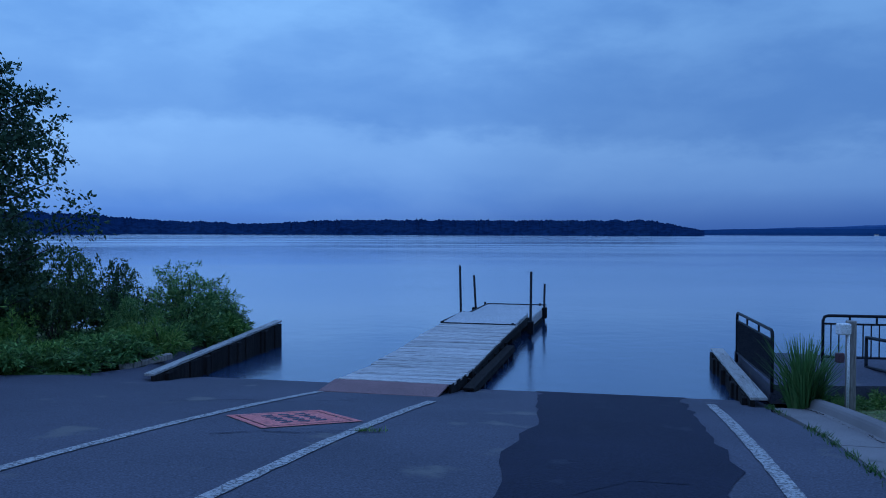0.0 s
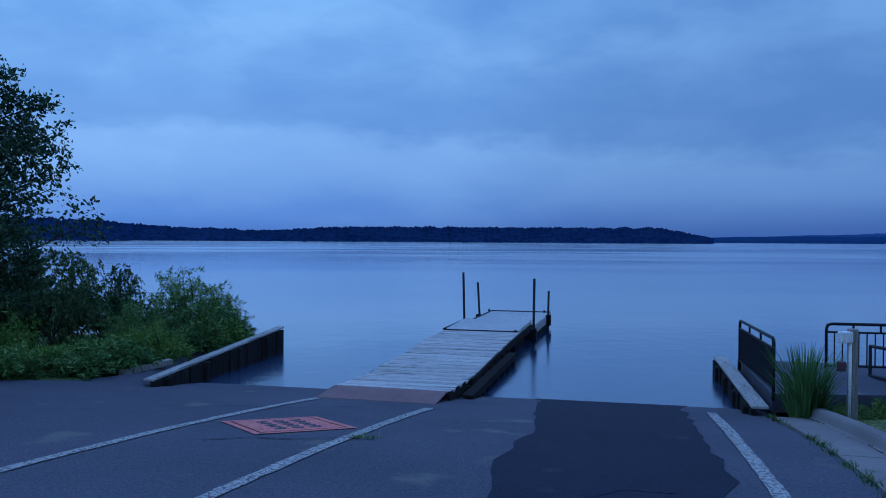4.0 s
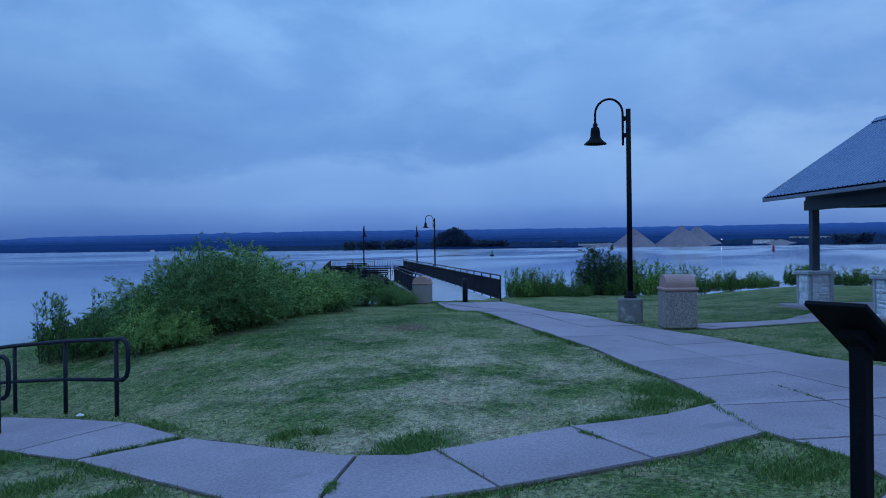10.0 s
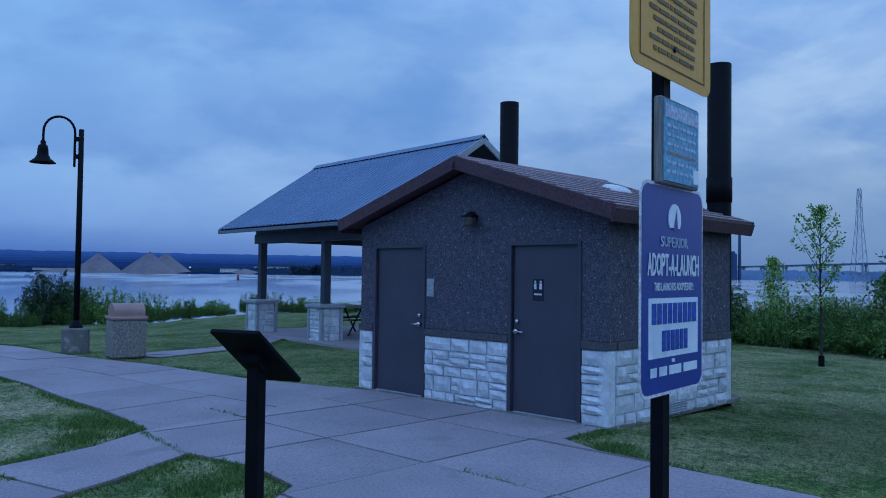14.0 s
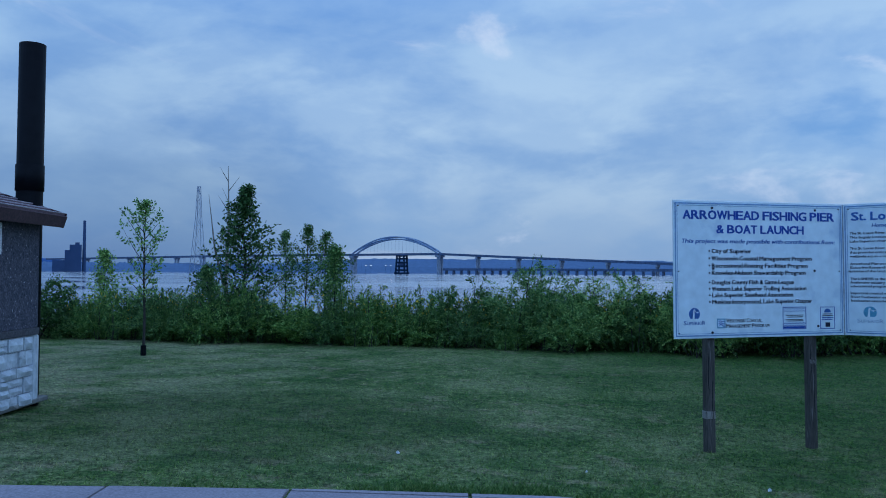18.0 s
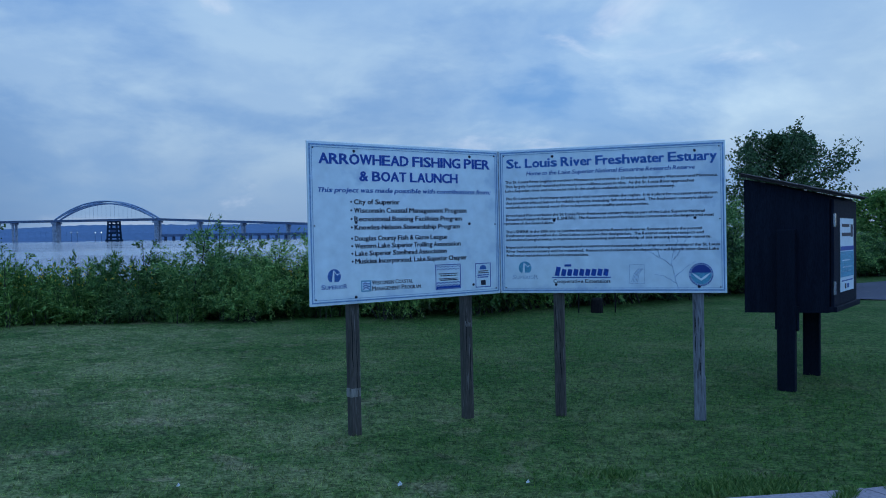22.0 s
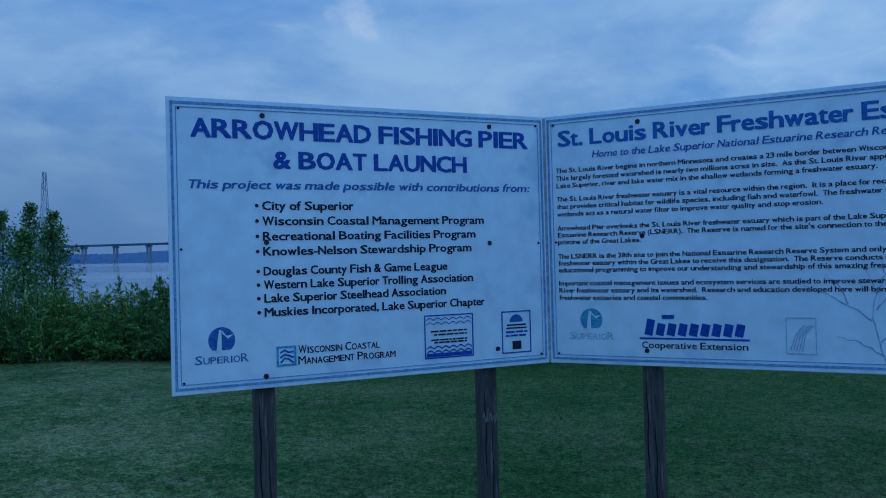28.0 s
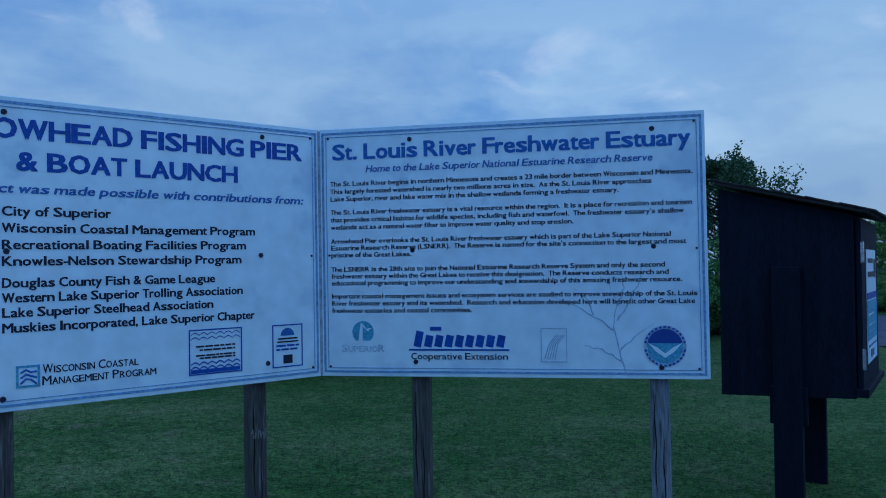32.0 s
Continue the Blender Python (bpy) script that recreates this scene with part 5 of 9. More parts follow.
# roof: stepped courses of tile strip on both slopes
OX, OF, OR = 2.32, 0.24, 0.20
slope = math.atan2(RIDGE - EAVE, HALF)
roof_len = OX / math.cos(slope)
ROWS = 12
for s in (-1, 1):
    R = pose(0, 0, RIDGE, 0, 0, 0) @ Matrix.Rotation(s * slope, 4, "Y")
    deck = part("roof_deck", bx((s * roof_len / 2, (OF - DEEP - OR) / 2, -0.03), (roof_len, DEEP + OF + OR, 0.06)), M["fascia"], wc)
    deck.matrix_basis = R
    rw = roof_len / ROWS
    for k in range(ROWS):
        x0 = s * (k * rw)
        y = -DEEP - OR
        while y < OF - 0.01:
            ln = min(1.2 if y > -DEEP - OR else 0.7 if k % 2 else 1.2, OF - y)
            b = bmesh.new()
            y0, y1 = y + 0.003, y + ln - 0.003
            xi, xo = s * k * rw, s * (k + 1) * rw
            prof = [(xi, 0.004), (xi, 0.010), ((xi + xo) / 2, 0.030), (xo, 0.058), (xo, 0.002)]
            a_ = [b.verts.new((px, y0, pz)) for px, pz in prof]
            b_ = [b.verts.new((px, y1, pz)) for px, pz in prof]
            n = len(prof)
            for q in range(n):
                b.faces.new((a_[q], a_[(q + 1) % n], b_[(q + 1) % n], b_[q]))
            b.faces.new(a_)
            b.faces.new(b_[::-1])
            bmesh.ops.recalc_face_normals(b, faces=b.faces)
            part("roof_tile", b, M["roof_tile"], wc).matrix_basis = R
            y += ln
        # pale strip that paints the lit edge of this course
        part("tile_lip", bx((s * (k + 1) * rw - s * 0.012, (OF - DEEP - OR) / 2, 0.062), (0.024, DEEP + OF + OR - 0.02, 0.012)), M["tile_lip"], wc).matrix_basis = R
    for yy in (OF + 0.02, -DEEP - OR - 0.02):
        part("barge_board", bx((s * roof_len / 2, yy, -0.022), (roof_len + 0.02, 0.04, 0.17), bev=0.006), M["fascia"], wc).matrix_basis = R
    part("fascia_board", bx((s * (roof_len + 0.015), (OF - DEEP - OR) / 2, -0.05), (0.03, DEEP + OF + OR + 0.06, 0.16), bev=0.006), M["fascia"], wc).matrix_basis = R
part("ridge_cap", extrude_profile([(-0.1, -0.03), (0, 0.05), (0.1, -0.03), (0, 0.02)], DEEP + OF + OR), M["roof_tile"], wc).matrix_basis = pose(0, (OF - DEEP - OR) / 2, RIDGE + 0.035, 0, 0, 90)
dome = part("skylight", lathe([(0.24, 0.0), (0.24, 0.05), (0.2, 0.11), (0.12, 0.15), (0.02, 0.165)], 20), M["white_paint"], wc, "white domed skylight", True)
dome.matrix_basis = pose(-0.95, -2.0, RIDGE - 0.27, 0, -17.4, 0) @ Matrix.Diagonal((0.9, 0.9, 0.6, 1))
for k, x in enumerate((-1.84, 2.03)):
    ch = thing("vent_stack", *(Vector((FX, FY, 0)) + Matrix.Rotation(radians(FRONT_TURN), 3, "Z") @ Vector((x, -DEEP - 0.23, 0.0))), FRONT_TURN, "tall black vent stack behind the restroom", "vent pipe", "vent stacks")
    part("pipe", lathe([(0.165, -0.1), (0.165, 4.73), (0.15, 4.73), (0.15, 4.4)], 24), M["black_paint"], ch, smooth=True)
    part("coupling", lathe([(0.178, 2.75), (0.178, 3.1), (0.166, 3.1), (0.166, 2.75)], 24), M["black_paint"], ch, smooth=True)
pad = tagged(new("foundation_pad"), "narrow concrete pad round the restroom foot", "slab", kind="structure")
pad.matrix_basis = pose(FX, FY, 0.0, 0, 0, FRONT_TURN)
part("pad", bx((0, -DEEP / 2 - 0.1, 0.0), (2 * HALF + 0.06, DEEP + 0.34, 0.06), bev=0.01), M["old_concrete"], pad)

# ---------- picnic shelter ----------
# local frame: x along the ridge, y towards the plaza, origin midway between the two front columns
SX, SY, S_TURN = 20.95, -1.28, 28.1
sh = thing("picnic_shelter", SX, SY, 0.0, S_TURN, "open picnic shelter with blue-grey metal roof on posts", "shelter")
XA, XB, YF, YR, YB, ZE, ZR = -4.85, 2.62, 0.86, -2.25, -5.36, 2.86, 4.90


def shelter_slope(y_eave, s):
    L = math.hypot(YF - YR, ZR - ZE)
    n = 40
    bm = bmesh.new()
    prof = [(0.0, 0.0)]
    w = (XB - XA) / n
    out_ = []
    for k in range(n):
        x = XA + k * w
        out_ += [(x, 0), (x + w - 0.07, 0), (x + w - 0.055, 0.022), (x + w - 0.02, 0.022), (x + w - 0.005, 0)]
    out_.append((XB, 0))
    rows_ = [0, 0.12, 1.0]
    lines = []
    for f in rows_:
        y = y_eave + (YR - y_eave) * f
        z = ZE + (ZR - ZE) * f - (0.035 if f == 0.12 else 0)
        lines.append([bm.verts.new((x, y, z + h)) for x, h in out_])
    for a, b in zip(lines, lines[1:]):
        for k in range(len(out_) - 1):
            bm.faces.new((a[k], a[k + 1], b[k + 1], b[k]))
    return bm


part("roof_sheet", shelter_slope(YF, 1), M["metal_roof"], sh, "ribbed blue-grey metal roof")
part("roof_sheet", shelter_slope(YB, -1), M["metal_roof"], sh)
rise = math.degrees(math.atan2(ZR - ZE, YF - YR))
sl = math.hypot(YF - YR, ZR - ZE)
for y_e, sg in ((YF, 1), (YB, -1)):
    ym, zm = (y_e + YR) / 2, (ZE + ZR) / 2
    part("soffit", bx(((XA + XB) / 2, ym, zm - 0.09), (XB - XA - 0.1, sl - 0.1, 0.05), rx=-sg * rise), M["steel_blue"], sh)
    part("eave_board", bx(((XA + XB) / 2, y_e + sg * 0.0, ZE - 0.085), (XB - XA, 0.05, 0.085), bev=0.006), M["eave_grey"], sh, "grey eave board")
    for x in (XA + 0.02, XB - 0.02):
        part("rake_board", bx((x, ym, zm - 0.07), (0.045, sl, 0.15), rx=-sg * rise, bev=0.006), M["fascia_grey"], sh)
part("ridge_cap", extrude_profile([(-0.16, -0.09), (0, 0.035), (0.16, -0.09), (0, 0.01)], XB - XA), M["metal_roof"], sh).matrix_basis = pose((XA + XB) / 2, YR, ZR + 0.03)
for y in (0.0, -4.5):
    part("beam", bx(((XA + XB) / 2 - 0.15, y, 2.60), (XB - XA - 1.0, 0.2, 0.26), bev=0.01), M["steel_blue"], sh)
    part("beam_board", bx(((XA + XB) / 2 - 0.15, y, 2.98), (XB - XA - 1.0, 0.12, 0.52), bev=0.006), M["steel_blue"], sh)
for x in (1.65, -1.65, -4.3):
    part("cross_beam", bx((x, -2.25, 2.62), (0.15, 4.3, 0.2), bev=0.01), M["steel_blue"], sh)
    for y in (0.0, -4.5):
        part("column", bx((x, y, 1.72), (0.19, 0.19, 1.56), bev=0.012), M["steel_blue"], sh, "square blue-grey steel post")
        core = part("pedestal", bx((x, y, 0.42), (0.56, 0.56, 0.84)), M["mortar"], sh, "white stone-faced pedestal")
        part("cap_slab", bx((x, y, 0.885), (0.74, 0.74, 0.09), bev=0.018), M["fascia_grey"], core)
        for q in range(4):
            if y < -1 and q not in (0, 1):
                continue
            stone_course(core, -0.225, 0.225, q + x, pose(x, y, 0, 0, 0, 90 * q) @ pose(0, 0.275, 0), 0.84, (0.2, 0.15, 0.22, 0.17))
        for cx_, cy_ in ((-1, -1), (-1, 1), (1, -1), (1, 1)):
            part("corner_post", bx((x + 0.275 * cx_, y + 0.275 * cy_, 0.42), (0.09, 0.09, 0.84), bev=0.012), M["fascia_grey"], core)
part("floor_slab", bx(((XA + XB) / 2 + 0.1, -2.25, 0.01), (XB - XA - 0.6, 5.6, 0.1), bev=0.01), M["concrete"], sh)


def picnic_table(x, y, rz):
    t = thing("picnic_table", x, y, 0.06, rz, "weathered wooden picnic table on steel frame", "table", "picnic tables")
    for k in range(5):
        part("tabletop_board", bx((0, -0.3 + 0.15 * k, 0.74), (1.8, 0.14, 0.04), bev=0.004), M["grey_wood"], t)
    for s in (-1, 1):
        for q in (0, 1):
            part("seat_board", bx((0, s * (0.62 + 0.13 * q), 0.44), (1.8, 0.12, 0.04), bev=0.004), M["grey_wood"], t)
        fr = bmesh.new()
        x_ = s * 0.65
        for a, b in (((x_, -0.55, 0.0), (x_, -0.15, 0.71)), ((x_, 0.55, 0.0), (x_, 0.15, 0.71)), ((x_, -0.75, 0.41), (x_, 0.75, 0.41)), ((x_, -0.35, 0.71), (x_, 0.35, 0.71))):
            rod(fr, a, b, 0.025)
        part("frame", fr, M["dark_steel"], t)
    return t


picnic_table(21.4, -2.9, S_TURN)
picnic_table(22.9, -4.6, S_TURN)


# ---------- lettering ----------
# advance widths of a bold grotesque, in thousandths of the type size
WIDE = {" ": 278, "f": 333, "r": 389, "t": 333, "i": 278, "j": 278, "l": 278, "I": 278, "m": 889, "w": 778, "M": 833, "W": 944, "z": 500, ".": 278, ",": 278, "-": 333, "(": 333, ")": 333, "'": 238, ":": 333, "&": 722,
        "E": 667, "F": 611, "G": 778, "J": 556, "L": 611, "O": 778, "P": 667, "Q": 778, "S": 667, "T": 611, "V": 667, "X": 667, "Y": 667, "Z": 611}
for c in "aceksvxy0123456789":
    WIDE[c] = 556
for c in "bdghnopqu":
    WIDE[c] = 611
INK = {"i": 140, "l": 140, "I": 145, ".": 140, ",": 140, ":": 140, "'": 115, "-": 270, "f": 320, "t": 315, "r": 330, "j": 190}


import functools


@functools.lru_cache(maxsize=None)
def glyph(c, bold, slant):
    """Vertices and faces of one built-in letter, with its ink starting at x = 0."""
    cu = bpy.data.curves.new("glyph", "FONT")
    cu.body, cu.size, cu.offset, cu.resolution_u = c, 1.0, bold, 2
    tmp = bpy.data.objects.new("glyph", cu)
    scene.collection.objects.link(tmp)
    me = bpy.data.meshes.new_from_object(tmp)
    bpy.data.objects.remove(tmp)
    co = np.empty(len(me.vertices) * 3)
    me.vertices.foreach_get("co", co)
    co = co.reshape(-1, 3)[:, :2].copy()
    polys = [list(q.vertices) for q in me.polygons]
    bpy.data.meshes.remove(me)
    co[:, 0] -= co[:, 0].min()
    co[:, 0] *= INK.get(c, WIDE.get(c, 722) - 85) / 1000 / max(co[:, 0].max(), 1e-6)
    return co, polys


def words(parent, text, x0, x1, z, cap, mat_, y=-0.012, bold=0.0, slant=0.0, name="lettering", heavy=0.014, small=1.0):
    """A line of lettering on a board: from x0 to x1, standing on z, capitals cap high, at depth y."""
    vs, fs, pen = [], [], 0.0
    for c in text:
        # small capitals stand in for the lower case
        sc = small if c.islower() else 1.0
        c = c.upper() if small < 1 else c
        adv = WIDE.get(c, 722) / 1000 * sc
        if c != " ":
            co, polys = glyph(c, bold, slant)
            co = co * sc
            left = pen + (adv - co[:, 0].max()) / 2
            # heavy type: the same outline struck four times, a stem's fraction apart
            for k, (d, e) in enumerate(((-1, 0.55), (-1, -0.55), (1, -0.55), (1, 0.55))):
                o = len(vs)
                vs += [(px + left + d * heavy + slant * pz, -0.0003 * k, pz + e * heavy) for px, pz in co.tolist()]
                fs += [[o + q for q in f] for f in polys]
        pen += adv
    v = np.array(vs)
    k = (x1 - x0) / (v[:, 0].max() - v[:, 0].min())
    v = np.column_stack(((v[:, 0] - v[:, 0].min()) * k + x0, v[:, 1] + y, v[:, 2] * cap / 0.70 + z))
    ob = tagged(new(name, mesh_from(name, v.tolist(), fs, mat_)), kind="stuff")
    ob.parent = parent
    return ob


def bar(parent, x0, x1, z0, z1, mat_, y=-0.012, name="printed_bar"):
    return part(name, bx(((x0 + x1) / 2, y, (z0 + z1) / 2), (x1 - x0, 0.003, z1 - z0)), mat_, parent)


def frame_lines(parent, x0, x1, z0, z1, w, mat_, y=-0.012, name="border_line"):
    bm = bmesh.new()
    box(bm, ((x0 + x1) / 2, y, z0), (x1 - x0 + w, 0.002, w))
    box(bm, ((x0 + x1) / 2, y, z1), (x1 - x0 + w, 0.002, w))
    box(bm, (x0, y, (z0 + z1) / 2), (w, 0.002, z1 - z0 - w))
    box(bm, (x1, y, (z0 + z1) / 2), (w, 0.002, z1 - z0 - w))
    return part(name, bm, mat_, parent)


def disc(parent, x, z, r, mat_, y=-0.012, a0=0, a1=360, name="emblem", n=24):
    bm = bmesh.new()
    pts = [(x + r * math.cos(radians(a0 + (a1 - a0) * k / n)), z + r * math.sin(radians(a0 + (a1 - a0) * k / n))) for k in range(n + (a1 - a0 < 360))]
    f = [bm.verts.new((px, y, pz)) for px, pz in pts]
    b = [bm.verts.new((px, y + 0.003, pz)) for px, pz in pts]
    bm.faces.new(f)
    for k in range(len(pts)):
        bm.faces.new((f[k], f[(k + 1) % len(pts)], b[(k + 1) % len(pts)], b[k]))
    bmesh.ops.recalc_face_normals(bm, faces=bm.faces)
    return part(name, bm, mat_, parent)


def screw(parent, x, z, r=0.012, y=-0.012, mat_=None):
    bm = bmesh.new()
    rod(bm, (x, y + 0.006, z), (x, y - 0.006, z), r, r * 0.7, n=8)
    return part("screw", bm, mat_ or M["ink_black"], parent)


def faded_bars(parent, x0, x1, z, h, mat_, y=-0.012, seed=0):
    """A line of print too small to read, as broken bars."""
    rnd = random.Random(seed)
    bm = bmesh.new()
    x = x0
    while x < x1 - h:
        w = min(rnd.uniform(1.5, 6) * h, x1 - x)
        box(bm, (x + w / 2, y, z + h / 2), (w, 0.002, h))
        x += w + 0.7 * h
    return tagged(part("printed_bar", bm, mat_, parent), kind="stuff")


# ---------- the two-board park sign ----------
def park_sign():
    s = thing("park_sign", 0.845, -11.48, 0, 0, "large white park sign of two hinged boards on timber posts", "sign")
    boards = []
    for ox, oy, rz, w in ((2.325 - 0.845, -9.81 + 11.48, -131.55, 2.23), (0, 0, 178.0, 2.30)):
        b = part("sign_board", bx((w / 2, 0, 1.765), (w - 0.012, 0.02, 1.52), bev=0.003), M["panel_white"], s)
        b.matrix_basis = pose(ox, oy, 0, 0, 0, rz)
        boards.append((b, w))
    return s, boards


sg, boards = park_sign()
# the whole sign has sunk a little at its first post
sg.matrix_basis = pose(0.845, -11.48, 1.765) @ Matrix.Rotation(radians(-0.5), 4, Vector((0.23, -0.97, 0.0))) @ pose(0, 0, -1.765)
A, B = boards[0][0], boards[1][0]
A["label"] = "white board with blue and black lettering"
B["label"] = "white board with a long printed text"
Z0 = 1.005
for b, w in boards:
    frame_lines(b, 0.030, w - 0.030, Z0 + 0.030, Z0 + 1.490, 0.013, M["ink_edge"])
    frame_lines(b, 0.052, w - 0.052, Z0 + 0.052, Z0 + 1.468, 0.004, M["ink_edge"])
    for x in (0.03, w - 0.03):
        for z in (0.06, 0.74, 1.46):
            screw(b, x + (0.035 if x < 1 else -0.035), Z0 + z, 0.008, mat_=M["dark_steel"])
words(A, "ARROWHEAD FISHING PIER", 0.122, 2.107, Z0 + 1.318, 0.097, M["ink_blue"], heavy=0.034)
words(A, "& BOAT LAUNCH", 0.541, 1.688, Z0 + 1.164, 0.092, M["ink_blue"], heavy=0.034)
words(A, "This project was made possible with contributions from:", 0.110, 2.114, Z0 + 1.053, 0.045, M["ink_mid"], heavy=0.026, slant=0.22)
for text, x1, z in (("City of Superior", 0.983, 0.942), ("Wisconsin Coastal Management Program", 1.792, 0.861), ("Recreational Boating Facilities Program", 1.734, 0.780), ("Knowles-Nelson Stewardship Program", 1.705, 0.700),
                    ("Douglas County Fish & Game League", 1.545, 0.595), ("Western Lake Superior Trolling Association", 1.711, 0.523), ("Lake Superior Steelhead Association", 1.533, 0.452), ("Muskies Incorporated, Lake Superior Chapter", 1.783, 0.378)):
    words(A, text, 0.478, x1, Z0 + z, 0.046, M["ink_black"], heavy=0.028)
    disc(A, 0.45, Z0 + z + 0.022, 0.010, M["ink_black"], name="bullet", n=10)


def sail_emblem(b, x, z, r, m1, m2):
    disc(b, x, z, r, m1, a0=-48, a1=228, name="emblem")
    # the sail, and the wing beside it
    for pts in (((-0.42, -0.85), (-0.02, -0.85), (-0.02, 0.75), (-0.18, 0.82), (-0.28, 0.3)), ((-0.02, 0.80), (0.35, 0.32), (0.90, 0.42), (0.45, 0.12), (0.05, 0.5))):
        bm = bmesh.new()
        bm.faces.new([bm.verts.new((x + u * r, -0.0165, z + v * r)) for u, v in pts])
        part("emblem", bm, m2, b)


def wave_line(b, x0, x1, z, amp, w, mat_):
    n = int((x1 - x0) / 0.012)
    bm = bmesh.new()
    up, dn = [], []
    for k in range(n + 1):
        x = x0 + (x1 - x0) * k / n
        h = z + amp * abs(math.sin((x - x0) / (x1 - x0) * math.pi * 6))
        up.append(bm.verts.new((x, -0.014, h + w)))
        dn.append(bm.verts.new((x, -0.014, h)))
    for k in range(n):
        bm.faces.new((dn[k], dn[k + 1], up[k + 1], up[k]))
    part("emblem", bm, mat_, b)


for b, x in ((A, 0.255), (B, 0.273)):
    sail_emblem(b, x, Z0 + 0.268, 0.068, M["ink_mid"] if b is A else M["ink_teal"], M["panel_white"])
    words(b, "SuperioR", x - 0.135, x + 0.135, Z0 + 0.150, 0.044, M["ink_mid"] if b is A else M["ink_pale"], heavy=0.004, small=0.80)
frame_lines(A, 0.542, 0.637, Z0 + 0.114, Z0 + 0.21, 0.011, M["ink_teal"], name="emblem")
for k in range(3):
    bm = bmesh.new()
    tube(bm, [(0.556, -0.012, Z0 + 0.128 + 0.026 * k), (0.580, -0.012, Z0 + 0.150 + 0.022 * k), (0.600, -0.012, Z0 + 0.146 + 0.018 * k), (0.628, -0.012, Z0 + 0.124 + 0.03 * k)], 0.005, 4)
    part("emblem", bm, M["ink_title"], A)
words(A, "Wisconsin Coastal", 0.654, 1.118, Z0 + 0.170, 0.045, M["ink_black"], heavy=0.012, small=0.78)
words(A, "Management Program", 0.652, 1.21, Z0 + 0.112, 0.045, M["ink_black"], heavy=0.012, small=0.78)
frame_lines(A, 1.393, 1.699, Z0 + 0.086, Z0 + 0.331, 0.007, M["ink_blue"])
for k, z in enumerate((0.30, 0.275, 0.135, 0.11)):
    wave_line(A, 1.40, 1.69, Z0 + z, 0.014, 0.005 if k < 2 else 0.008, M["ink_blue"])
bar(A, 1.40, 1.69, Z0 + 0.092, Z0 + 0.113, M["ink_blue"])
for k, z in enumerate((0.235, 0.215, 0.185, 0.17)):
    faded_bars(A, 1.43 + 0.02 * (k % 2), 1.66, Z0 + z, 0.009, M["ink_black"], seed=k)
frame_lines(A, 1.897, 2.091, Z0 + 0.081, Z0 + 0.328, 0.007, M["ink_blue"])
disc(A, 1.994, Z0 + 0.265, 0.045, M["ink_mid"], a0=0, a1=180)
bar(A, 1.93, 2.06, Z0 + 0.243, Z0 + 0.252, M["ink_black"])
bar(A, 1.925, 2.065, Z0 + 0.225, Z0 + 0.233, M["ink_black"])
for k, z in enumerate((0.2, 0.178)):
    faded_bars(A, 1.92, 2.07, Z0 + z, 0.011, M["ink_blue"], seed=20 + k)
bar(A, 1.965, 2.025, Z0 + 0.10, Z0 + 0.15, M["ink_black"], name="emblem")
words(B, "St. Louis River Freshwater Estuary", 0.092, 2.215, Z0 + 1.328, 0.094, M["ink_title"], heavy=0.034)
words(B, "Home to the Lake Superior National Estuarine Research Reserve", 0.304, 2.006, Z0 + 1.245, 0.042, M["ink_mid"], heavy=0.02, slant=0.22)
for text, x1, z in (("The St. Louis River begins in northern Minnesota and creates a 23 mile border between Wisconsin and Minnesota.", 2.224, 1.165), ("This largely forested watershed is nearly two millions acres in size.  As the St. Louis River approaches", 1.997, 1.118),
                    ("Lake Superior, river and lake water mix in the shallow wetlands forming a freshwater estuary.", 1.813, 1.072), ("The St. Louis River freshwater estuary is a vital resource within the region.  It is a place for recreation and tourism", 2.216, 0.990),
                    ("that provides critical habitat for wildlife species, including fish and waterfowl.  The freshwater estuary's shallow", 2.17, 0.944), ("wetlands act as a natural water filter to improve water quality and stop erosion.", 1.553, 0.898),
                    ("Arrowhead Pier overlooks the St. Louis River freshwater estuary which is part of the Lake Superior National", 2.097, 0.812), ("Estuarine Research Reserve (LSNERR).  The Reserve is named for the site's connection to the largest and most", 2.18, 0.770),
                    ("pristine of the Great Lakes.", 0.584, 0.727), ("The LSNERR is the 28th site to join the National Estuarine Research Reserve System and only the second", 2.061, 0.639),
                    ("freshwater estuary within the Great Lakes to receive this designation.  The Reserve conducts research and", 2.08, 0.597), ("educational programming to improve our understanding and stewardship of this amazing freshwater resource.", 2.153, 0.555),
                    ("Important coastal management issues and ecosystem services are studied to improve stewardship of the St. Louis", 2.233, 0.475), ("River freshwater estuary and its watershed.  Research and education developed here will benefit other Great Lake", 2.22, 0.431), ("freshwater estuaries and coastal communities.", 0.948, 0.387)):
    words(B, text, 0.077, x1, Z0 + z, 0.0285, M["ink_black"], heavy=0.024)
# emblem of slanted blocks with an underline
bm = bmesh.new()
for k in range(9):
    h = 0.095 if k == 0 else 0.07
    box(bm, (0.62 + 0.062 * k, -0.012, Z0 + 0.180 + h / 2), (0.046, 0.002, h), ry=12)
part("emblem", bm, M["ink_blue"], B)
bar(B, 0.56, 1.165, Z0 + 0.158, Z0 + 0.168, M["ink_blue"], name="emblem")
bar(B, 0.69, 0.76, Z0 + 0.278, Z0 + 0.300, M["ink_blue"], name="emblem")
words(B, "Cooperative Extension", 0.572, 1.157, Z0 + 0.106, 0.039, M["ink_black"], heavy=0.014)
frame_lines(B, 1.353, 1.499, Z0 + 0.096, Z0 + 0.29, 0.004, M["ink_pale"])
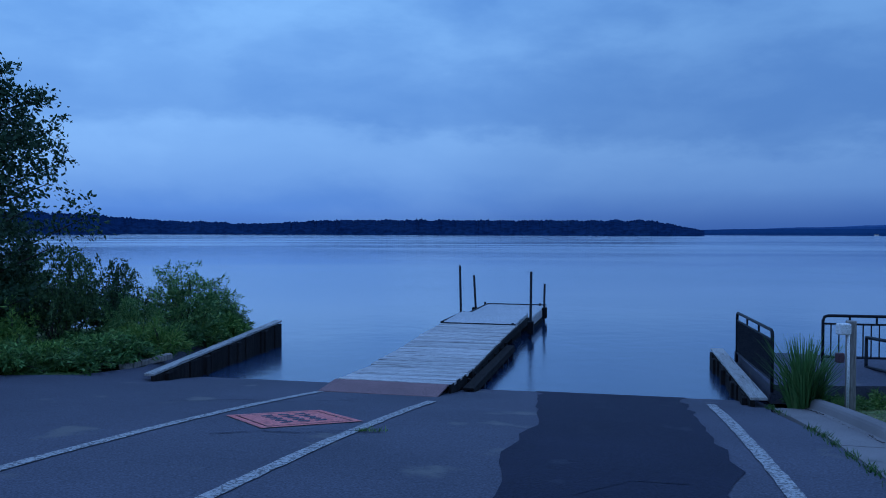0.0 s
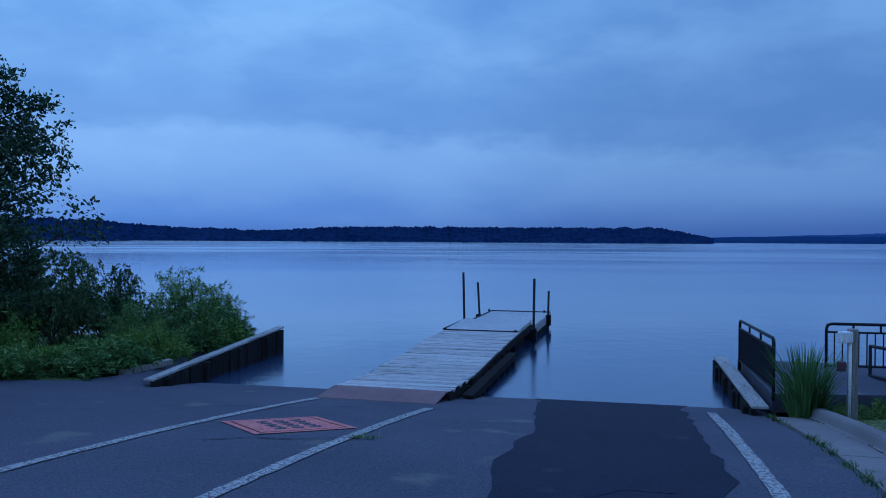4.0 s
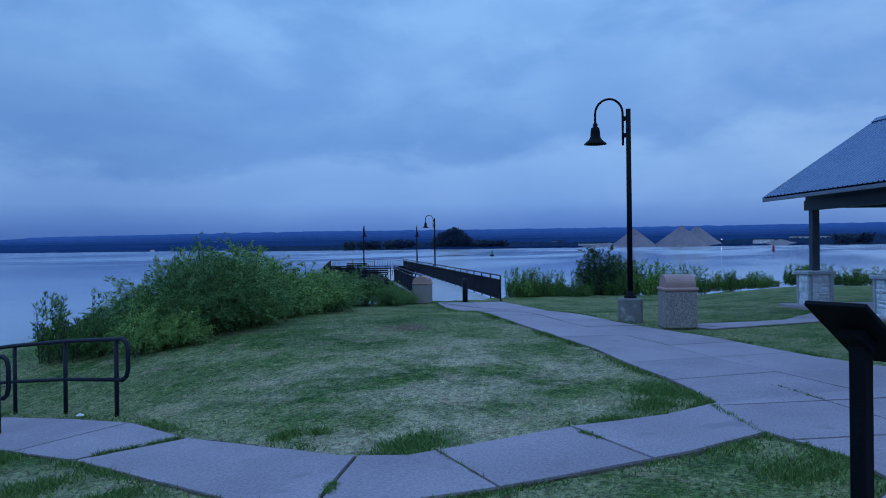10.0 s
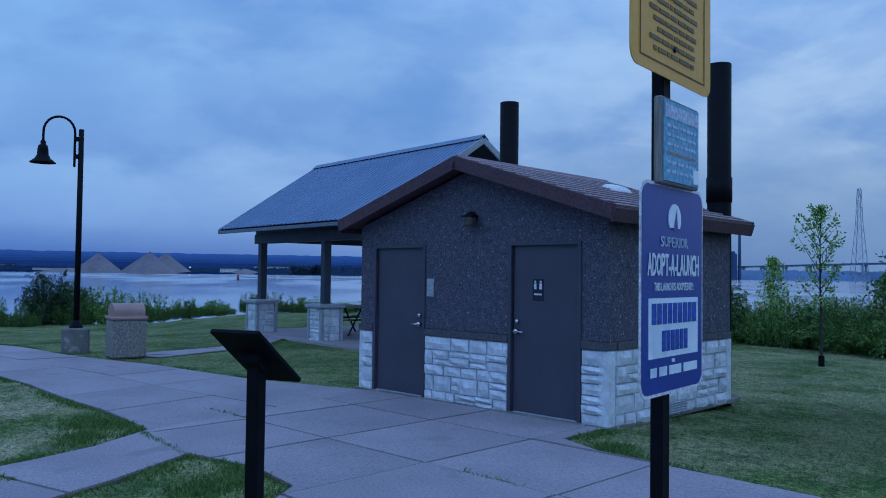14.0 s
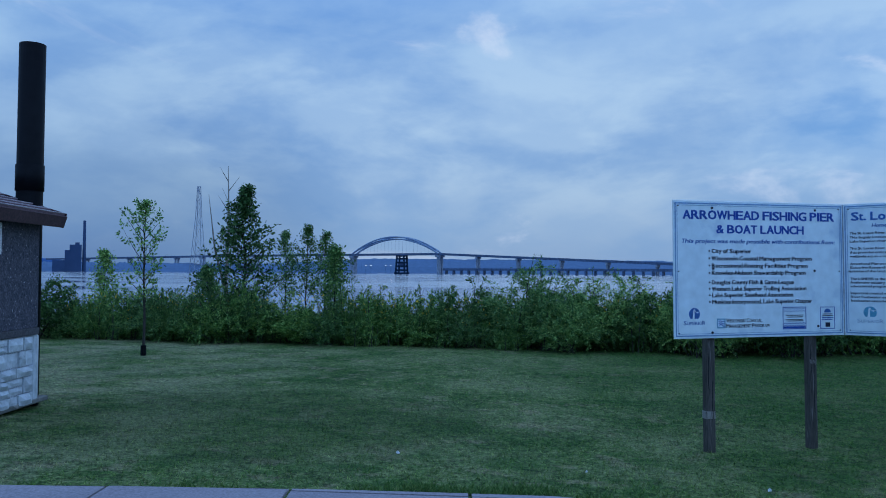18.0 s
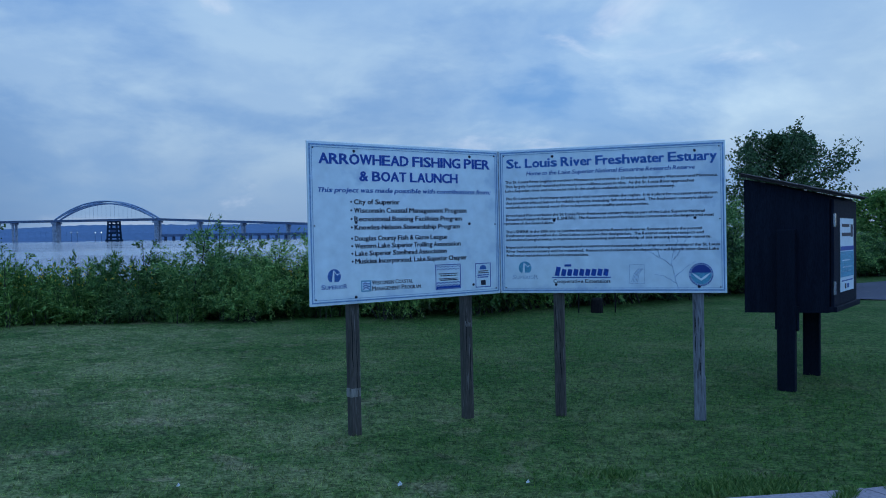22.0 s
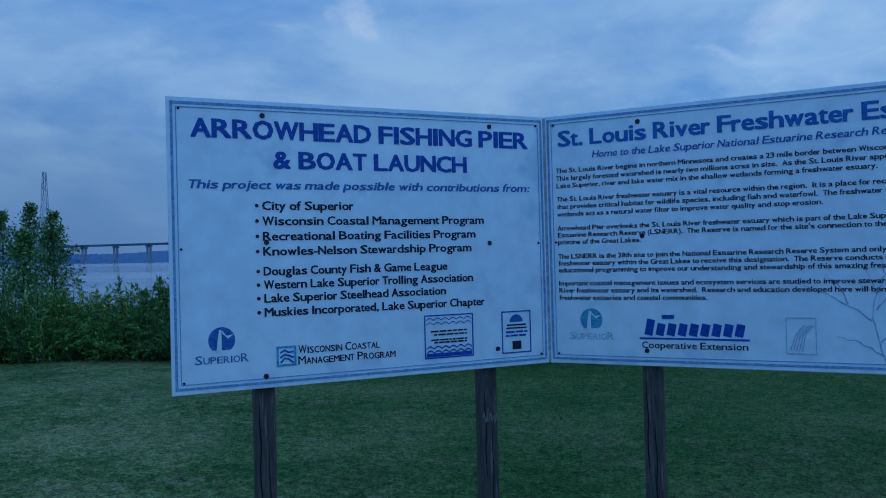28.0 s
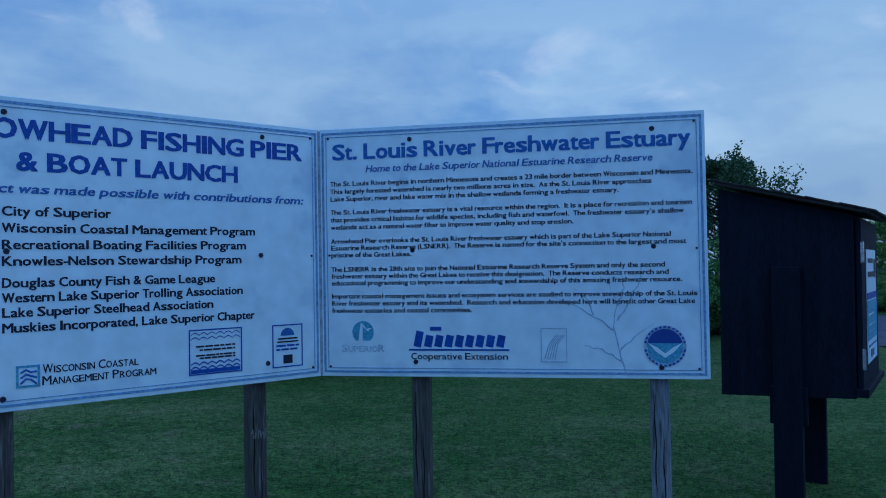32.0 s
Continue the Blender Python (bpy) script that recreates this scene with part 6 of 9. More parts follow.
for k in range(5):
    bm = bmesh.new()
    tube(bm, [(1.37 + 0.015 * k, -0.011, Z0 + 0.11), (1.40 + 0.012 * k, -0.011, Z0 + 0.20), (1.44 + 0.012 * k, -0.011, Z0 + 0.25)], 0.003, 4)
    part("emblem", bm, M["ink_pale"], B)
disc(B, 2.05, Z0 + 0.187, 0.118, M["ink_pale"])
disc(B, 2.05, Z0 + 0.187, 0.098, M["ink_teal"], y=-0.014)
disc(B, 2.05, Z0 + 0.187, 0.098, M["sign_blue"], y=-0.0145, a0=10, a1=170)
bm = bmesh.new()
vs = [bm.verts.new((2.05 + a, -0.019, Z0 + 0.187 + c)) for a, c in ((-0.095, 0.02), (-0.045, -0.005), (0, -0.04), (0.045, -0.005), (0.095, 0.02), (0.05, -0.03), (0, -0.065), (-0.05, -0.03))]
for f in ((0, 1, 7), (1, 2, 6, 7), (2, 3, 5, 6), (3, 4, 5)):
    bm.faces.new([vs[i] for i in f])
part("emblem", bm, M["panel_white"], B)
for k in range(28):
    a = radians(360 / 28 * k)
    if abs(math.sin(a)) < 0.12:
        continue
    part("printed_bar", bx((2.05 + 0.109 * math.cos(a), -0.0165, Z0 + 0.187 + 0.109 * math.sin(a)), (0.011, 0.002, 0.013), ry=-math.degrees(a)), M["ink_blue"], B)
for b, pts in ((A, ((0.49, 1.442), (1.845, 1.442), (0.498, 0.77), (1.828, 0.745), (0.48, 0.062), (1.865, 0.11))), (B, ((0.582, 1.435), (2.004, 1.428), (0.59, 0.762), (2.0, 0.755), (0.60, 0.09), (2.03, 0.065)))):
    for x, z in pts:
        screw(b, x, Z0 + z, 0.017)
# faint grey branching marks on the second board
bm = bmesh.new()
for line in ([(1.83, 0.02), (1.80, 0.16), (1.77, 0.30), (1.79, 0.42), (1.74, 0.56)], [(1.77, 0.28), (1.66, 0.36), (1.52, 0.44), (1.42, 0.47)], [(1.785, 0.33), (1.86, 0.44), (1.92, 0.56), (1.93, 0.64)], [(1.80, 0.16), (1.88, 0.24), (2.0, 0.32)], [(1.66, 0.36), (1.62, 0.46), (1.55, 0.52)], [(1.79, 0.42), (1.83, 0.52), (1.82, 0.6)], [(1.81, 0.10), (1.70, 0.17), (1.60, 0.19)]):
    pts_ = []
    for (ax, az), (bx1, bz1) in zip(line, line[1:]):
        pts_ += [(ax + (bx1 - ax) * q / 4 + random.uniform(-0.006, 0.006), -0.0105, Z0 + az + (bz1 - az) * q / 4 + random.uniform(-0.006, 0.006)) for q in range(4)]
    tube(bm, pts_ + [(line[-1][0], -0.0105, Z0 + line[-1][1])], [0.0048 * (1 - 0.7 * k / len(pts_)) for k in range(len(pts_) + 1)], 4)
tagged(part("vine_trace", bm, M["ink_pale"], B, "faint grey branching marks"), kind="stuff")
# hinge strip between the boards
bm = bmesh.new()
box(bm, (0.0, 0.0, Z0 + 0.76), (0.03, 0.03, 1.5), rz=24)
part("hinge_strip", bm, M["fascia_grey"], sg)
for b, xs in ((A, (0.48, 1.82)), (B, (0.615, 2.02))):
    for x in xs:
        bm = bx((x, 0.075, 1.05), (0.108, 0.09, 2.75), bev=0.008)
        p = part("post", bm, M["post_pale" if x == 2.02 else "post_wood"], b, "weathered grey timber post" if x == 2.02 else "weathered dark brown timber post")
        for q in range(2):
            bm = bmesh.new()
            x_, z_ = x - 0.03 + 0.045 * q, 0.35 - 0.25 * q
            tube(bm, [(x_ + 0.004 * math.sin(k * 1.7 + x), 0.0295, z_ + 0.08 * k) for k in range(8)], [0.001, 0.003, 0.0035, 0.0035, 0.003, 0.0035, 0.0025, 0.001], 4)
            part("split", bm, M["dark_wood"], p, "dark split along the grain")
        if x == 0.48:
            part("scuff_mark", bx((x - 0.003, 0.075, 0.155), (0.109, 0.0925, 0.085), rz=0, bev=0.003), M["grey_wood"], p, "pale scuffed band on the post")
        if x == 2.02:
            part("post_foot", bx((x + 0.004, 0.075, -0.10), (0.112, 0.0935, 0.52), bev=0.006), M["post_pale"], p, "greyer weathered post foot")
        if x == 1.82:
            bm = bmesh.new()
            tube(bm, [(x - 0.045 + 0.09 * k / 14, 0.0285, 0.70 + 0.028 * math.sin(k * 1.9) + 0.01 * math.cos(k * 0.8)) for k in range(15)], 0.0035, 4)
            part("paint_scrawl", bm, M["grey_wood"], p, "pale paint scrawl")

for b in (A, B):
    for q in b.children:
        if q.name.startswith("emblem"):
            tagged(q, kind="stuff")

# ---------- notice cabinet ----------
# local frame: x along the deep side towards the display front, y to the far side
KX, KY, KT = -1.835, -13.22, 156.1
kb = thing("notice_cabinet", KX, KY, 0, KT, "dark blue timber notice cabinet with sloping shingle roof", "notice board")
kd, kw = 0.937, 1.30
bm = bmesh.new()
prof = [(0, 0.66), (kd, 0.70), (kd, 2.02), (0, 2.26)]
fa = [bm.verts.new((x, 0, z)) for x, z in prof]
fb = [bm.verts.new((x, kw, z)) for x, z in prof]
for k in range(4):
    bm.faces.new((fa[k], fa[(k + 1) % 4], fb[(k + 1) % 4], fb[k]))
bm.faces.new(fa[::-1])
bm.faces.new(fb)
bmesh.ops.recalc_face_normals(bm, faces=bm.faces)
part("body", bm, M["kiosk"], kb)
roof_turn = math.degrees(math.atan2(0.24, kd))
rf = part("roof", bx((kd / 2 + 0.055, kw / 2, 2.165), (kd + 0.17, kw + 0.2, 0.03), ry=roof_turn, bev=0.006), M["kiosk_roof"], kb, "brown shingled roof")
for k in range(5):
    xk = 0.075 + 0.2255 * k
    part("shingle_course", bx((xk, kw / 2, 2.165 - (xk - kd / 2 - 0.055) * 0.256 + 0.02), (0.24, kw + 0.22, 0.014), ry=roof_turn + 1.5, bev=0.003), M["kiosk_roof"], rf)
for y in (-0.045, kw - 0.17):
    part("post", bx((0.49, y, 0.55), (0.2, 0.09, 2.2), bev=0.008), M["kiosk"], kb)
part("brace", bx((0.49, -0.03, 0.62), (0.26, 0.05, 0.28), bev=0.006), M["kiosk"], kb)
dr = part("display_door", bx((kd + 0.025, kw / 2, 1.38), (0.04, kw - 0.06, 1.22), bev=0.006), M["kiosk"], kb)
ps = part("poster", bx((kd + 0.048, 0.70, 1.345), (0.004, 0.74, 0.86)), M["panel_white"], dr, "white and teal paper notice")
for y, z, w, h, m in ((0.70, 1.42, 0.74, 0.05, "ink_blue"), (0.70, 1.235, 0.74, 0.30, "ink_teal"), (0.62, 1.69, 0.40, 0.035, "ink_black"), (0.66, 1.585, 0.50, 0.04, "ink_black"), (0.70, 1.04, 0.60, 0.014, "ink_mid"), (0.60, 0.975, 0.07, 0.06, "ink_black"), (0.74, 0.975, 0.10, 0.05, "ink_mid"), (0.62, 1.28, 0.44, 0.014, "panel_white"), (0.70, 1.20, 0.52, 0.014, "panel_white"), (0.66, 1.15, 0.48, 0.014, "panel_white"), (0.96, 1.63, 0.12, 0.15, "ink_black")):
    part("printed_bar", bx((kd + 0.0515, y, z), (0.003, w, h)), M[m], ps)
for z in (0.98, 1.75):
    part("hinge", bx((kd + 0.05, 0.05, z), (0.02, 0.04, 0.15)), M["chrome"], dr)
part("ledge", bx((kd + 0.03, kw / 2, 0.74), (0.1, kw, 0.06), bev=0.006), M["kiosk"], kb)

# ---------- light pole with the yellow sign ----------
PX, PY, PT = 5.245, 8.45, 0.135
lp = thing("light_pole", PX, PY, -0.5, 0, "black square steel pole on a round concrete footing", "pole")
part("footing", lathe([(0.318, -0.3), (0.318, 0.2), (0.308, 0.60), (0.295, 0.625), (0.0, 0.632)], 28), M["old_concrete"], lp, "stained concrete footing", True)
part("base_cover", bx((0, 0, 0.69), (0.30, 0.30, 0.11), rz=-20, bev=0.012), M["black_paint"], lp)
part("shaft", bx((0, 0, 4.2), (0.09, 0.09, 7.2), rz=-20, bev=0.012), M["black_paint"], lp)
for a in range(4):
    bm = bmesh.new()
    c, s = math.cos(radians(45 + 90 * a - 20)), math.sin(radians(45 + 90 * a - 20))
    rod(bm, (0.19 * c, 0.19 * s, 0.62), (0.19 * c, 0.19 * s, 0.68), 0.014, n=6)
    part("bolt", bm, M["dark_steel"], lp)


def plate_sign(name, x, y, z, rz, w, h, mat_, label, edge=None, r=0.03, t=0.004):
    e = thing(name, x, y, z, rz, label, "sign")
    part("plate", rounded_plate(w, h, t, r), mat_, e)
    if edge:
        part("border", rounded_plate(w - 0.03, h - 0.03, 0.001, r * 0.8), edge[0], e).matrix_basis = pose(0, -t / 2 - 0.0012, 0)
        part("face", rounded_plate(w - 0.03 - 2 * edge[1], h - 0.03 - 2 * edge[1], 0.001, r * 0.7), mat_, e).matrix_basis = pose(0, -t / 2 - 0.0030, 0)
    return e


YZ = 2.80
tx, ty = -0.51 * 0.075, -0.86 * 0.075
ys = plate_sign("warning_sign", PX + tx, PY + ty, YZ, -30.7, 0.60, 0.60, M["sign_yellow"], "yellow warning sign about swimming off the dock", (M["ink_black"], 0.006))
for text, w, z in (("NO  SWIMMING", 0.48, 0.165), ("JUMPING  OR", 0.47, 0.055), ("DIVING  OFF", 0.44, -0.055), ("THIS  DOCK", 0.40, -0.165)):
    words(ys, text, -w / 2, w / 2, z, 0.076, M["ink_black"], y=-0.0065, heavy=0.034)
faded_bars(ys, 0.02, 0.2, -0.245, 0.03, M["sign_gold"], y=-0.0065, seed=4)
for z in (0.27, -0.27):
    screw(ys, 0, z, 0.012, -0.006)
wsn = plate_sign("notice_sign", PX + tx, PY + ty, 2.115, -30.7, 0.445, 0.60, M["panel_white"], "white notice about invasive species with dark header", None, 0.025)
bar(wsn, -0.2, 0.2, 0.15, 0.28, M["ink_black"], y=-0.005)
words(wsn, "INVASIVE SPECIES", -0.18, 0.18, 0.195, 0.04, M["panel_white"], y=-0.0075, heavy=0.028, slant=0.15)
faded_bars(wsn, -0.13, 0.13, 0.25, 0.018, M["ink_pale"], y=-0.0075, seed=8)
faded_bars(wsn, -0.07, 0.07, 0.165, 0.016, M["ink_pale"], y=-0.0075, seed=9)
bar(wsn, -0.2, 0.2, 0.128, 0.14, M["ink_red"], y=-0.005)
for k in range(5):
    faded_bars(wsn, -0.16, 0.14 + 0.03 * (k % 2), 0.075 - 0.045 * k, 0.014, M["ink_blue"], y=-0.005, seed=10 + k)
bar(wsn, -0.11, 0.2, -0.215, -0.155, M["ink_black"], y=-0.005)
faded_bars(wsn, -0.09, 0.18, -0.19, 0.012, M["ink_red"], y=-0.0075, seed=16)
disc(wsn, -0.155, -0.185, 0.038, M["ink_red"], y=-0.0065, n=8)
faded_bars(wsn, -0.18, -0.09, -0.265, 0.014, M["ink_blue"], y=-0.005, seed=17)

# ---------- post with the blue launch sign ----------
BX, BY, BT = 2.353, -2.145, -50.8
bp = thing("sign_post", BX + 0.775 * 0.045, BY + 0.632 * 0.045, -0.05, BT, "dark green steel sign post", "post")
part("channel", bx((0, 0, 1.7), (0.065, 0.045, 3.4), bev=0.006), M["black_paint"], bp)
bsn = plate_sign("launch_sign", BX, BY, 1.633, BT, 0.525, 0.70, M["white_paint"], "blue and white launch sponsor sign on a post", None, 0.05)
part("field", rounded_plate(0.503, 0.678, 0.001, 0.042), M["sign_blue"], bsn).matrix_basis = pose(0, -0.0032, 0)
disc(bsn, 0.0, 0.235, 0.052, M["panel_white"], y=-0.007, a0=-35, a1=215)
bm = bmesh.new()
bm.faces.new([bm.verts.new(p) for p in ((-0.012, -0.0085, 0.2), (0.022, -0.0085, 0.2), (0.012, -0.0085, 0.275))])
part("emblem", bm, M["sign_blue"], bsn)
words(bsn, "SUPERIOR", -0.115, 0.115, 0.14, 0.034, M["ink_pale"], y=-0.006, heavy=0.012)
words(bsn, "ADOPT-A-LAUNCH", -0.215, 0.215, 0.045, 0.072, M["panel_white"], y=-0.006, heavy=0.03)
words(bsn, "THIS LAUNCH IS ADOPTED BY:", -0.165, 0.165, -0.005, 0.026, M["panel_white"], y=-0.006, heavy=0.026)
bar(bsn, -0.205, 0.205, -0.225, -0.03, M["panel_white"], y=-0.0055)
for n, w, z in ((9, 0.38, -0.115), (6, 0.22, -0.205)):
    st = w / n
    for k in range(n):
        bar(bsn, -w / 2 + st * (k + 0.12), -w / 2 + st * (k + 0.88), z, z + 0.068, M["ink_blue"], y=-0.008)
faded_bars(bsn, -0.19, 0.2, -0.285, 0.03, M["panel_white"], y=-0.006, seed=31)
faded_bars(bsn, -0.02, 0.02, -0.245, 0.012, M["panel_white"], y=-0.006, seed=32)
mid = thing("permit_board", BX - 0.775 * 0.012, BY - 0.632 * 0.012, 2.12, BT, "small framed blue notice board", "sign")
part("backing", bx((0.0, 0.0, 0), (0.315, 0.028, 0.285), bev=0.004), M["grey_wood"], mid)
part("sheet", bx((0, -0.0165, 0), (0.295, 0.004, 0.265)), M["ink_teal"], mid, "faded blue printed sheet")
bar(mid, -0.14, 0.14, 0.075, 0.12, M["ink_pale"], y=-0.019)
for k in range(6):
    faded_bars(mid, -0.125, 0.12, 0.045 - 0.03 * k, 0.01, M["ink_pale"] if k != 3 else M["can_top"], y=-0.019, seed=40 + k)
bar(mid, 0.095, 0.14, -0.125, -0.075, M["panel_white"], y=-0.0205)
gold = plate_sign("fee_sign", BX, BY, 2.78, BT, 0.675, 0.88, M["sign_gold"], "large golden fee sign with small print", None, 0.05)
frame_lines(gold, -0.27, 0.27, -0.40, -0.07, 0.004, M["ink_gold"], y=-0.004)
for k in range(8):
    faded_bars(gold, -0.20 + 0.03 * (k % 3), 0.20 - 0.03 * (k % 2), -0.135 - 0.033 * k, 0.015, M["ink_gold"], y=-0.004, seed=50 + k)
for k in range(5):
    faded_bars(gold, -0.22 + 0.04 * (k % 3), 0.22, 0.28 - 0.08 * k, 0.03, M["ink_gold"], y=-0.004, seed=60 + k)
screw(gold, 0, -0.33, 0.014, -0.005)

# ---------- low interpretive panel on a stand ----------
ip = thing("interpretive_panel", 5.33, -0.72, 0.0, 55, "black steel stand with a tilted reading panel", "sign stand")
part("stand_post", bx((0, 0, 0.5), (0.10, 0.09, 1.16), bev=0.008), M["black_paint"], ip)
tb = part("tray", bx((0, 0, 0), (0.38, 0.61, 0.035), bev=0.008), M["black_paint"], ip)
tb.matrix_basis = pose(0, 0.0, 1.115, 36, 0, 0)
part("printed_sheet", bx((0, 0, 0.02), (0.35, 0.58, 0.004)), M["ink_teal"], tb, "printed panel under glass")
part("bracket", bx((0, 0.0, -0.05), (0.16, 0.16, 0.07), bev=0.01), M["black_paint"], tb)

# far across the lawn: a dark stump between two thin stakes
st = thing("stump", 0.37, -21.9, lie(0.37, -21.9), 8, "dark low stump between two thin stakes", "stump")
part("block", lathe([(0.15, -0.05), (0.13, 0.3), (0.11, 0.34)], 9), M["dark_wood"], st)
for s_ in (-0.42, 0.42):
    bm = bmesh.new()
    rod(bm, (s_, 0, -0.1), (s_, 0, 0.55), 0.018, n=6)
    part("stake", bm, M["dark_wood"], st)


# ---------- dock ----------
DK = thing("boat_dock", -0.77, 11.4, 0, -15.5, "weathered plank boat dock running out into the water", "dock")
DW = 1.72
PROFILE = [(0.0, -0.535), (1.35, -0.575), (2.5, -0.545), (3.8, -0.50), (5.2, -0.45), (6.5, -0.43), (12.0, -0.42)]


def dock_z(y):
    for (a, za), (b, zb) in zip(PROFILE, PROFILE[1:]):
        if y <= b:
            return za + (zb - za) * (y - a) / (b - a)
    return PROFILE[-1][1]


part("hinged_flap", bx((-0.05, -0.31, -0.562), (1.72, 0.68, 0.022), rx=4.2, bev=0.004), M["red_mat"], DK, "reddish steel flap resting on the ramp")
part("end_board", bx((DW / 2 - 0.02, 0.52, -0.63), (0.04, 1.1, 0.17), rx=-2, bev=0.004), M["dark_wood"], DK, "dark board closing the side of the landing")
y, k = 0.07, 0
random.seed(9)
while y < 6.45:
    b = part("plank", bx((0, 0, 0), (DW + random.uniform(-0.03, 0.03), 0.127, 0.038), bev=0.004), M["deck_wood"], DK)
    b.matrix_basis = pose(random.uniform(-0.012, 0.012), y, dock_z(y) + random.uniform(-0.003, 0.003), math.degrees(math.atan2(dock_z(y + 0.1) - dock_z(y - 0.1), 0.2)), random.uniform(-0.4, 0.4), random.uniform(-0.5, 0.5))
    y += 0.141
for s in (-1, 1):
    for (a, za), (b, zb) in zip(PROFILE[1:], PROFILE[2:]):
        ln = math.hypot(b - a, zb - za)
        part("stringer", bx((s * (DW / 2 - 0.03), (a + b) / 2, (za + zb) / 2 - 0.10), (0.05, ln, 0.15), rx=math.degrees(math.atan2(zb - za, b - a))), M["dark_wood"], DK)
        # side boards take near-black: the shadow below the deck edge is in their colour
        if s > 0 and a < 6.4:
            part("fascia_board", bx((DW / 2 + 0.018, (a + b) / 2 if b < 7 else 6.8, (za + zb) / 2 - 0.055), (0.036, ln if b < 7 else 1.2, 0.12), rx=math.degrees(math.atan2(zb - za, b - a)), bev=0.004), M["dark_wood"], DK)
pl = part("deck_plate", bx((-0.03, 7.62, -0.385), (DW - 0.04, 2.2, 0.03), rx=0.9, bev=0.005), M["plate"], DK, "pale flat plate bridging to the float")
for c, s_ in (((-0.03, 6.53, -0.395), (DW, 0.03, 0.022)), ((-DW / 2 - 0.01, 7.6, -0.375), (0.03, 2.2, 0.025))):
    part("edge_rail", bx(c, s_, bev=0.006), M["dark_steel"], pl)
part("plate_side", bx((DW / 2 - 0.06, 7.62, -0.425), (0.04, 2.25, 0.06), rx=0.9, bev=0.005), M["cap_wood"], pl, "pale weathered side board")
fl = part("float_deck", bx((0.06, 10.3, -0.452), (DW, 3.4, 0.03), bev=0.005), M["plate"], DK, "pale deck of the float")
for c, s_ in (((0.06, 12.0, -0.43), (DW, 0.05, 0.04)), ((-DW / 2 + 0.07, 10.3, -0.43), (0.035, 3.4, 0.035))):
    part("edge_rail", bx(c, s_, bev=0.006), M["dark_steel"], fl)
for x in (-DW / 2 + 0.02, DW / 2 - 0.10):
    for y in (6.55, 8.9, 11.85):
        bm = bmesh.new()
        rod(bm, (x, y, -0.44), (x, y, -0.365), 0.03, n=8)
        part("cleat", bm, M["dark_steel"], DK)
part("float", bx((0.06, 10.35, -0.80), (DW - 0.06, 3.3, 0.60), bev=0.03), M["dark_wood"], DK)
part("float_side", bx((DW / 2 + 0.065, 10.3, -0.56), (0.03, 3.4, 0.19), bev=0.006), M["cap_wood"], DK, "pale board along the float")
# solid dark blocks added for the shaded void under the deck
part("under_frame", bx((0.0, 7.2, -0.97), (DW - 0.2, 1.5, 0.8)), M["dark_wood"], DK)
part("under_frame", bx((-0.05, 4.0, -1.0), (DW - 0.3, 5.2, 0.7)), M["dark_wood"], DK)
part("side_ledge", bx((DW / 2 + 0.155, 2.48, -0.632), (0.17, 4.15, 0.04), rx=0.9, bev=0.006), M["dark_wood"], DK, "low dark plank ledge beside the dock")
part("ledge_beam", bx((DW / 2 + 0.22, 2.48, -0.69), (0.04, 4.15, 0.075), rx=0.9), M["dark_wood"], DK)
for k in range(7):
    yy = 0.75 + 0.6 * k
    part("ledge_post", bx((DW / 2 + 0.06, yy + 0.2, (dock_z(yy) - 0.68) / 2 - 0.02), (0.05, 0.06, dock_z(yy) + 0.62)), M["dark_wood"], DK)
    part("pile", bx((DW / 2 + 0.19, yy, -1.13), (0.10, 0.10, 0.94), bev=0.012), M["dark_wood"], DK)
    # dark plank added to fill the shaded gap behind the ledge
    part("inner_plank", bx((DW / 2 - 0.20, yy + 0.33, -0.95), (0.05, 0.67, 0.62), bev=0.005), M["dark_wood"], DK)
for x, y, top, lean, low in ((-0.97, 9.05, 0.80, -1.5, -1.6), (-0.92, 10.7, 0.47, -3.5, -1.6), (1.06, 7.35, 0.75, 0.5, -1.9), (0.99, 10.9, 0.25, 1.0, -1.9)):
    bm = bmesh.new()
    rod(bm, (0, 0, low), (0, 0, top), 0.030, n=10)
    p = part("mooring_pipe", bm, M["dark_steel"], DK, "rusty black steel pipe", True)
    p.matrix_basis = pose(x, y, 0, 0, lean, 0)
    part("pipe_bracket", bx((x, y, -0.55 if x > 0 else -0.47), (0.14, 0.16, 0.30 if x > 0 else 0.10), bev=0.02), M["black_paint"], DK)


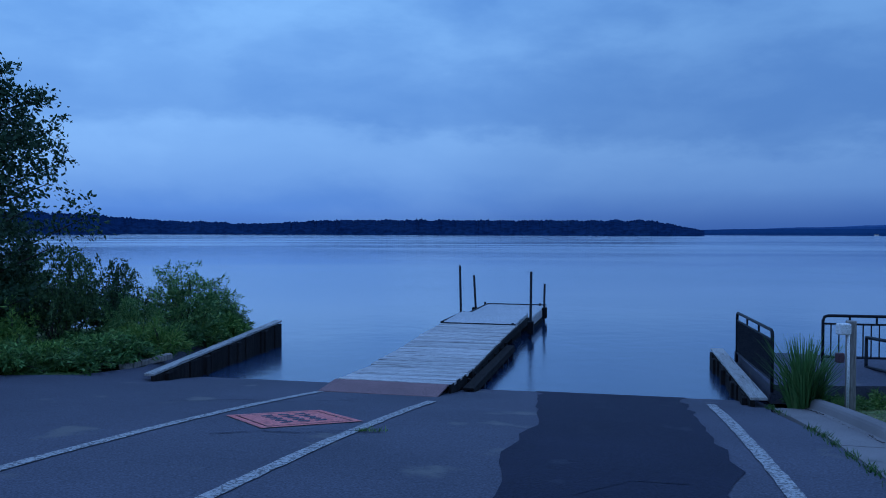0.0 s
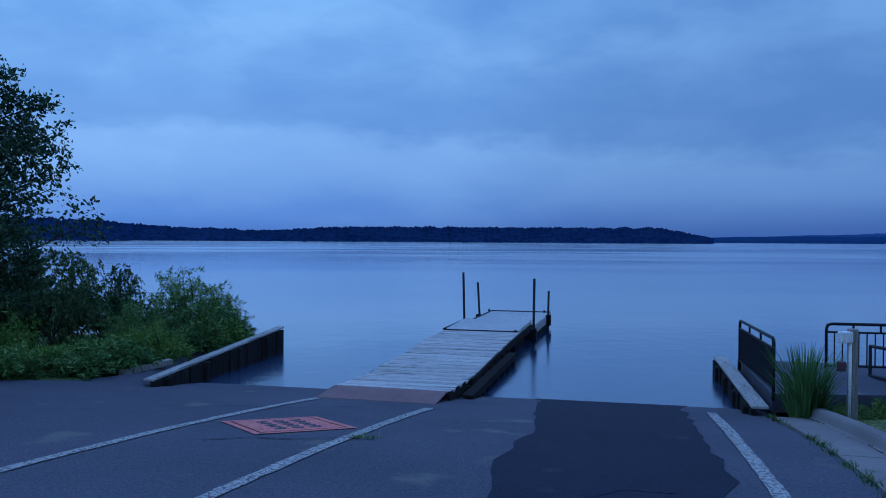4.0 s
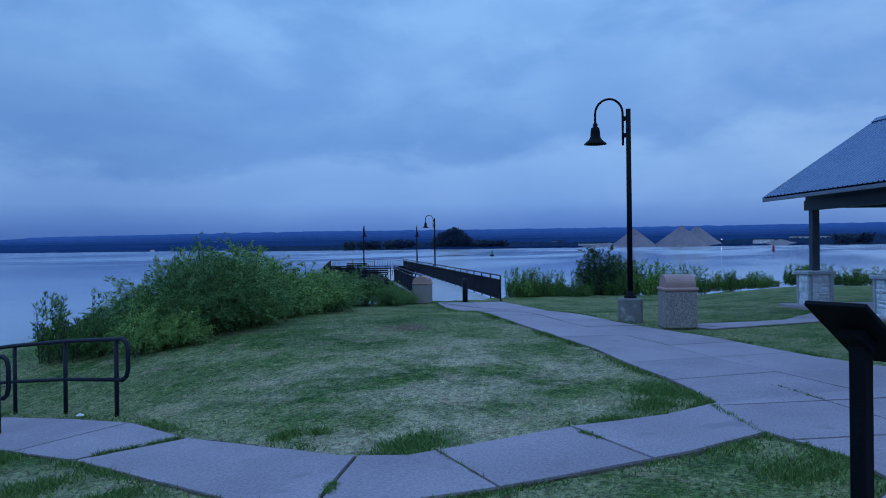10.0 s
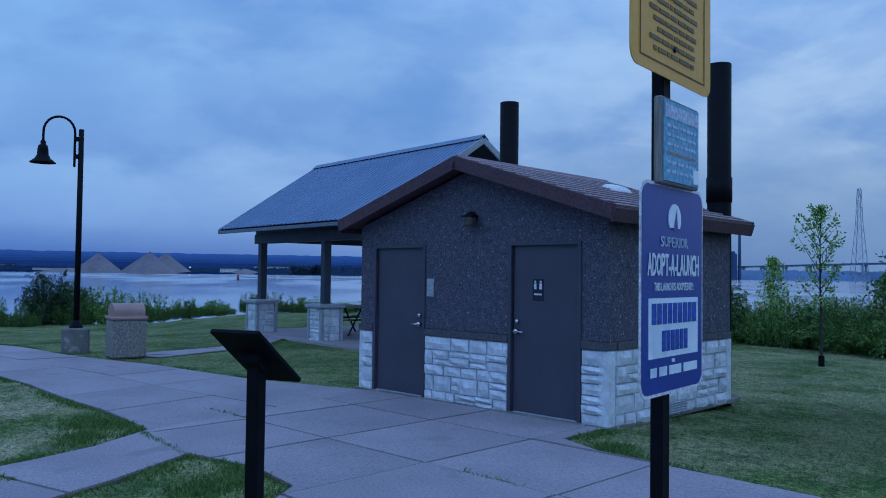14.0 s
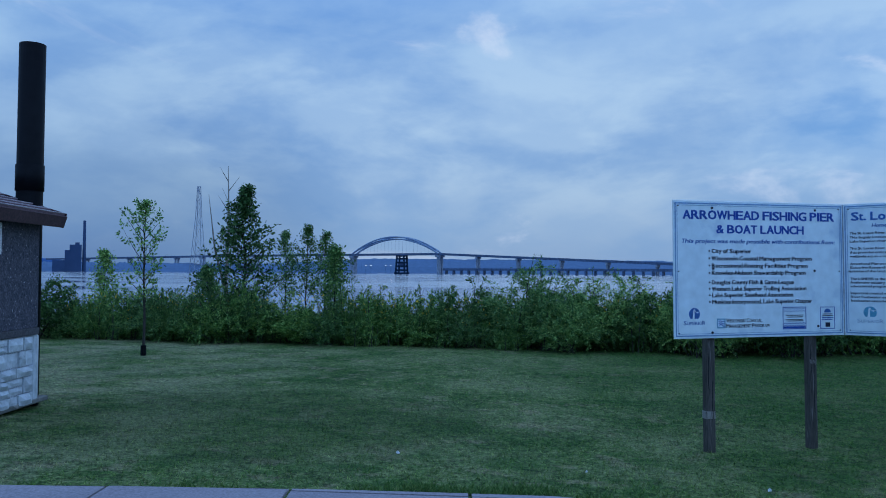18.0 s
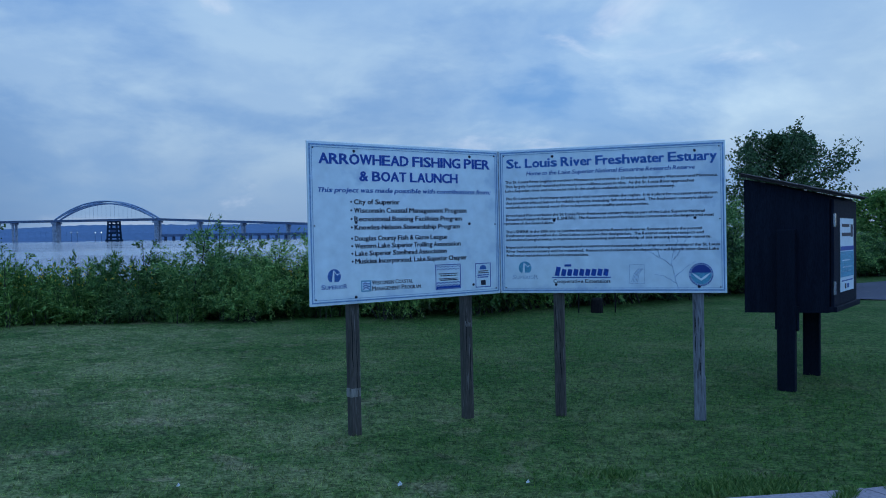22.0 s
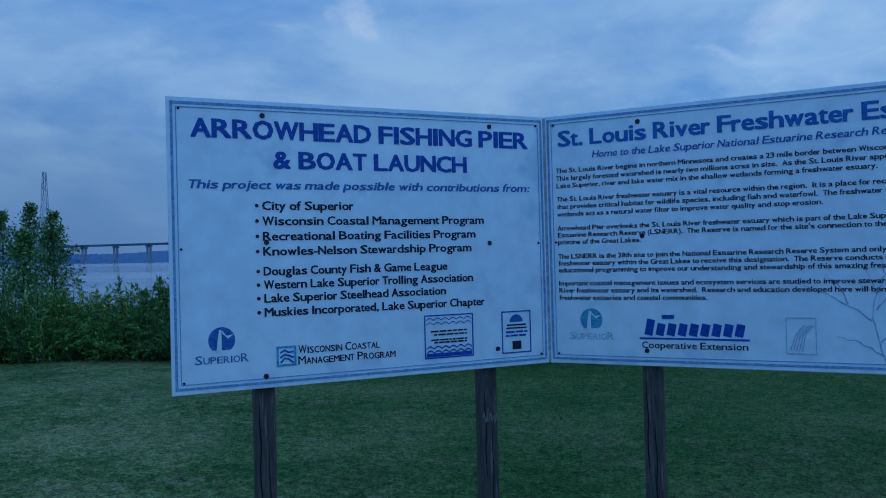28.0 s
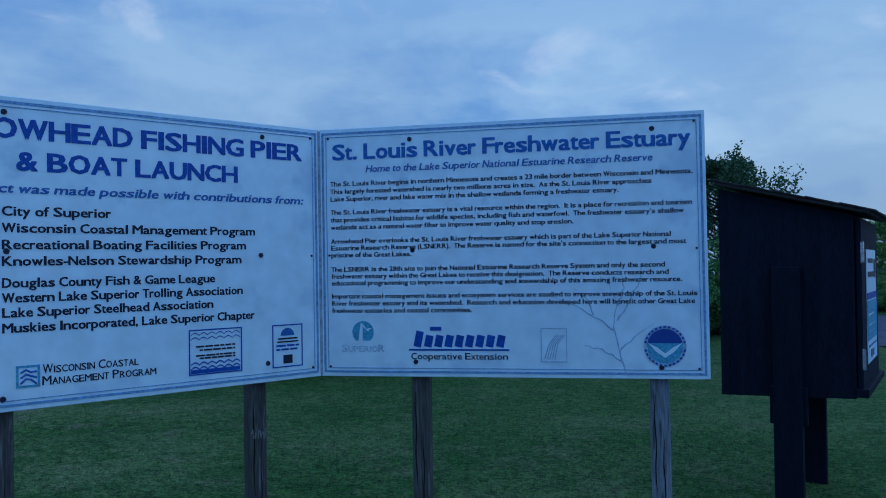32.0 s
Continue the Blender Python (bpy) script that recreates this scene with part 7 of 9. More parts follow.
# ---------- timber retaining walls beside the ramp ----------
def timber_wall(name, a, b, za, zb, side, cap_w, label, n):
    """Cap boards on upright planks between two points; side: which way the planks face the ramp."""
    dx, dy = b[0] - a[0], b[1] - a[1]
    L = math.hypot(dx, dy)
    t = thing(name, a[0], a[1], 0, math.degrees(math.atan2(dy, dx)) - 90, label, "retaining wall")
    tilt = math.degrees(math.atan2(zb - za, L))
    for k in range(2):
        part("cap_board", bx((0, 0, 0), (cap_w, L / 2 + (0.1 if k else -0.01), 0.042), bev=0.008), M["cap_wood"], t).matrix_basis = pose(0, L * (0.25 + 0.5 * k) + (0.05 if k else 0), za + (zb - za) * (0.25 + 0.5 * k), tilt, 0, 0)
    for k in range(n):
        y = (k + 0.5) * L / n
        top = za + (zb - za) * y / L - 0.03
        part("wall_plank", bx((side * cap_w * 0.38, y, (top - 2.2) / 2), (0.06 + 0.05 * (k % 2), L / n - 0.012, top + 2.2), bev=0.006), M["dark_wood"], t)
    for k in range(max(3, n // 3)):
        y = (k + 0.3) * L / max(3, n // 3)
        top = za + (zb - za) * y / L - 0.04
        part("wall_post", bx((side * (cap_w * 0.38 + 0.03), y, (top - 2.2) / 2), (0.13, 0.15, top + 2.2), bev=0.01), M["dark_wood"], t)
    return t


timber_wall("timber_wall", (-4.47, 11.98), (-3.42, 17.0), -0.52, -0.275, 1, 0.16, "dark timber retaining wall with a pale cap, weeds above", 14)
timber_wall("timber_wall", (4.08, 10.2), (5.06, 14.2), -0.55, -0.49, -1, 0.22, "dark timber wall with a wide grey cap board", 12)
ob = thing("timber_edging", -5.1, 12.5, -0.42, -35, "grey timber edging board among weeds", "edging")
part("board", bx((0, 0.5, -0.05), (0.12, 0.95, 0.1), rx=4, bev=0.012), M["grey_wood"], ob)


# ---------- railings ----------
def rail_run(name, pts, height, label, mid=0.42, loop=True, picket=0.0, low=0.1, post_r=0.026, rail_r=0.026, every=1, end_posts=True):
    """Steel tube railing along (x, y, z of foot) points."""
    t = thing(name, *pts[0], 0, label, "railing")
    o = Vector(pts[0])
    P = [Vector(p) - o for p in pts]
    up = Vector((0, 0, height))
    md = Vector((0, 0, mid))
    d0 = (P[0] - P[1]).normalized()
    bm = bmesh.new()
    line = [p + up for p in P]
    if loop:
        e = P[0] + d0 * 0.22
        line = [P[0] + md, e - d0 * 0.1 + md, e - d0 * 0.03 + md + Vector((0, 0, 0.04)), e + md + Vector((0, 0, 0.12)), e + up - Vector((0, 0, 0.12)), e - d0 * 0.03 + up - Vector((0, 0, 0.04)), e - d0 * 0.1 + up] + line
    tube(bm, line, rail_r, 10)
    part("top_rail", bm, M["dark_steel"], t, "dark steel handrail", True)
    bm = bmesh.new()
    tube(bm, [p + md for p in P], rail_r * 0.9, 8)
    part("mid_rail", bm, M["dark_steel"], t, smooth=True)
    for p in P[::every]:
        bm = bmesh.new()
        rod(bm, p - Vector((0, 0, 0.12)), p + up, post_r, n=10)
        part("post", bm, M["dark_steel"], t, smooth=True)
    return t


RAIL = "dark steel pipe handrail beside the path"
rail_run("handrail", [(x, y, lie(x, y) - 0.0) for x, y in ((6.76, 6.72), (6.93, 7.75), (7.08, 8.85), (7.22, 10.0), (7.34, 11.0), (7.43, 11.9))], 0.88, RAIL)
rail_run("handrail", [(x, y, lie(x, y)) for x, y in ((6.03, 7.72), (6.2, 8.85), (6.36, 10.0), (6.5, 11.0), (6.64, 12.15))], 0.88, RAIL)


def picket_fence(name, a, b, z0, z1, h, step, label, top_gap=0.13, rz_top=True):
    """A panel of upright pickets between posts, with a rounded top tube above the pickets' rail."""
    t = thing(name, a[0], a[1], z0, 0, label, "fence")
    A_, B_ = Vector((0, 0, 0)), Vector((b[0] - a[0], b[1] - a[1], z1 - z0))
    up = lambda v: Vector((0, 0, v))
    L = (B_ - A_).length
    d = (B_ - A_).normalized()
    bm = bmesh.new()
    tube(bm, [A_ + up(-0.08), A_ + up(h - 0.08), A_ + up(h - 0.02) + d * 0.02, A_ + up(h) + d * 0.08, B_ + up(h) - d * 0.08, B_ + up(h - 0.02) - d * 0.02, B_ + up(h - 0.08), B_ + up(-0.08)], 0.024, 8)
    part("frame_tube", bm, M["dark_steel"], t, smooth=True)
    for z in (h - top_gap, 0.08):
        bm = bmesh.new()
        rod(bm, A_ + up(z), B_ + up(z), 0.016, n=6)
        part("rail", bm, M["dark_steel"], t)
    n = max(2, int(L / step))
    for k in range(1, n):
        p = A_.lerp(B_, k / n)
        bm = bmesh.new()
        rod(bm, p + up(0.08), p + up(h - top_gap), 0.011, n=5)
        part("picket", bm, M["dark_steel"], t)
    for k in range(1, 3):
        p = A_.lerp(B_, k / 3)
        bm = bmesh.new()
        rod(bm, p + up(h - top_gap), p + up(h), 0.016, n=6)
        part("stub", bm, M["dark_steel"], t)
    return t


FENCE = "dark steel picket fence at the water's edge"
picket_fence("picket_fence", (4.386, 10.51), (5.014, 13.22), -0.44, -0.465, 0.76, 0.055, FENCE)
picket_fence("picket_fence", (6.02, 12.3), (7.18, 12.05), -0.40, -0.40, 0.74, 0.11, FENCE)
picket_fence("picket_fence", (7.22, 12.02), (7.20, 11.25), -0.40, -0.40, 0.74, 0.11, FENCE)
plat = thing("viewing_platform", 0, 0, 0, 0, "small concrete platform above the water", "platform", kind="structure")
part("slab", prism([(4.45, 10.7), (5.25, 13.9), (8.0, 13.0), (7.95, 11.2), (6.9, 10.6), (5.6, 10.6)], -0.72, -0.46), M["asphalt"], plat)
up_ = thing("utility_post", 4.98, 9.72, -0.52, 12, "wooden post carrying a white electrical box", "post")
part("timber", bx((0.06, 0, 0.48), (0.10, 0.10, 1.16), bev=0.012), M["grey_wood"], up_)
bxo = part("electrical_box", bx((-0.07, -0.02, 0.96), (0.15, 0.12, 0.14), bev=0.012), M["white_paint"], up_, "white electrical box")
bm = bmesh.new()
rod(bm, (-0.02, -0.05, -0.05), (-0.02, -0.05, 0.9), 0.018, n=8)
part("conduit", bm, M["white_paint"], bxo, "white conduit", True)
part("outlet", bx((-0.12, -0.02, 0.6), (0.09, 0.08, 0.12), bev=0.01), M["fascia"], up_)


# ---------- lamp posts ----------
def lamp_post():
    t = thing("lamp_post", 16.95, 3.02, 0.0, 100, "black lamp post with gooseneck arm and bell shade, unlit", "street lamp", "bell lamp posts")
    part("footing", bx((0, 0, 0.25), (0.50, 0.50, 0.56), bev=0.03), M["old_concrete"], t, "square concrete footing")
    part("base_collar", lathe([(0.13, 0.52), (0.13, 0.56), (0.09, 0.6), (0.07, 0.68)], 16), M["black_paint"], t, smooth=True)
    bm = bmesh.new()
    rod(bm, (0, 0, 0.5), (0, 0, 4.5), 0.058, 0.05, n=16)
    part("shaft", bm, M["black_paint"], t, smooth=True)
    bm = bmesh.new()
    arc = [(0.115, 0, 3.74), (0.115, 0, 4.38)] + [(0.40 - 0.285 * math.cos(radians(a)), 0, 4.42 + 0.31 * math.sin(radians(a))) for a in range(0, 181, 15)] + [(0.685, 0, 4.3), (0.685, 0, 4.2)]
    tube(bm, arc, 0.024, 8)
    part("gooseneck", bm, M["black_paint"], t, smooth=True)
    for z in (3.95, 4.3):
        part("bracket", bx((0.075, 0, z), (0.12, 0.07, 0.09), bev=0.01), M["black_paint"], t)
    sh_ = part("shade", lathe([(0.03, 4.24), (0.055, 4.2), (0.045, 4.16), (0.085, 4.13), (0.10, 4.05), (0.105, 3.95), (0.14, 3.88), (0.235, 3.80), (0.24, 3.785), (0.13, 3.86), (0.09, 3.95), (0.05, 4.1)], 24), M["black_paint"], t, "black bell-shaped shade", True)
    sh_.matrix_basis = pose(0.685, 0, 0)
    return t


lamp1 = lamp_post()


# ---------- litter bins, bollard ----------
def bin_():
    t = thing("litter_bin", 16.08, 1.93, 0.03, 22, "square pebble-faced litter bin with reddish hood", "bin", "litter bins")
    part("body", bx((0, 0, 0.36), (0.62, 0.62, 0.72), bev=0.025), M["can_aggregate"], t, "exposed pebble aggregate sides")
    part("rim", bx((0, 0, 0.75), (0.66, 0.66, 0.07), bev=0.02), M["can_top"], t)
    prof = [(-0.29, 0.785), (0.29, 0.785), (0.29, 0.86)] + [(0.29 * math.cos(radians(a)), 0.86 + 0.17 * math.sin(radians(a))) for a in range(15, 180, 15)] + [(-0.29, 0.86)]
    h = part("hood", extrude_profile(prof, 0.56), M["can_top"], t, "reddish vaulted hood")
    h.matrix_basis = pose(0, 0, 0, 0, 0, 90)
    part("flap", bx((0, -0.285, 0.87), (0.36, 0.02, 0.14), bev=0.004), M["fascia"], h)
    return t


bin1 = bin_()
copy_thing(bin1, pose(27.2, 13.0, -0.47, 0, 0, 100))
bo = thing("bollard", 28.2, 11.67, -0.5, 0, "dark round steel bollard on the path", "bollard")
part("tube", lathe([(0.1, -0.1), (0.1, 0.88), (0.085, 0.93), (0.03, 0.95)], 16), M["dark_steel"], bo, smooth=True)

# ---------- fishing pier ----------
PQ = math.degrees(math.atan2(0.531, 0.847))
pr = thing("fishing_pier", 27.9, 11.6, -0.47, PQ, "long pale-decked fishing pier with dark steel railings", "pier")
GL, GW = 50.0, 2.9
for k in range(25):
    part("deck_panel", bx((k * 2.0 + 1.0, 0, -0.06), (1.985, GW, 0.12), bev=0.006), M["plate"], pr, "pale concrete deck panel" if k == 0 else "")
for k in range(14):
    part("side_deck_panel", bx((19 + k * 2.0 + 1.0, GW / 2 + 2.2, -0.06), (1.985, 4.3, 0.12), bev=0.006), M["dark_wood"], pr)
for s in (-1, 1):
    part("edge_beam", bx((GL / 2, s * (GW / 2 - 0.05), -0.22), (GL, 0.14, 0.22)), M["dark_steel"], pr)
for k in range(9):
    for s in (-1, 1):
        bm = bmesh.new()
        rod(bm, (3 + 5.5 * k, s * 1.1, -2.2), (3 + 5.5 * k, s * 1.1, -0.1), 0.15, n=10)
        part("pile", bm, M["dark_wood"], pr)


PICKET = bpy.data.meshes.new("picket")
bm = bx((0, 0, 0), (0.028, 0.028, 0.74))
bm.to_mesh(PICKET)
PICKET.materials.append(M["dark_steel"])


def pier_rail(a, b, picket=0.16):
    A_, B_ = Vector(a), Vector(b)
    L = (B_ - A_).length
    up = lambda v: Vector((0, 0, v))
    d = (B_ - A_).normalized()
    bm = bmesh.new()
    tube(bm, [A_, A_ + up(0.93), A_ + up(1.0) + d * 0.07, B_ + up(1.0) - d * 0.07, B_ + up(0.93), B_], 0.028, 6)
    r = part("railing", bm, M["dark_steel"], pr)
    n = int(L / 2)
    for k in range(1, n):
        bm = bmesh.new()
        rod(bm, A_.lerp(B_, k / n), A_.lerp(B_, k / n) + up(1.0), 0.026, n=6)
        part("post", bm, M["dark_steel"], r)
    for z in (0.84, 0.1):
        bm = bmesh.new()
        rod(bm, A_ + up(z), B_ + up(z), 0.018, n=5)
        part("rail", bm, M["dark_steel"], r)
    bm = bmesh.new()
    m = int(L / picket)
    for k in range(1, m):
        p = A_.lerp(B_, k / m)
        if p.x < 18.7:
            ob = new("picket", PICKET)
            ob.parent = r
            ob.matrix_basis = pose(p.x, p.y, 0.47)
        else:
            box(bm, (p.x, p.y, 0.47), (0.028, 0.028, 0.74))
    if len(bm.verts):
        tagged(part("railing_infill", bm, M["dark_steel"], r), kind="stuff")


pier_rail((0.1, -GW / 2, 0), (GL, -GW / 2, 0))
pier_rail((0.1, GW / 2, 0), (18.6, GW / 2, 0))
pier_rail((19.1, GW / 2 + 0.2, 0), (19.1, GW / 2 + 4.2, 0))
pier_rail((19.1, GW / 2 + 4.3, 0), (46.8, GW / 2 + 4.3, 0), 0.2)
pier_rail((GL - 0.1, -GW / 2, 0), (GL - 0.1, GW / 2, 0))
pier_rail((46.9, GW / 2 + 0.1, 0), (46.9, GW / 2 + 4.3, 0), 0.2)


def to_world(ob, x, y):
    p = ob.matrix_basis @ Vector((x, y, 0))
    return p.x, p.y


def bench(x, y, rz):
    t = thing("pier_bench", *to_world(pr, x, y), -0.47, PQ + rz, "dark slatted bench on the pier", "bench", "pier benches")
    for k in range(4):
        part("slat", bx((0, -0.2 + 0.13 * k, 0.45), (1.7, 0.1, 0.035)), M["dark_wood"], t)
    for k in range(3):
        part("back_slat", bx((0, 0.3 + 0.02 * k, 0.58 + 0.13 * k), (1.7, 0.03, 0.1), rx=-12), M["dark_wood"], t)
    for s in (-0.7, 0.7):
        part("leg", bx((s, 0, 0.22), (0.06, 0.5, 0.44)), M["dark_steel"], t)
    return t


for x, y, rz in ((24, 3.2, 0), (27, 4.6, 90), (30, 3.0, 180), (33, 5.0, 0), (37, 3.4, 90), (41, 5.0, 0), (21.5, 5.0, 90), (29, 5.2, 0), (35, 5.2, 0), (20.2, 4.2, 90), (20.2, 2.6, 90), (43, -0.7, 180), (38, -0.8, 180), (34, -0.8, 180)):
    bench(x, y, rz)
bk = thing("bicycle", *to_world(pr, 20.5, 1.0), -0.47, PQ + 70, "dark bicycle leaning on the pier rail", "bicycle")
for x in (-0.52, 0.52):
    bm = bmesh.new()
    tube(bm, [(x + 0.33 * math.cos(radians(a)), 0, 0.34 + 0.33 * math.sin(radians(a))) for a in range(0, 361, 24)], 0.02, 5)
    part("wheel", bm, M["black_paint"], bk)
bm = bmesh.new()
for a, b in (((-0.52, 0, 0.34), (-0.1, 0, 0.32)), ((-0.1, 0, 0.32), (-0.2, 0, 0.85)), ((-0.2, 0, 0.8), (0.38, 0, 0.82)), ((-0.1, 0, 0.32), (0.38, 0, 0.78)), ((0.52, 0, 0.34), (0.36, 0, 0.98)), ((-0.52, 0, 0.34), (-0.2, 0, 0.78)), ((0.36, -0.27, 1.0), (0.36, 0.27, 1.0))):
    rod(bm, a, b, 0.018, n=6)
part("frame", bm, M["dark_steel"], bk)
part("saddle", bx((-0.22, 0, 0.88), (0.24, 0.12, 0.05), bev=0.015), M["black_paint"], bk)
copy_thing(lamp1, pose(54.4, 25.45, -0.65, 0, 0, 110))
copy_thing(lamp1, pose(57.0, 33.2, -1.2, 0, 0, 25))
copy_thing(lamp1, pose(60.2, 29.9, -1.2, 0, 0, 25))

# ---------- buoys ----------
for nm, x, y, m, h in (("green_buoy", 200.0, 78.0, "green_buoy", 1.15), ("red_buoy", 300.0, 12.1, "red_buoy", 1.6)):
    t = thing(nm, x, y, WATER, 0, "floating navigation buoy on the bay", "buoy")
    part("hull", lathe([(0.4, -0.3), (0.62, 0.0), (0.58, 0.22), (0.3, 0.32)], 14), M["black_paint"], t)
    part("tower", lathe([(0.36, 0.3), (0.34, h), (0.18, h + 0.1), (0.05, h + 0.4)], 12), M[m], t)


# ---------- plants ----------
def leaf_quads(pts, dirs, length, width, rng):
    """Verts and faces of many small folded leaves."""
    n = len(pts)
    d = dirs / (np.linalg.norm(dirs, axis=1, keepdims=True) + 1e-9)
    side = np.cross(d, rng.normal(size=(n, 3)))
    side /= np.linalg.norm(side, axis=1, keepdims=True) + 1e-9
    ln = (length * rng.uniform(0.6, 1.25, n))[:, None]
    wd = (width * rng.uniform(0.7, 1.2, n))[:, None]
    nrm = np.cross(d, side)
    v = np.empty((n, 4, 3))
    v[:, 0] = pts
    v[:, 1] = pts + d * ln * 0.45 + side * wd * 0.5 + nrm * wd * 0.12
    v[:, 2] = pts + d * ln
    v[:, 3] = pts + d * ln * 0.45 - side * wd * 0.5 + nrm * wd * 0.12
    return v.reshape(-1, 3)


def quad_mesh(name, v, mat_, k=4):
    n = len(v) // k
    me = bpy.data.meshes.new(name)
    me.vertices.add(len(v))
    me.vertices.foreach_set("co", np.ascontiguousarray(v, dtype=np.float32).ravel())
    me.loops.add(len(v))
    me.loops.foreach_set("vertex_index", np.arange(len(v), dtype=np.int32))
    me.polygons.add(n)
    me.polygons.foreach_set("loop_start", np.arange(0, len(v), k, dtype=np.int32))
    me.update(calc_edges=True)
    me.materials.append(mat_)
    return me


def bush(name, h, r, branches, per, leaf, wid, seed, leaf_mat, label, category="shrub", group="", spread=0.10, droop=0.2, bare=0.08, lean=0.0, upright=False):
    """A shrub of curved stems set with leaves: uneven outline, gaps between sprays."""
    rng = np.random.default_rng(seed)
    stems = bmesh.new()
    P, D = [], []
    for b in range(branches):
        az, rr = rng.uniform(0, 2 * math.pi), r * math.sqrt(rng.uniform(0.0, 1.0))
        top = h * math.sqrt(max(0.05, 1 - (rr / (r * 1.12)) ** 2)) * rng.uniform(0.55, 1.12)
        base = np.array([rng.normal(0, 0.22 * r), rng.normal(0, 0.22 * r), 0.0])
        tip = np.array([rr * math.cos(az) + lean * top, rr * math.sin(az), top])
        if upright:
            top = h * (0.42 + 0.72 * rng.uniform(0, 1) ** 2.0)
            base = np.array([rr * math.cos(az), rr * math.sin(az), 0.0])
            tip = base + np.array([rng.normal(0, 0.1 * r), rng.normal(0, 0.1 * r), top])
        mid = base * 0.5 + tip * 0.5 + np.array([0, 0, 0.22 * top]) + rng.normal(0, 0.06 * r, 3)
        t = rng.uniform(bare, 1.0, per if upright else per // 3)[:, None]
        q = (1 - t) ** 2 * base + 2 * t * (1 - t) * mid + t * t * tip
        tan = 2 * (1 - t) * (mid - base) + 2 * t * (tip - mid)
        P.append(q + rng.normal(0, spread * (0.4 + 0.6 * (1 - t)), (len(t), 3)))
        tan = tan / (np.linalg.norm(tan, axis=1, keepdims=True) + 1e-9)
        D.append(tan * 0.7 + rng.normal(0, 0.55, (len(t), 3)) - np.array([0, 0, droop]))
        if not upright:
            # side sprays, arching out and over
            for _ in range(5):
                u = rng.uniform(0.3, 1.0)
                s0 = (1 - u) ** 2 * base + 2 * u * (1 - u) * mid + u * u * tip
                o_ = np.array([s0[0], s0[1], 0.25 * h]) / (np.linalg.norm(s0) + 0.1) + rng.normal(0, 0.5, 3)
                o_ /= np.linalg.norm(o_)
                ww = rng.uniform(0, 1, (per // 5, 1))
                L_ = 0.21 * h * rng.uniform(0.6, 1.2)
                P.append(s0 + o_ * L_ * ww - np.array([0, 0, 0.35 * L_]) * ww ** 2 + rng.normal(0, 0.28 * spread, (len(ww), 3)))
                D.append(o_ * 0.8 + rng.normal(0, 0.35, (len(ww), 3)) - np.array([0, 0, 0.3]) * ww)
        if b % 3 == 0:
            tube(stems, [base, mid * 0.8 + base * 0.2 + (0, 0, 0.02), mid, tip], [0.014, 0.011, 0.008, 0.003], 4)
    P, D = np.vstack(P), np.vstack(D)
    P[:, 2] = np.maximum(P[:, 2], 0.02)
    t = thing(name, 0, 0, 0, 0, label, category, group)
    ob = new("foliage", quad_mesh("foliage", leaf_quads(P, D, leaf, wid, rng), leaf_mat))
    ob.parent = t
    tagged(part("branchwork", stems, M["bark"], t), kind="stuff")
    return t


def place(proto, spots, seed, first=True, zf=lie, sink=0.05):
    """The prototype at the first spot, copies at the rest: (x, y, scale, height scale)."""
    rnd = random.Random(seed)
    for k, (x, y, s, sz) in enumerate(spots):
        m = pose(x, y, zf(x, y) - sink, 0, 0, rnd.uniform(0, 360))
        ob = proto if k == 0 and first else copy_thing(proto, m)
        ob.matrix_basis = m @ Matrix.Diagonal((s, s, sz, 1))


SHORE = "leafy green shore shrub growing by the water"
WILLOW = "bushy willow with narrow pale green leaves"
MIXED = "dense dark green thicket of shrubs and tall weeds"
protos = {
    "w1": bush("willow_shrub", 2.0, 1.2, 95, 120, 0.085, 0.024, 11, M["leaf_willow"], WILLOW, group="shore willows", spread=0.075),
    "w2": bush("willow_shrub", 1.7, 1.05, 85, 120, 0.085, 0.024, 12, M["leaf_willow"], WILLOW, group="shore willows", spread=0.075),
    "s1": bush("shrub", 1.7, 1.1, 80, 115, 0.075, 0.034, 13, M["leaf"], SHORE, group="shore shrubs", spread=0.075),
    "s2": bush("shrub", 1.5, 1.0, 75, 110, 0.072, 0.034, 14, M["leaf_dark"], SHORE, group="shore shrubs", spread=0.075),
    "k1": bush("weed_clump", 1.35, 0.7, 75, 60, 0.13, 0.030, 15, M["leaf"], MIXED, "weeds", "shore weeds", spread=0.05, droop=0.05, bare=0.05, upright=True),
    "k2": bush("weed_clump", 1.2, 0.7, 75, 55, 0.15, 0.022, 16, M["leaf_grass"], MIXED, "weeds", "shore weeds", spread=0.05, droop=0.0, bare=0.05, upright=True),
    "d1": bush("low_weeds", 0.5, 0.55, 70, 34, 0.10, 0.030, 17, M["leaf"], "low green weeds on the verge", "weeds", "verge weeds", spread=0.06),
    "d2": bush("low_weeds", 0.42, 0.5, 70, 34, 0.12, 0.016, 18, M["leaf_grass"], "low green weeds on the verge", "weeds", "verge weeds", spread=0.05, droop=0.05),
}
random.seed(21)
spots = {k: [] for k in protos}


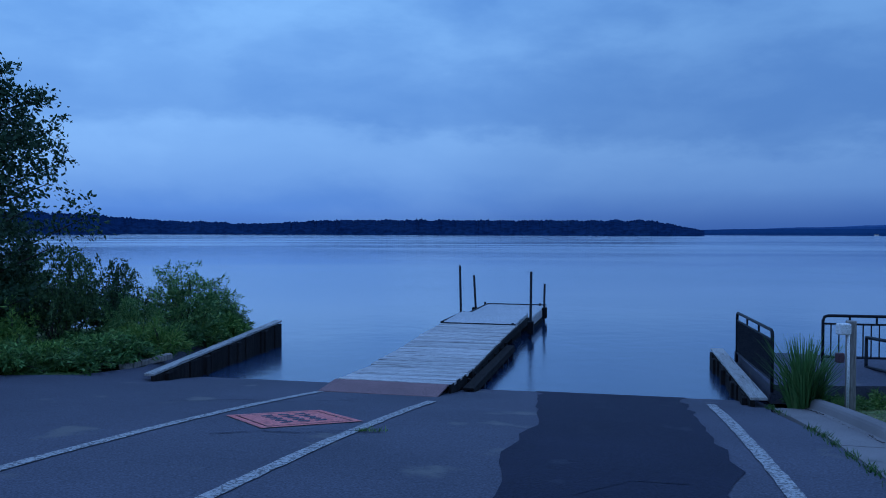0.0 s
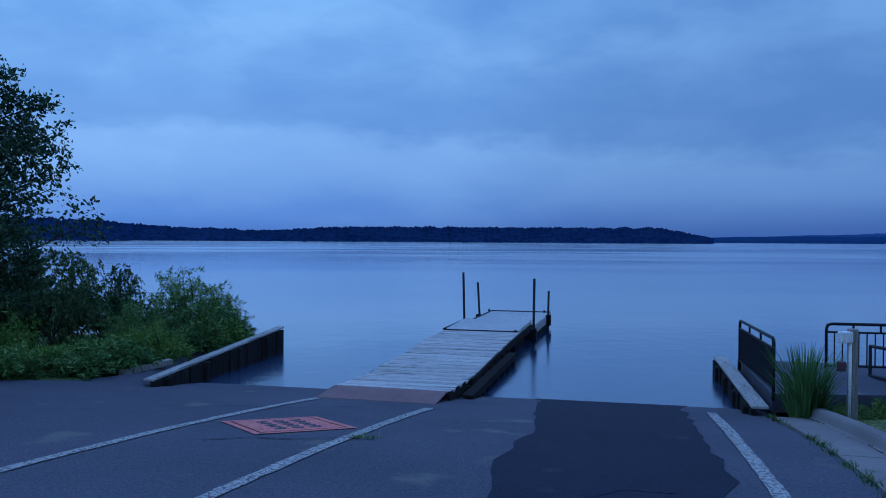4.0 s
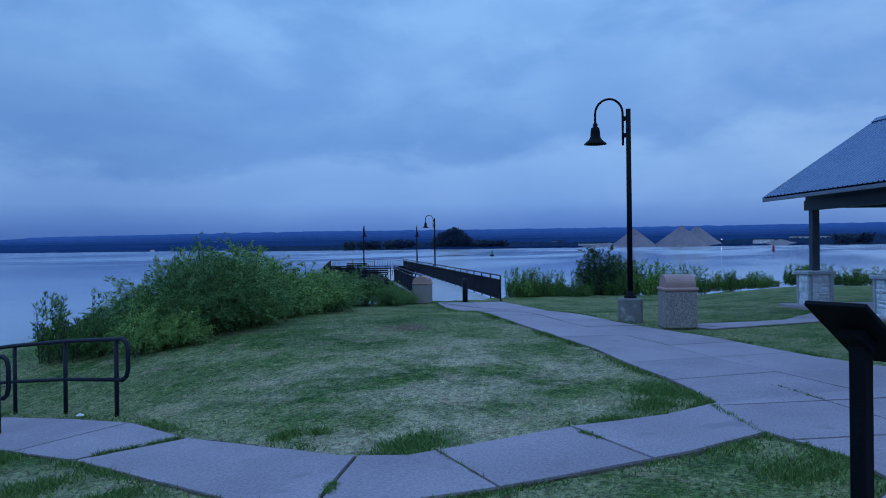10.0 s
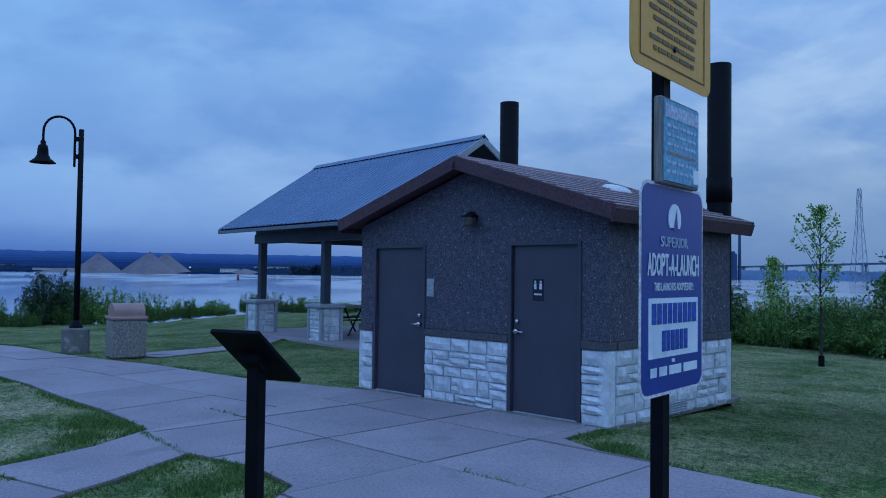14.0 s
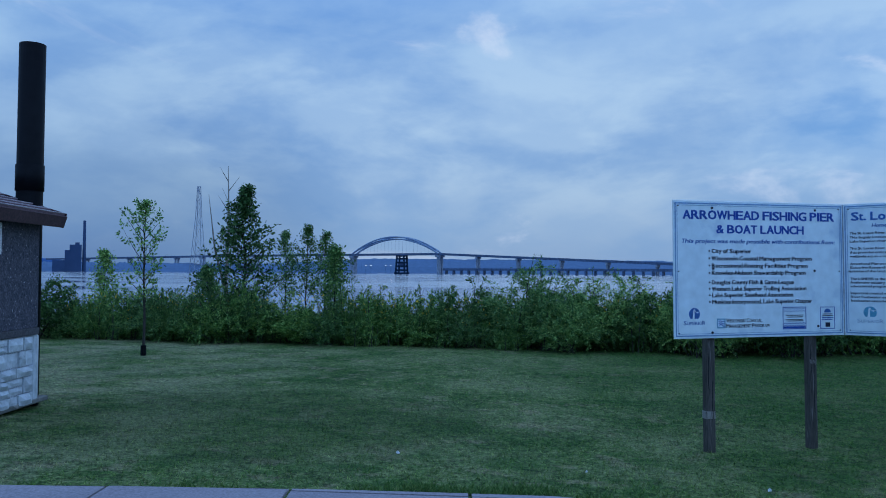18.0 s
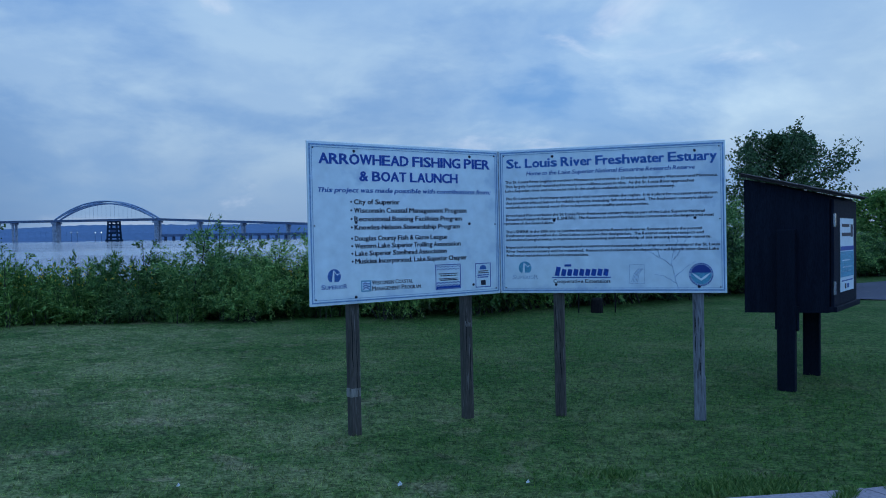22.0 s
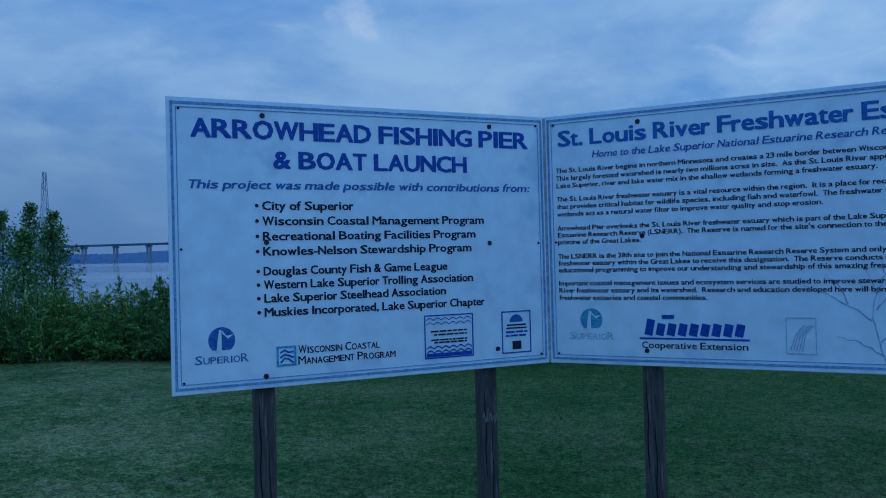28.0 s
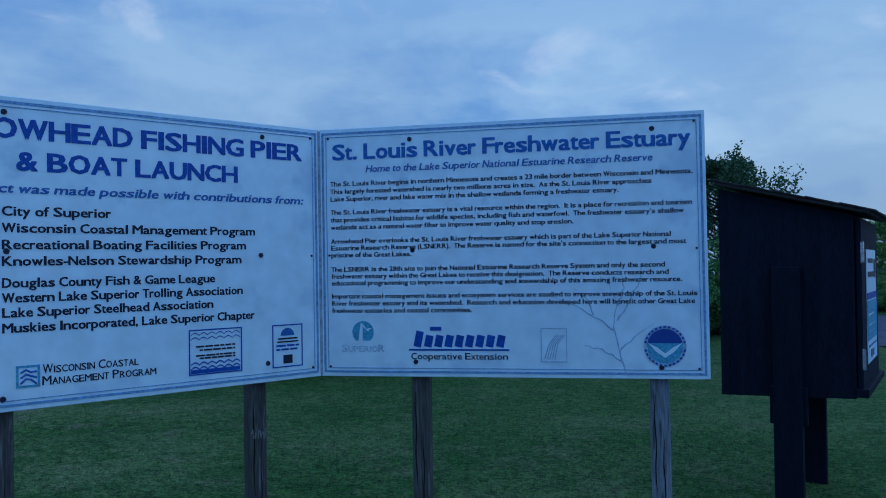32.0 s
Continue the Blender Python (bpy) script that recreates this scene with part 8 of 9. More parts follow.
def along(a, b, step, depth, kinds, size=(0.85, 1.2), high=1.0, jit=0.4):
    """Plants strewn along a line and some metres behind it (to its left)."""
    n = max(1, int(math.dist(a, b) / step))
    dx, dy = (b[0] - a[0]) / math.dist(a, b), (b[1] - a[1]) / math.dist(a, b)
    for k in range(n):
        t = (k + random.uniform(0.2, 0.8)) / n
        for q in range(max(1, int(depth / 1.1))):
            o = q * 1.1 + random.uniform(-0.3, 0.3)
            x, y = a[0] + (b[0] - a[0]) * t - dy * o + random.uniform(-jit, jit), a[1] + (b[1] - a[1]) * t + dx * o + random.uniform(-jit, jit)
            s = random.uniform(*size)
            spots[random.choice(kinds)].append((x, y, s, s * high * random.uniform(0.85, 1.15)))


# by the mound, north of the pier path
along((9.4, 10.7), (10.4, 9.9), 0.8, 2.3, ["w2", "s1"], (0.4, 0.65), 0.95)
along((9.9, 9.7), (11.2, 10.0), 0.7, 2.3, ["w2", "s1", "w2"], (0.5, 0.72), 0.8, 0.2)
along((11.4, 10.0), (14.0, 10.6), 0.8, 2.8, ["w1", "w1", "s1", "w2"], (0.7, 1.05), 0.9, 0.3)
along((14.0, 10.8), (19.5, 12.9), 1.0, 2.4, ["w1", "s1", "w2"], (0.75, 1.15), 0.78, 0.3)
along((19.5, 13.3), (25.8, 15.0), 1.2, 2.2, ["w1", "s1", "w2"], (0.8, 1.1), 0.76)
spots["w1"] += [(10.9, 9.5, 0.75, 0.76), (11.5, 9.6, 0.9, 0.88), (12.1, 9.8, 0.95, 0.92), (12.8, 10.0, 0.9, 0.84), (13.6, 10.3, 0.85, 0.78)]
spots["w2"] += [(9.9, 9.5, 0.5, 0.48), (10.3, 9.1, 0.5, 0.40)]
along((8.4, 11.7), (9.6, 10.8), 0.7, 1.0, ["k1", "s2", "k1"], (0.5, 0.75))
# south of the pier path, behind the lamp and the shelter
along((36.6, 2.6), (31.6, 11.2), 0.55, 1.2, ["k1", "k2", "k1", "k1"], (0.5, 1.2), 0.85, 0.3)
along((34.0, -6.0), (36.6, 2.6), 0.6, 1.2, ["k1", "k2", "k1"], (0.5, 1.15), 0.55, 0.3)
along((28.5, -11.5), (34.0, -6.0), 0.9, 1.2, ["k1", "k2", "s1"], (0.75, 1.1))
spots["s2"] += [(34.2, 8.0, 1.15, 1.35), (35.1, 6.9, 0.8, 0.95), (34.8, 7.4, 0.9, 1.1)]
spots["s1"] += [(26.2, 13.7, 0.55, 0.5), (26.9, 14.1, 0.6, 0.5)]
spots["w2"] += [(25.5, 13.4, 0.6, 0.5), (26.5, 13.2, 0.35, 0.35)]
# the belt behind the lawn
along((6.0, -21.0), (21.5, -14.3), 0.55, 1.1, ["k1", "k2", "k1", "k2"], (0.7, 1.2), 0.95, 0.25)
along((5.6, -21.8), (22.0, -15.0), 1.0, 2.2, ["w2", "s1", "k1", "w1"], (0.55, 1.15), 0.82)
along((2.0, -24.4), (6.0, -21.0), 0.8, 2.2, ["k1", "s1", "w2"], (0.95, 1.2))
along((3.5, -22.6), (9.5, -19.4), 0.9, 1.1, ["w1", "w2", "s1"], (0.95, 1.2), 0.95, 0.2)
along((-4.2, -30.5), (2.0, -24.4), 1.1, 2.2, ["w1", "s1", "s2"], (1.1, 1.6), 1.0)
along((-32.0, -58.0), (-6.0, -37.0), 1.5, 2.2, ["w1", "s1", "s2"], (1.0, 1.5), 0.8)
along((-60.0, -72.0), (-30.0, -58.0), 2.4, 2.2, ["w1", "s1", "s2"], (1.4, 2.0), 0.8)
along((21.5, -14.3), (28.5, -11.5), 1.0, 1.2, ["k1", "s1"], (0.9, 1.2))
# verge left of the ramp
along((-4.9, 12.9), (-9.5, 12.0), 0.6, 1.0, ["d1", "d2"], (0.8, 1.2), 1.0, 0.2)
along((-8.5, 13.6), (-4.6, 14.4), 0.7, 2.2, ["d1", "k1", "d1"], (0.75, 1.1), 0.75, 0.3)
along((-9.5, 14.2), (-12.5, 13.4), 1.0, 1.0, ["k1", "s1"], (0.8, 1.1))
along((-5.0, 13.0), (-3.9, 16.9), 0.5, 1.0, ["d1", "d2", "d1"], (0.9, 1.3), 1.0, 0.15)
along((-9.8, 12.0), (-5.2, 12.5), 0.45, 1.0, ["d1", "d2", "d1"], (0.8, 1.2), 0.8, 0.15)
spots["d2"] += [(4.85, 10.4, 0.7, 0.6), (5.35, 10.35, 0.7, 0.5), (5.9, 10.45, 0.8, 0.6), (6.4, 10.5, 0.7, 0.5), (5.0, 10.0, 0.5, 0.4)]
spots["s2"] += [(-6.9, 15.3, 0.85, 1.2), (-6.2, 15.9, 0.75, 1.05), (-7.8, 15.2, 0.9, 1.1)]
spots["w2"] += [(-4.65, 15.9, 0.95, 0.9), (-4.2, 16.6, 0.55, 0.68), (-5.5, 15.2, 0.55, 0.6), (-8.6, 14.2, 0.7, 0.62)]
spots["s1"] += [(-9.3, 15.2, 1.1, 1.3), (-8.3, 16.0, 1.0, 1.2)]
for k, p in protos.items():
    spots[k] = [(x - 0.35 if x < -3.5 and y > 10 else x, y, a, b) for x, y, a, b in spots[k]]
    place(p, spots[k], 5)


def tree(name, h, r, limbs, twigs, per, leaf, wid, seed, leaf_mat, label, low=0.25, shape="round", trunk=0.06, x=0, y=0, spray=0.09, wrap=0.0, rise=0.45):
    """Tapered trunk, rising limbs, twigs off the limbs and leaves close along the twigs."""
    rng = np.random.default_rng(seed)
    t = thing(name, x, y, lie(x, y) - 0.05, 0, label, "tree")
    wob = rng.normal(0, 0.008 * h, (5, 2))
    wob[0] = 0
    axis = lambda f: np.array([np.interp(f, [0, .25, .5, .75, 1], wob[:, 0]), np.interp(f, [0, .25, .5, .75, 1], wob[:, 1]), f * h])
    bm = bmesh.new()
    tube(bm, [axis(f) for f in (0, 0.02, 0.25, 0.5, 0.75, 0.97)], [trunk * 1.25, trunk, trunk * 0.8, trunk * 0.6, trunk * 0.35, trunk * 0.1], 8)
    part("trunk", bm, M["bark"], t, smooth=True)
    lb = bmesh.new()
    P, D = [], []
    for b in range(limbs + 3):
        f = low + (0.99 - low) * ((b + rng.uniform(0, 1)) / limbs) ** 0.9 if b < limbs else 0.97
        f = min(f, 0.98)
        g = (f - low) / (1 - low)
        if shape == "round":
            rad = r * math.sin(math.pi * min(1, g * 0.82 + 0.18)) ** 0.6
        elif shape == "egg":
            rad = min(r, 1.5 * r * max(0.0, 1 - g) ** 0.8) + 0.1 * r
        else:
            rad = r * ((1 - g) ** (0.8 if shape == "cone" else 1.05) + 0.02)
        rad *= rng.uniform(0.6, 1.12)
        az = b * 2.4 + rng.uniform(-0.5, 0.5)
        a = axis(f * 0.97)
        tip = axis(f) + np.array([rad * math.cos(az), rad * math.sin(az), rad * rise * rng.uniform(0.7, 1.3)])
        if b >= limbs:
            tip = axis(1.0) + rng.normal(0, 0.03 * r, 3)
        tube(lb, [a, (a + tip) / 2 + (0, 0, -0.05 * rad), tip], [trunk * 0.3, trunk * 0.18, trunk * 0.05], 4)
        L = np.linalg.norm(tip - a)
        for q in range(twigs):
            u = rng.uniform(0.12, 1.0) ** 0.8
            s0 = a + (tip - a) * u
            out_ = (tip - a) / (L + 1e-9) * 0.7 + rng.normal(0, 0.55, 3) + (0, 0, 0.12)
            out_ /= np.linalg.norm(out_)
            ln = (0.10 + 0.32 * rad) * rng.uniform(0.45, 1.1) * (1.15 - 0.45 * u)
            w = rng.uniform(0.0, 1.0, per)[:, None]
            P.append(s0 + out_ * ln * w + rng.normal(0, spray, (per, 3)) * (1.15 - 0.6 * w))
            D.append(out_ * 0.5 + rng.normal(0, 0.55, (per, 3)) - (0, 0, 0.3))
    part("branchwork", lb, M["bark"], t)
    ob = new("crown", quad_mesh("crown", leaf_quads(np.vstack(P), np.vstack(D), leaf, wid, rng), leaf_mat))
    ob.parent = t
    if wrap:
        part("trunk_guard", lathe([(trunk * 1.9, 0.0), (trunk * 1.8, wrap), (trunk * 1.3, wrap)], 10), M["black_paint"], t, "black plastic trunk guard")
    return t


YOUNG = "leafy young tree among the shrubs"
tree("sapling_tree", 3.45, 0.55, 26, 4, 11, 0.085, 0.045, 31, M["leaf_willow"], "slender young tree with a black trunk guard", low=0.30, shape="round", trunk=0.035, x=15.1, y=-12.45, spray=0.05, wrap=0.28, rise=1.1)
tree("poplar_tree", 4.4, 1.85, 80, 8, 7, 0.12, 0.062, 32, M["leaf"], "dark pointed young poplar above the shrubs", low=0.12, shape="spire", trunk=0.06, x=17.3, y=-17.4, spray=0.06, rise=0.55)
for tx_, ty_, th, tr_, sd, mt in ((21.0, -22.9, 3.4, 0.7, 33, "leaf"), (20.1, -23.1, 3.6, 0.85, 34, "leaf"), (19.3, -23.2, 3.3, 0.9, 45, "leaf"), (17.7, -21.9, 2.7, 0.85, 46, "leaf"), (22.4, -16.3, 2.5, 0.62, 35, "leaf_willow"), (15.25, -19.1, 2.6, 0.6, 36, "leaf"), (17.9, -16.6, 2.0, 0.55, 43, "leaf_willow")):
    tree("young_tree", th, tr_ * 1.05, 26, 8, 8, 0.10, 0.05, sd, M[mt], YOUNG, low=0.12, shape="cone", trunk=0.035, x=tx_, y=ty_, spray=0.075, rise=1.25)
tree("shore_tree", 6.5, 2.75, 150, 15, 42, 0.105, 0.06, 37, M["leaf_dark"], "large dark broadleaf tree beside the launch", low=0.03, shape="egg", trunk=0.13, x=-9.95, y=14.6, spray=0.10, rise=0.35)
tree("shore_tree", 6.4, 3.0, 100, 13, 30, 0.14, 0.08, 38, M["leaf_dark"], "large dark broadleaf tree beside the launch", low=0.03, shape="spire", trunk=0.12, x=-11.9, y=16.6, spray=0.11, rise=0.45)
ROAD_TREE = "spreading roadside tree with an open crown"
tree("roadside_tree", 5.6, 2.9, 60, 11, 22, 0.15, 0.085, 39, M["leaf_dark"], ROAD_TREE, low=0.32, trunk=0.14, x=-6.3, y=-38.5, spray=0.14)
tree("roadside_tree", 3.7, 1.9, 50, 11, 22, 0.17, 0.10, 40, M["leaf"], ROAD_TREE, low=0.12, trunk=0.12, x=-13.0, y=-50, spray=0.14)
tree("roadside_tree", 4.2, 2.1, 50, 11, 22, 0.17, 0.10, 41, M["leaf"], ROAD_TREE, low=0.12, trunk=0.12, x=-18.0, y=-54, spray=0.14)
tree("roadside_tree", 3.2, 1.6, 50, 11, 20, 0.16, 0.09, 42, M["leaf"], ROAD_TREE, low=0.12, trunk=0.12, x=-2.5, y=-36, spray=0.13)
# dead poplar stems
dt = thing("dead_tree", 18.9, -18.2, lie(18.9, -18.2), 0, "bare dead tree with pale forked stems", "tree")
bm = bmesh.new()
tube(bm, [(0, 0, 0), (0.05, 0, 1.6), (-0.05, 0, 3.2), (0.02, 0, 5.2)], [0.06, 0.05, 0.035, 0.008], 6)
tube(bm, [(0.04, 0, 1.2), (0.35, 0.2, 2.6), (0.55, 0.3, 4.3)], [0.045, 0.03, 0.006], 6)
for k in range(10):
    z = 2.0 + 0.3 * k
    tube(bm, [(0, 0, z), (random.uniform(-0.35, 0.35), random.uniform(-0.3, 0.3), z + 0.45)], [0.014, 0.004], 4)
part("trunk", bm, M["dead_wood"], dt, smooth=True)
# yellow flower heads standing over the belt
rng = np.random.default_rng(77)
n = 700
u = rng.uniform(0, 1, n)
cl = np.floor(u * 17) / 17 + rng.normal(0, 0.014, n)
fx_, fy_ = 6.2 + 15.0 * cl + rng.normal(0, 0.2, n), -20.7 + 6.6 * cl + rng.normal(0, 0.25, n)
hz = rng.uniform(0.5, 1.25, n)
pt = np.column_stack((fx_, fy_, np.array([lie(a, b) for a, b in zip(fx_, fy_)]) + hz))
tagged(new("goldenrod_flower", quad_mesh("goldenrod_flower", leaf_quads(pt, rng.normal(0, 0.4, (n, 3)) + (0, 0, 0.5), 0.085, 0.035, rng), M["yellow_flower"])), "yellow flower spikes among the shore weeds", "flowers", kind="stuff")
# tall ornamental grass at the ramp corner
rng = np.random.default_rng(7)
n = 420
az, rr = rng.uniform(0, 2 * np.pi, n), rng.uniform(0.0, 0.2, n)
hh, sp = rng.uniform(0.35, 1.0, n), rng.uniform(0.05, 0.5, n)
p0 = np.column_stack((rr * np.cos(az), rr * np.sin(az), np.zeros(n)))
p1 = p0 + np.column_stack((sp * 0.35 * np.cos(az), sp * 0.35 * np.sin(az), hh * 0.6))
p2 = p0 + np.column_stack((sp * np.cos(az), sp * np.sin(az), hh))
sd = np.column_stack((-np.sin(az + 0.6), np.cos(az + 0.6), np.zeros(n))) * 0.011
v = np.stack((p0 - sd, p0 + sd, p1 + sd * 0.8, p1 - sd * 0.8), 1)
w = np.stack((p1 - sd * 0.8, p1 + sd * 0.8, p2 + sd * 0.1, p2 - sd * 0.1), 1)
tf = tagged(new("grass_tuft", quad_mesh("grass_tuft", np.concatenate((v, w), 0).reshape(-1, 3), M["leaf_tuft"])), "tall bright green tuft of grass by the curb", "grass tuft")
tf.matrix_basis = pose(4.62, 10.1, lie(4.62, 10.1) - 0.02)


# ---------- lawn blades ----------
def in_poly(px, py, poly):
    c = np.zeros(px.shape, bool)
    for (x1, y1), (x2, y2) in zip(poly, poly[1:] + poly[:1]):
        if y1 == y2:
            continue
        c ^= ((y1 > py) != (y2 > py)) & (px < (x2 - x1) * (py - y1) / (y2 - y1) + x1)
    return c


def on_lawn(px, py):
    ok = shore_gap(px, py) > 0.3
    for poly in PAVED + [ASPHALT]:
        ok &= ~in_poly(px, py, poly)
    lx, ly = px - FX, py - FY
    c, s = math.cos(radians(FRONT_TURN)), math.sin(radians(FRONT_TURN))
    u, v_ = c * lx + s * ly, -s * lx + c * ly
    ok &= ~((np.abs(u) < HALF + 0.05) & (v_ < 0.1) & (v_ > -DEEP - 0.25))
    # clear of the curb
    for a, b in zip(CURB_LINE, CURB_LINE[1:]):
        ex, ey = b[0] - a[0], b[1] - a[1]
        k = np.clip(((px - a[0]) * ex + (py - a[1]) * ey) / (ex * ex + ey * ey), 0, 1)
        d = np.hypot(px - a[0] - k * ex, py - a[1] - k * ey)
        ok &= np.where((px - a[0]) * -ey + (py - a[1]) * ex > 0, d > 0.2, d > 0.7)
    return ok


lie_all = np.vectorize(lie)


def blades(px, py, h0, h1, w, lean, rng, lift=0.0):
    n = len(px)
    z = lie_all(px, py) + lift
    a = rng.uniform(0, 2 * np.pi, n)
    h = rng.uniform(h0, h1, n)
    le = lean * h * rng.uniform(0.3, 1.0, n)
    b = rng.uniform(0, 2 * np.pi, n)
    v = np.empty((n, 3, 3))
    v[:, 0] = np.column_stack((px - np.cos(a) * w / 2, py - np.sin(a) * w / 2, z - 0.01))
    v[:, 1] = np.column_stack((px + np.cos(a) * w / 2, py + np.sin(a) * w / 2, z - 0.01))
    v[:, 2] = np.column_stack((px + np.cos(b) * le, py + np.sin(b) * le, z + h))
    return v.reshape(-1, 3)


rng = np.random.default_rng(17)
N = 1100000
px, py = rng.uniform(-4, 27, N), rng.uniform(-23, 14, N)
dist = np.minimum(np.hypot(px - 0.0, py + 0.5), np.hypot(px + 0.65, py + 5.5))
keep = (rng.uniform(0, 1, N) < np.clip(1.25 * np.exp(-dist / 8.0), 0.02, 1)) & (dist > 0.8)
px, py = px[keep], py[keep]
k = on_lawn(px, py)
px, py = px[k], py[k]
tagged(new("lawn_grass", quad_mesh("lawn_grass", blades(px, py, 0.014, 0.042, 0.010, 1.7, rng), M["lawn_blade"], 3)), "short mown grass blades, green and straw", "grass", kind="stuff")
# longer, greener fringe along walks and curb
fx, fy = [], []
for poly in PAVED + [[(x + 0.2, y + 0.05) for x, y in CURB_LINE]]:
    closed = poly[1:] + poly[:1] if len(poly) > 11 or poly in PAVED else poly[1:]
    for a, b in zip(poly, closed):
        L = math.dist(a, b)
        if L > 12:
            continue
        m = int(L * 1000)
        t = rng.uniform(0, 1, m)
        o = rng.normal(0, 0.09, m)
        o += 0.035 * np.sign(o)
        nx, ny = -(b[1] - a[1]) / max(L, 1e-6), (b[0] - a[0]) / max(L, 1e-6)
        fx.append(a[0] + (b[0] - a[0]) * t + nx * o)
        fy.append(a[1] + (b[1] - a[1]) * t + ny * o)
# thick green tufts along the walk
free = sum(len(f) for f in fx)
for x, y, r in ((5.58, 4.25, 0.32), (6.2, 3.9, 0.25), (6.25, 2.75, 0.42), (4.3, 5.0, 0.5), (4.15, 4.05, 0.3), (4.1, 3.2, 0.4), (9.1, 0.95, 0.6), (8.4, 1.0, 0.4), (7.45, 1.25, 0.35), (6.55, -0.3, 0.55), (7.4, -0.5, 0.4), (3.9, 5.8, 0.4), (5.0, 6.4, 0.4), (2.7, -7.0, 0.5), (3.2, -6.5, 0.4), (-1.2, -9.1, 0.5), (7.9, -4.2, 0.4), (7.2, -4.1, 0.35)):
    m = int(3000 * r)
    q = rng.normal(0, 1, (5, 2)) * r * 0.45
    w_ = rng.integers(0, 5, m)
    fx.append(x + q[w_, 0] + rng.normal(0, r * 0.28, m))
    fy.append(y + q[w_, 1] * 0.8 + rng.normal(0, r * 0.24, m))
fx, fy = np.concatenate(fx), np.concatenate(fy)
k = on_lawn(fx, fy)
patch = np.array([noise.noise((x * 1.3, y * 1.3, 3.0)) for x, y in zip(fx, fy)])
patch[free:] = 1.0
k &= rng.uniform(-0.1, 0.6, len(fx)) < patch
tagged(new("edge_grass", quad_mesh("edge_grass", blades(fx[k], fy[k], 0.015, 0.048, 0.014, 1.5, rng, 0.012), M["leaf_grass"], 3)), "longer green grass fringing the concrete", "grass", kind="stuff")

# weeds in the open joints of the walks
jx, jy = [], []
for (ax, ay), (bx_, by_), m in (((-1.0, 7.45), (-0.75, 7.45), 60), ((4.95, 2.66), (4.72, 2.56), 300), ((8.45, 0.44), (7.25, -0.16), 320), ((5.93, 5.02), (5.35, 5.36), 420), ((5.4, 5.34), (5.27, 5.4), 120), ((6.95, 1.38), (6.75, 1.15), 160), ((5.98, 2.3), (5.4, 1.68), 60), ((6.45, -2.4), (5.9, -2.76), 60), ((9.9, -0.1), (9.2, -0.55), 60), ((4.55, 2.5), (4.4, 2.35), 160), ((-2.03, -9.15), (-1.6, -8.2), 900), ((-2.06, -9.1), (-1.75, -8.5), 500), ((-2.3, -9.25), (-2.7, -9.5), 160)):
    t = rng.uniform(0, 1, m) ** 1.4
    jx.append(ax + (bx_ - ax) * t + rng.normal(0, 0.02, m))
    jy.append(ay + (by_ - ay) * t + rng.normal(0, 0.02, m))
tagged(new("joint_grass", quad_mesh("joint_grass", blades(np.concatenate(jx), np.concatenate(jy), 0.014, 0.048, 0.012, 1.6, rng, 0.02), M["leaf_grass"], 3)), "small weeds growing in the open joints", "grass", kind="stuff")
# weeds along the outer edge of the gutter pan
gx_, gy_ = [], []
for a, b in zip(CURB_LINE, CURB_LINE[1:]):
    L = math.dist(a, b)
    nx, ny = -(b[1] - a[1]) / L, (b[0] - a[0]) / L
    for q in range(int(L * 2.2)):
        t0 = rng.uniform(0, 1)
        off = -0.48 if rng.uniform() < 0.6 else -0.02
        m = int(rng.integers(8, 60))
        t = t0 + rng.normal(0, 0.10 / L, m)
        o = off + rng.normal(0, 0.03, m)
        gx_.append(a[0] + (b[0] - a[0]) * t + nx * o)
        gy_.append(a[1] + (b[1] - a[1]) * t + ny * o)
tagged(new("gutter_weeds", quad_mesh("gutter_weeds", blades(np.concatenate(gx_), np.concatenate(gy_), 0.02, 0.07, 0.012, 1.4, rng, 0.01), M["leaf_grass"], 3)), "sparse weeds in the cracks along the gutter", "grass", kind="stuff")
# dead leaves and grit washed into the gutter
gx_, gy_ = [], []
for a, b in zip(CURB_LINE, CURB_LINE[1:]):
    L = math.dist(a, b)
    nx, ny = -(b[1] - a[1]) / L, (b[0] - a[0]) / L
    for q in range(int(L * 1.6)):
        m = int(rng.integers(10, 45))
        t = rng.uniform(0, 1) + rng.normal(0, 0.3 / L, m)
        o = -0.03 - abs(rng.normal(0, 0.02, m))
        gx_.append(a[0] + (b[0] - a[0]) * t + nx * o)
        gy_.append(a[1] + (b[1] - a[1]) * t + ny * o)
gx_, gy_ = np.concatenate(gx_), np.concatenate(gy_)
pt = np.column_stack((gx_, gy_, lie_all(gx_, gy_) + 0.018 + rng.uniform(0, 0.012, len(gx_))))
tagged(new("leaf_litter", quad_mesh("leaf_litter", leaf_quads(pt, rng.normal(0, 1, (len(pt), 3)) * (1, 1, 0.12), 0.026, 0.014, rng), M["bark"])), "dead leaves and dark grit lying in the gutter", "leaf litter", kind="stuff")
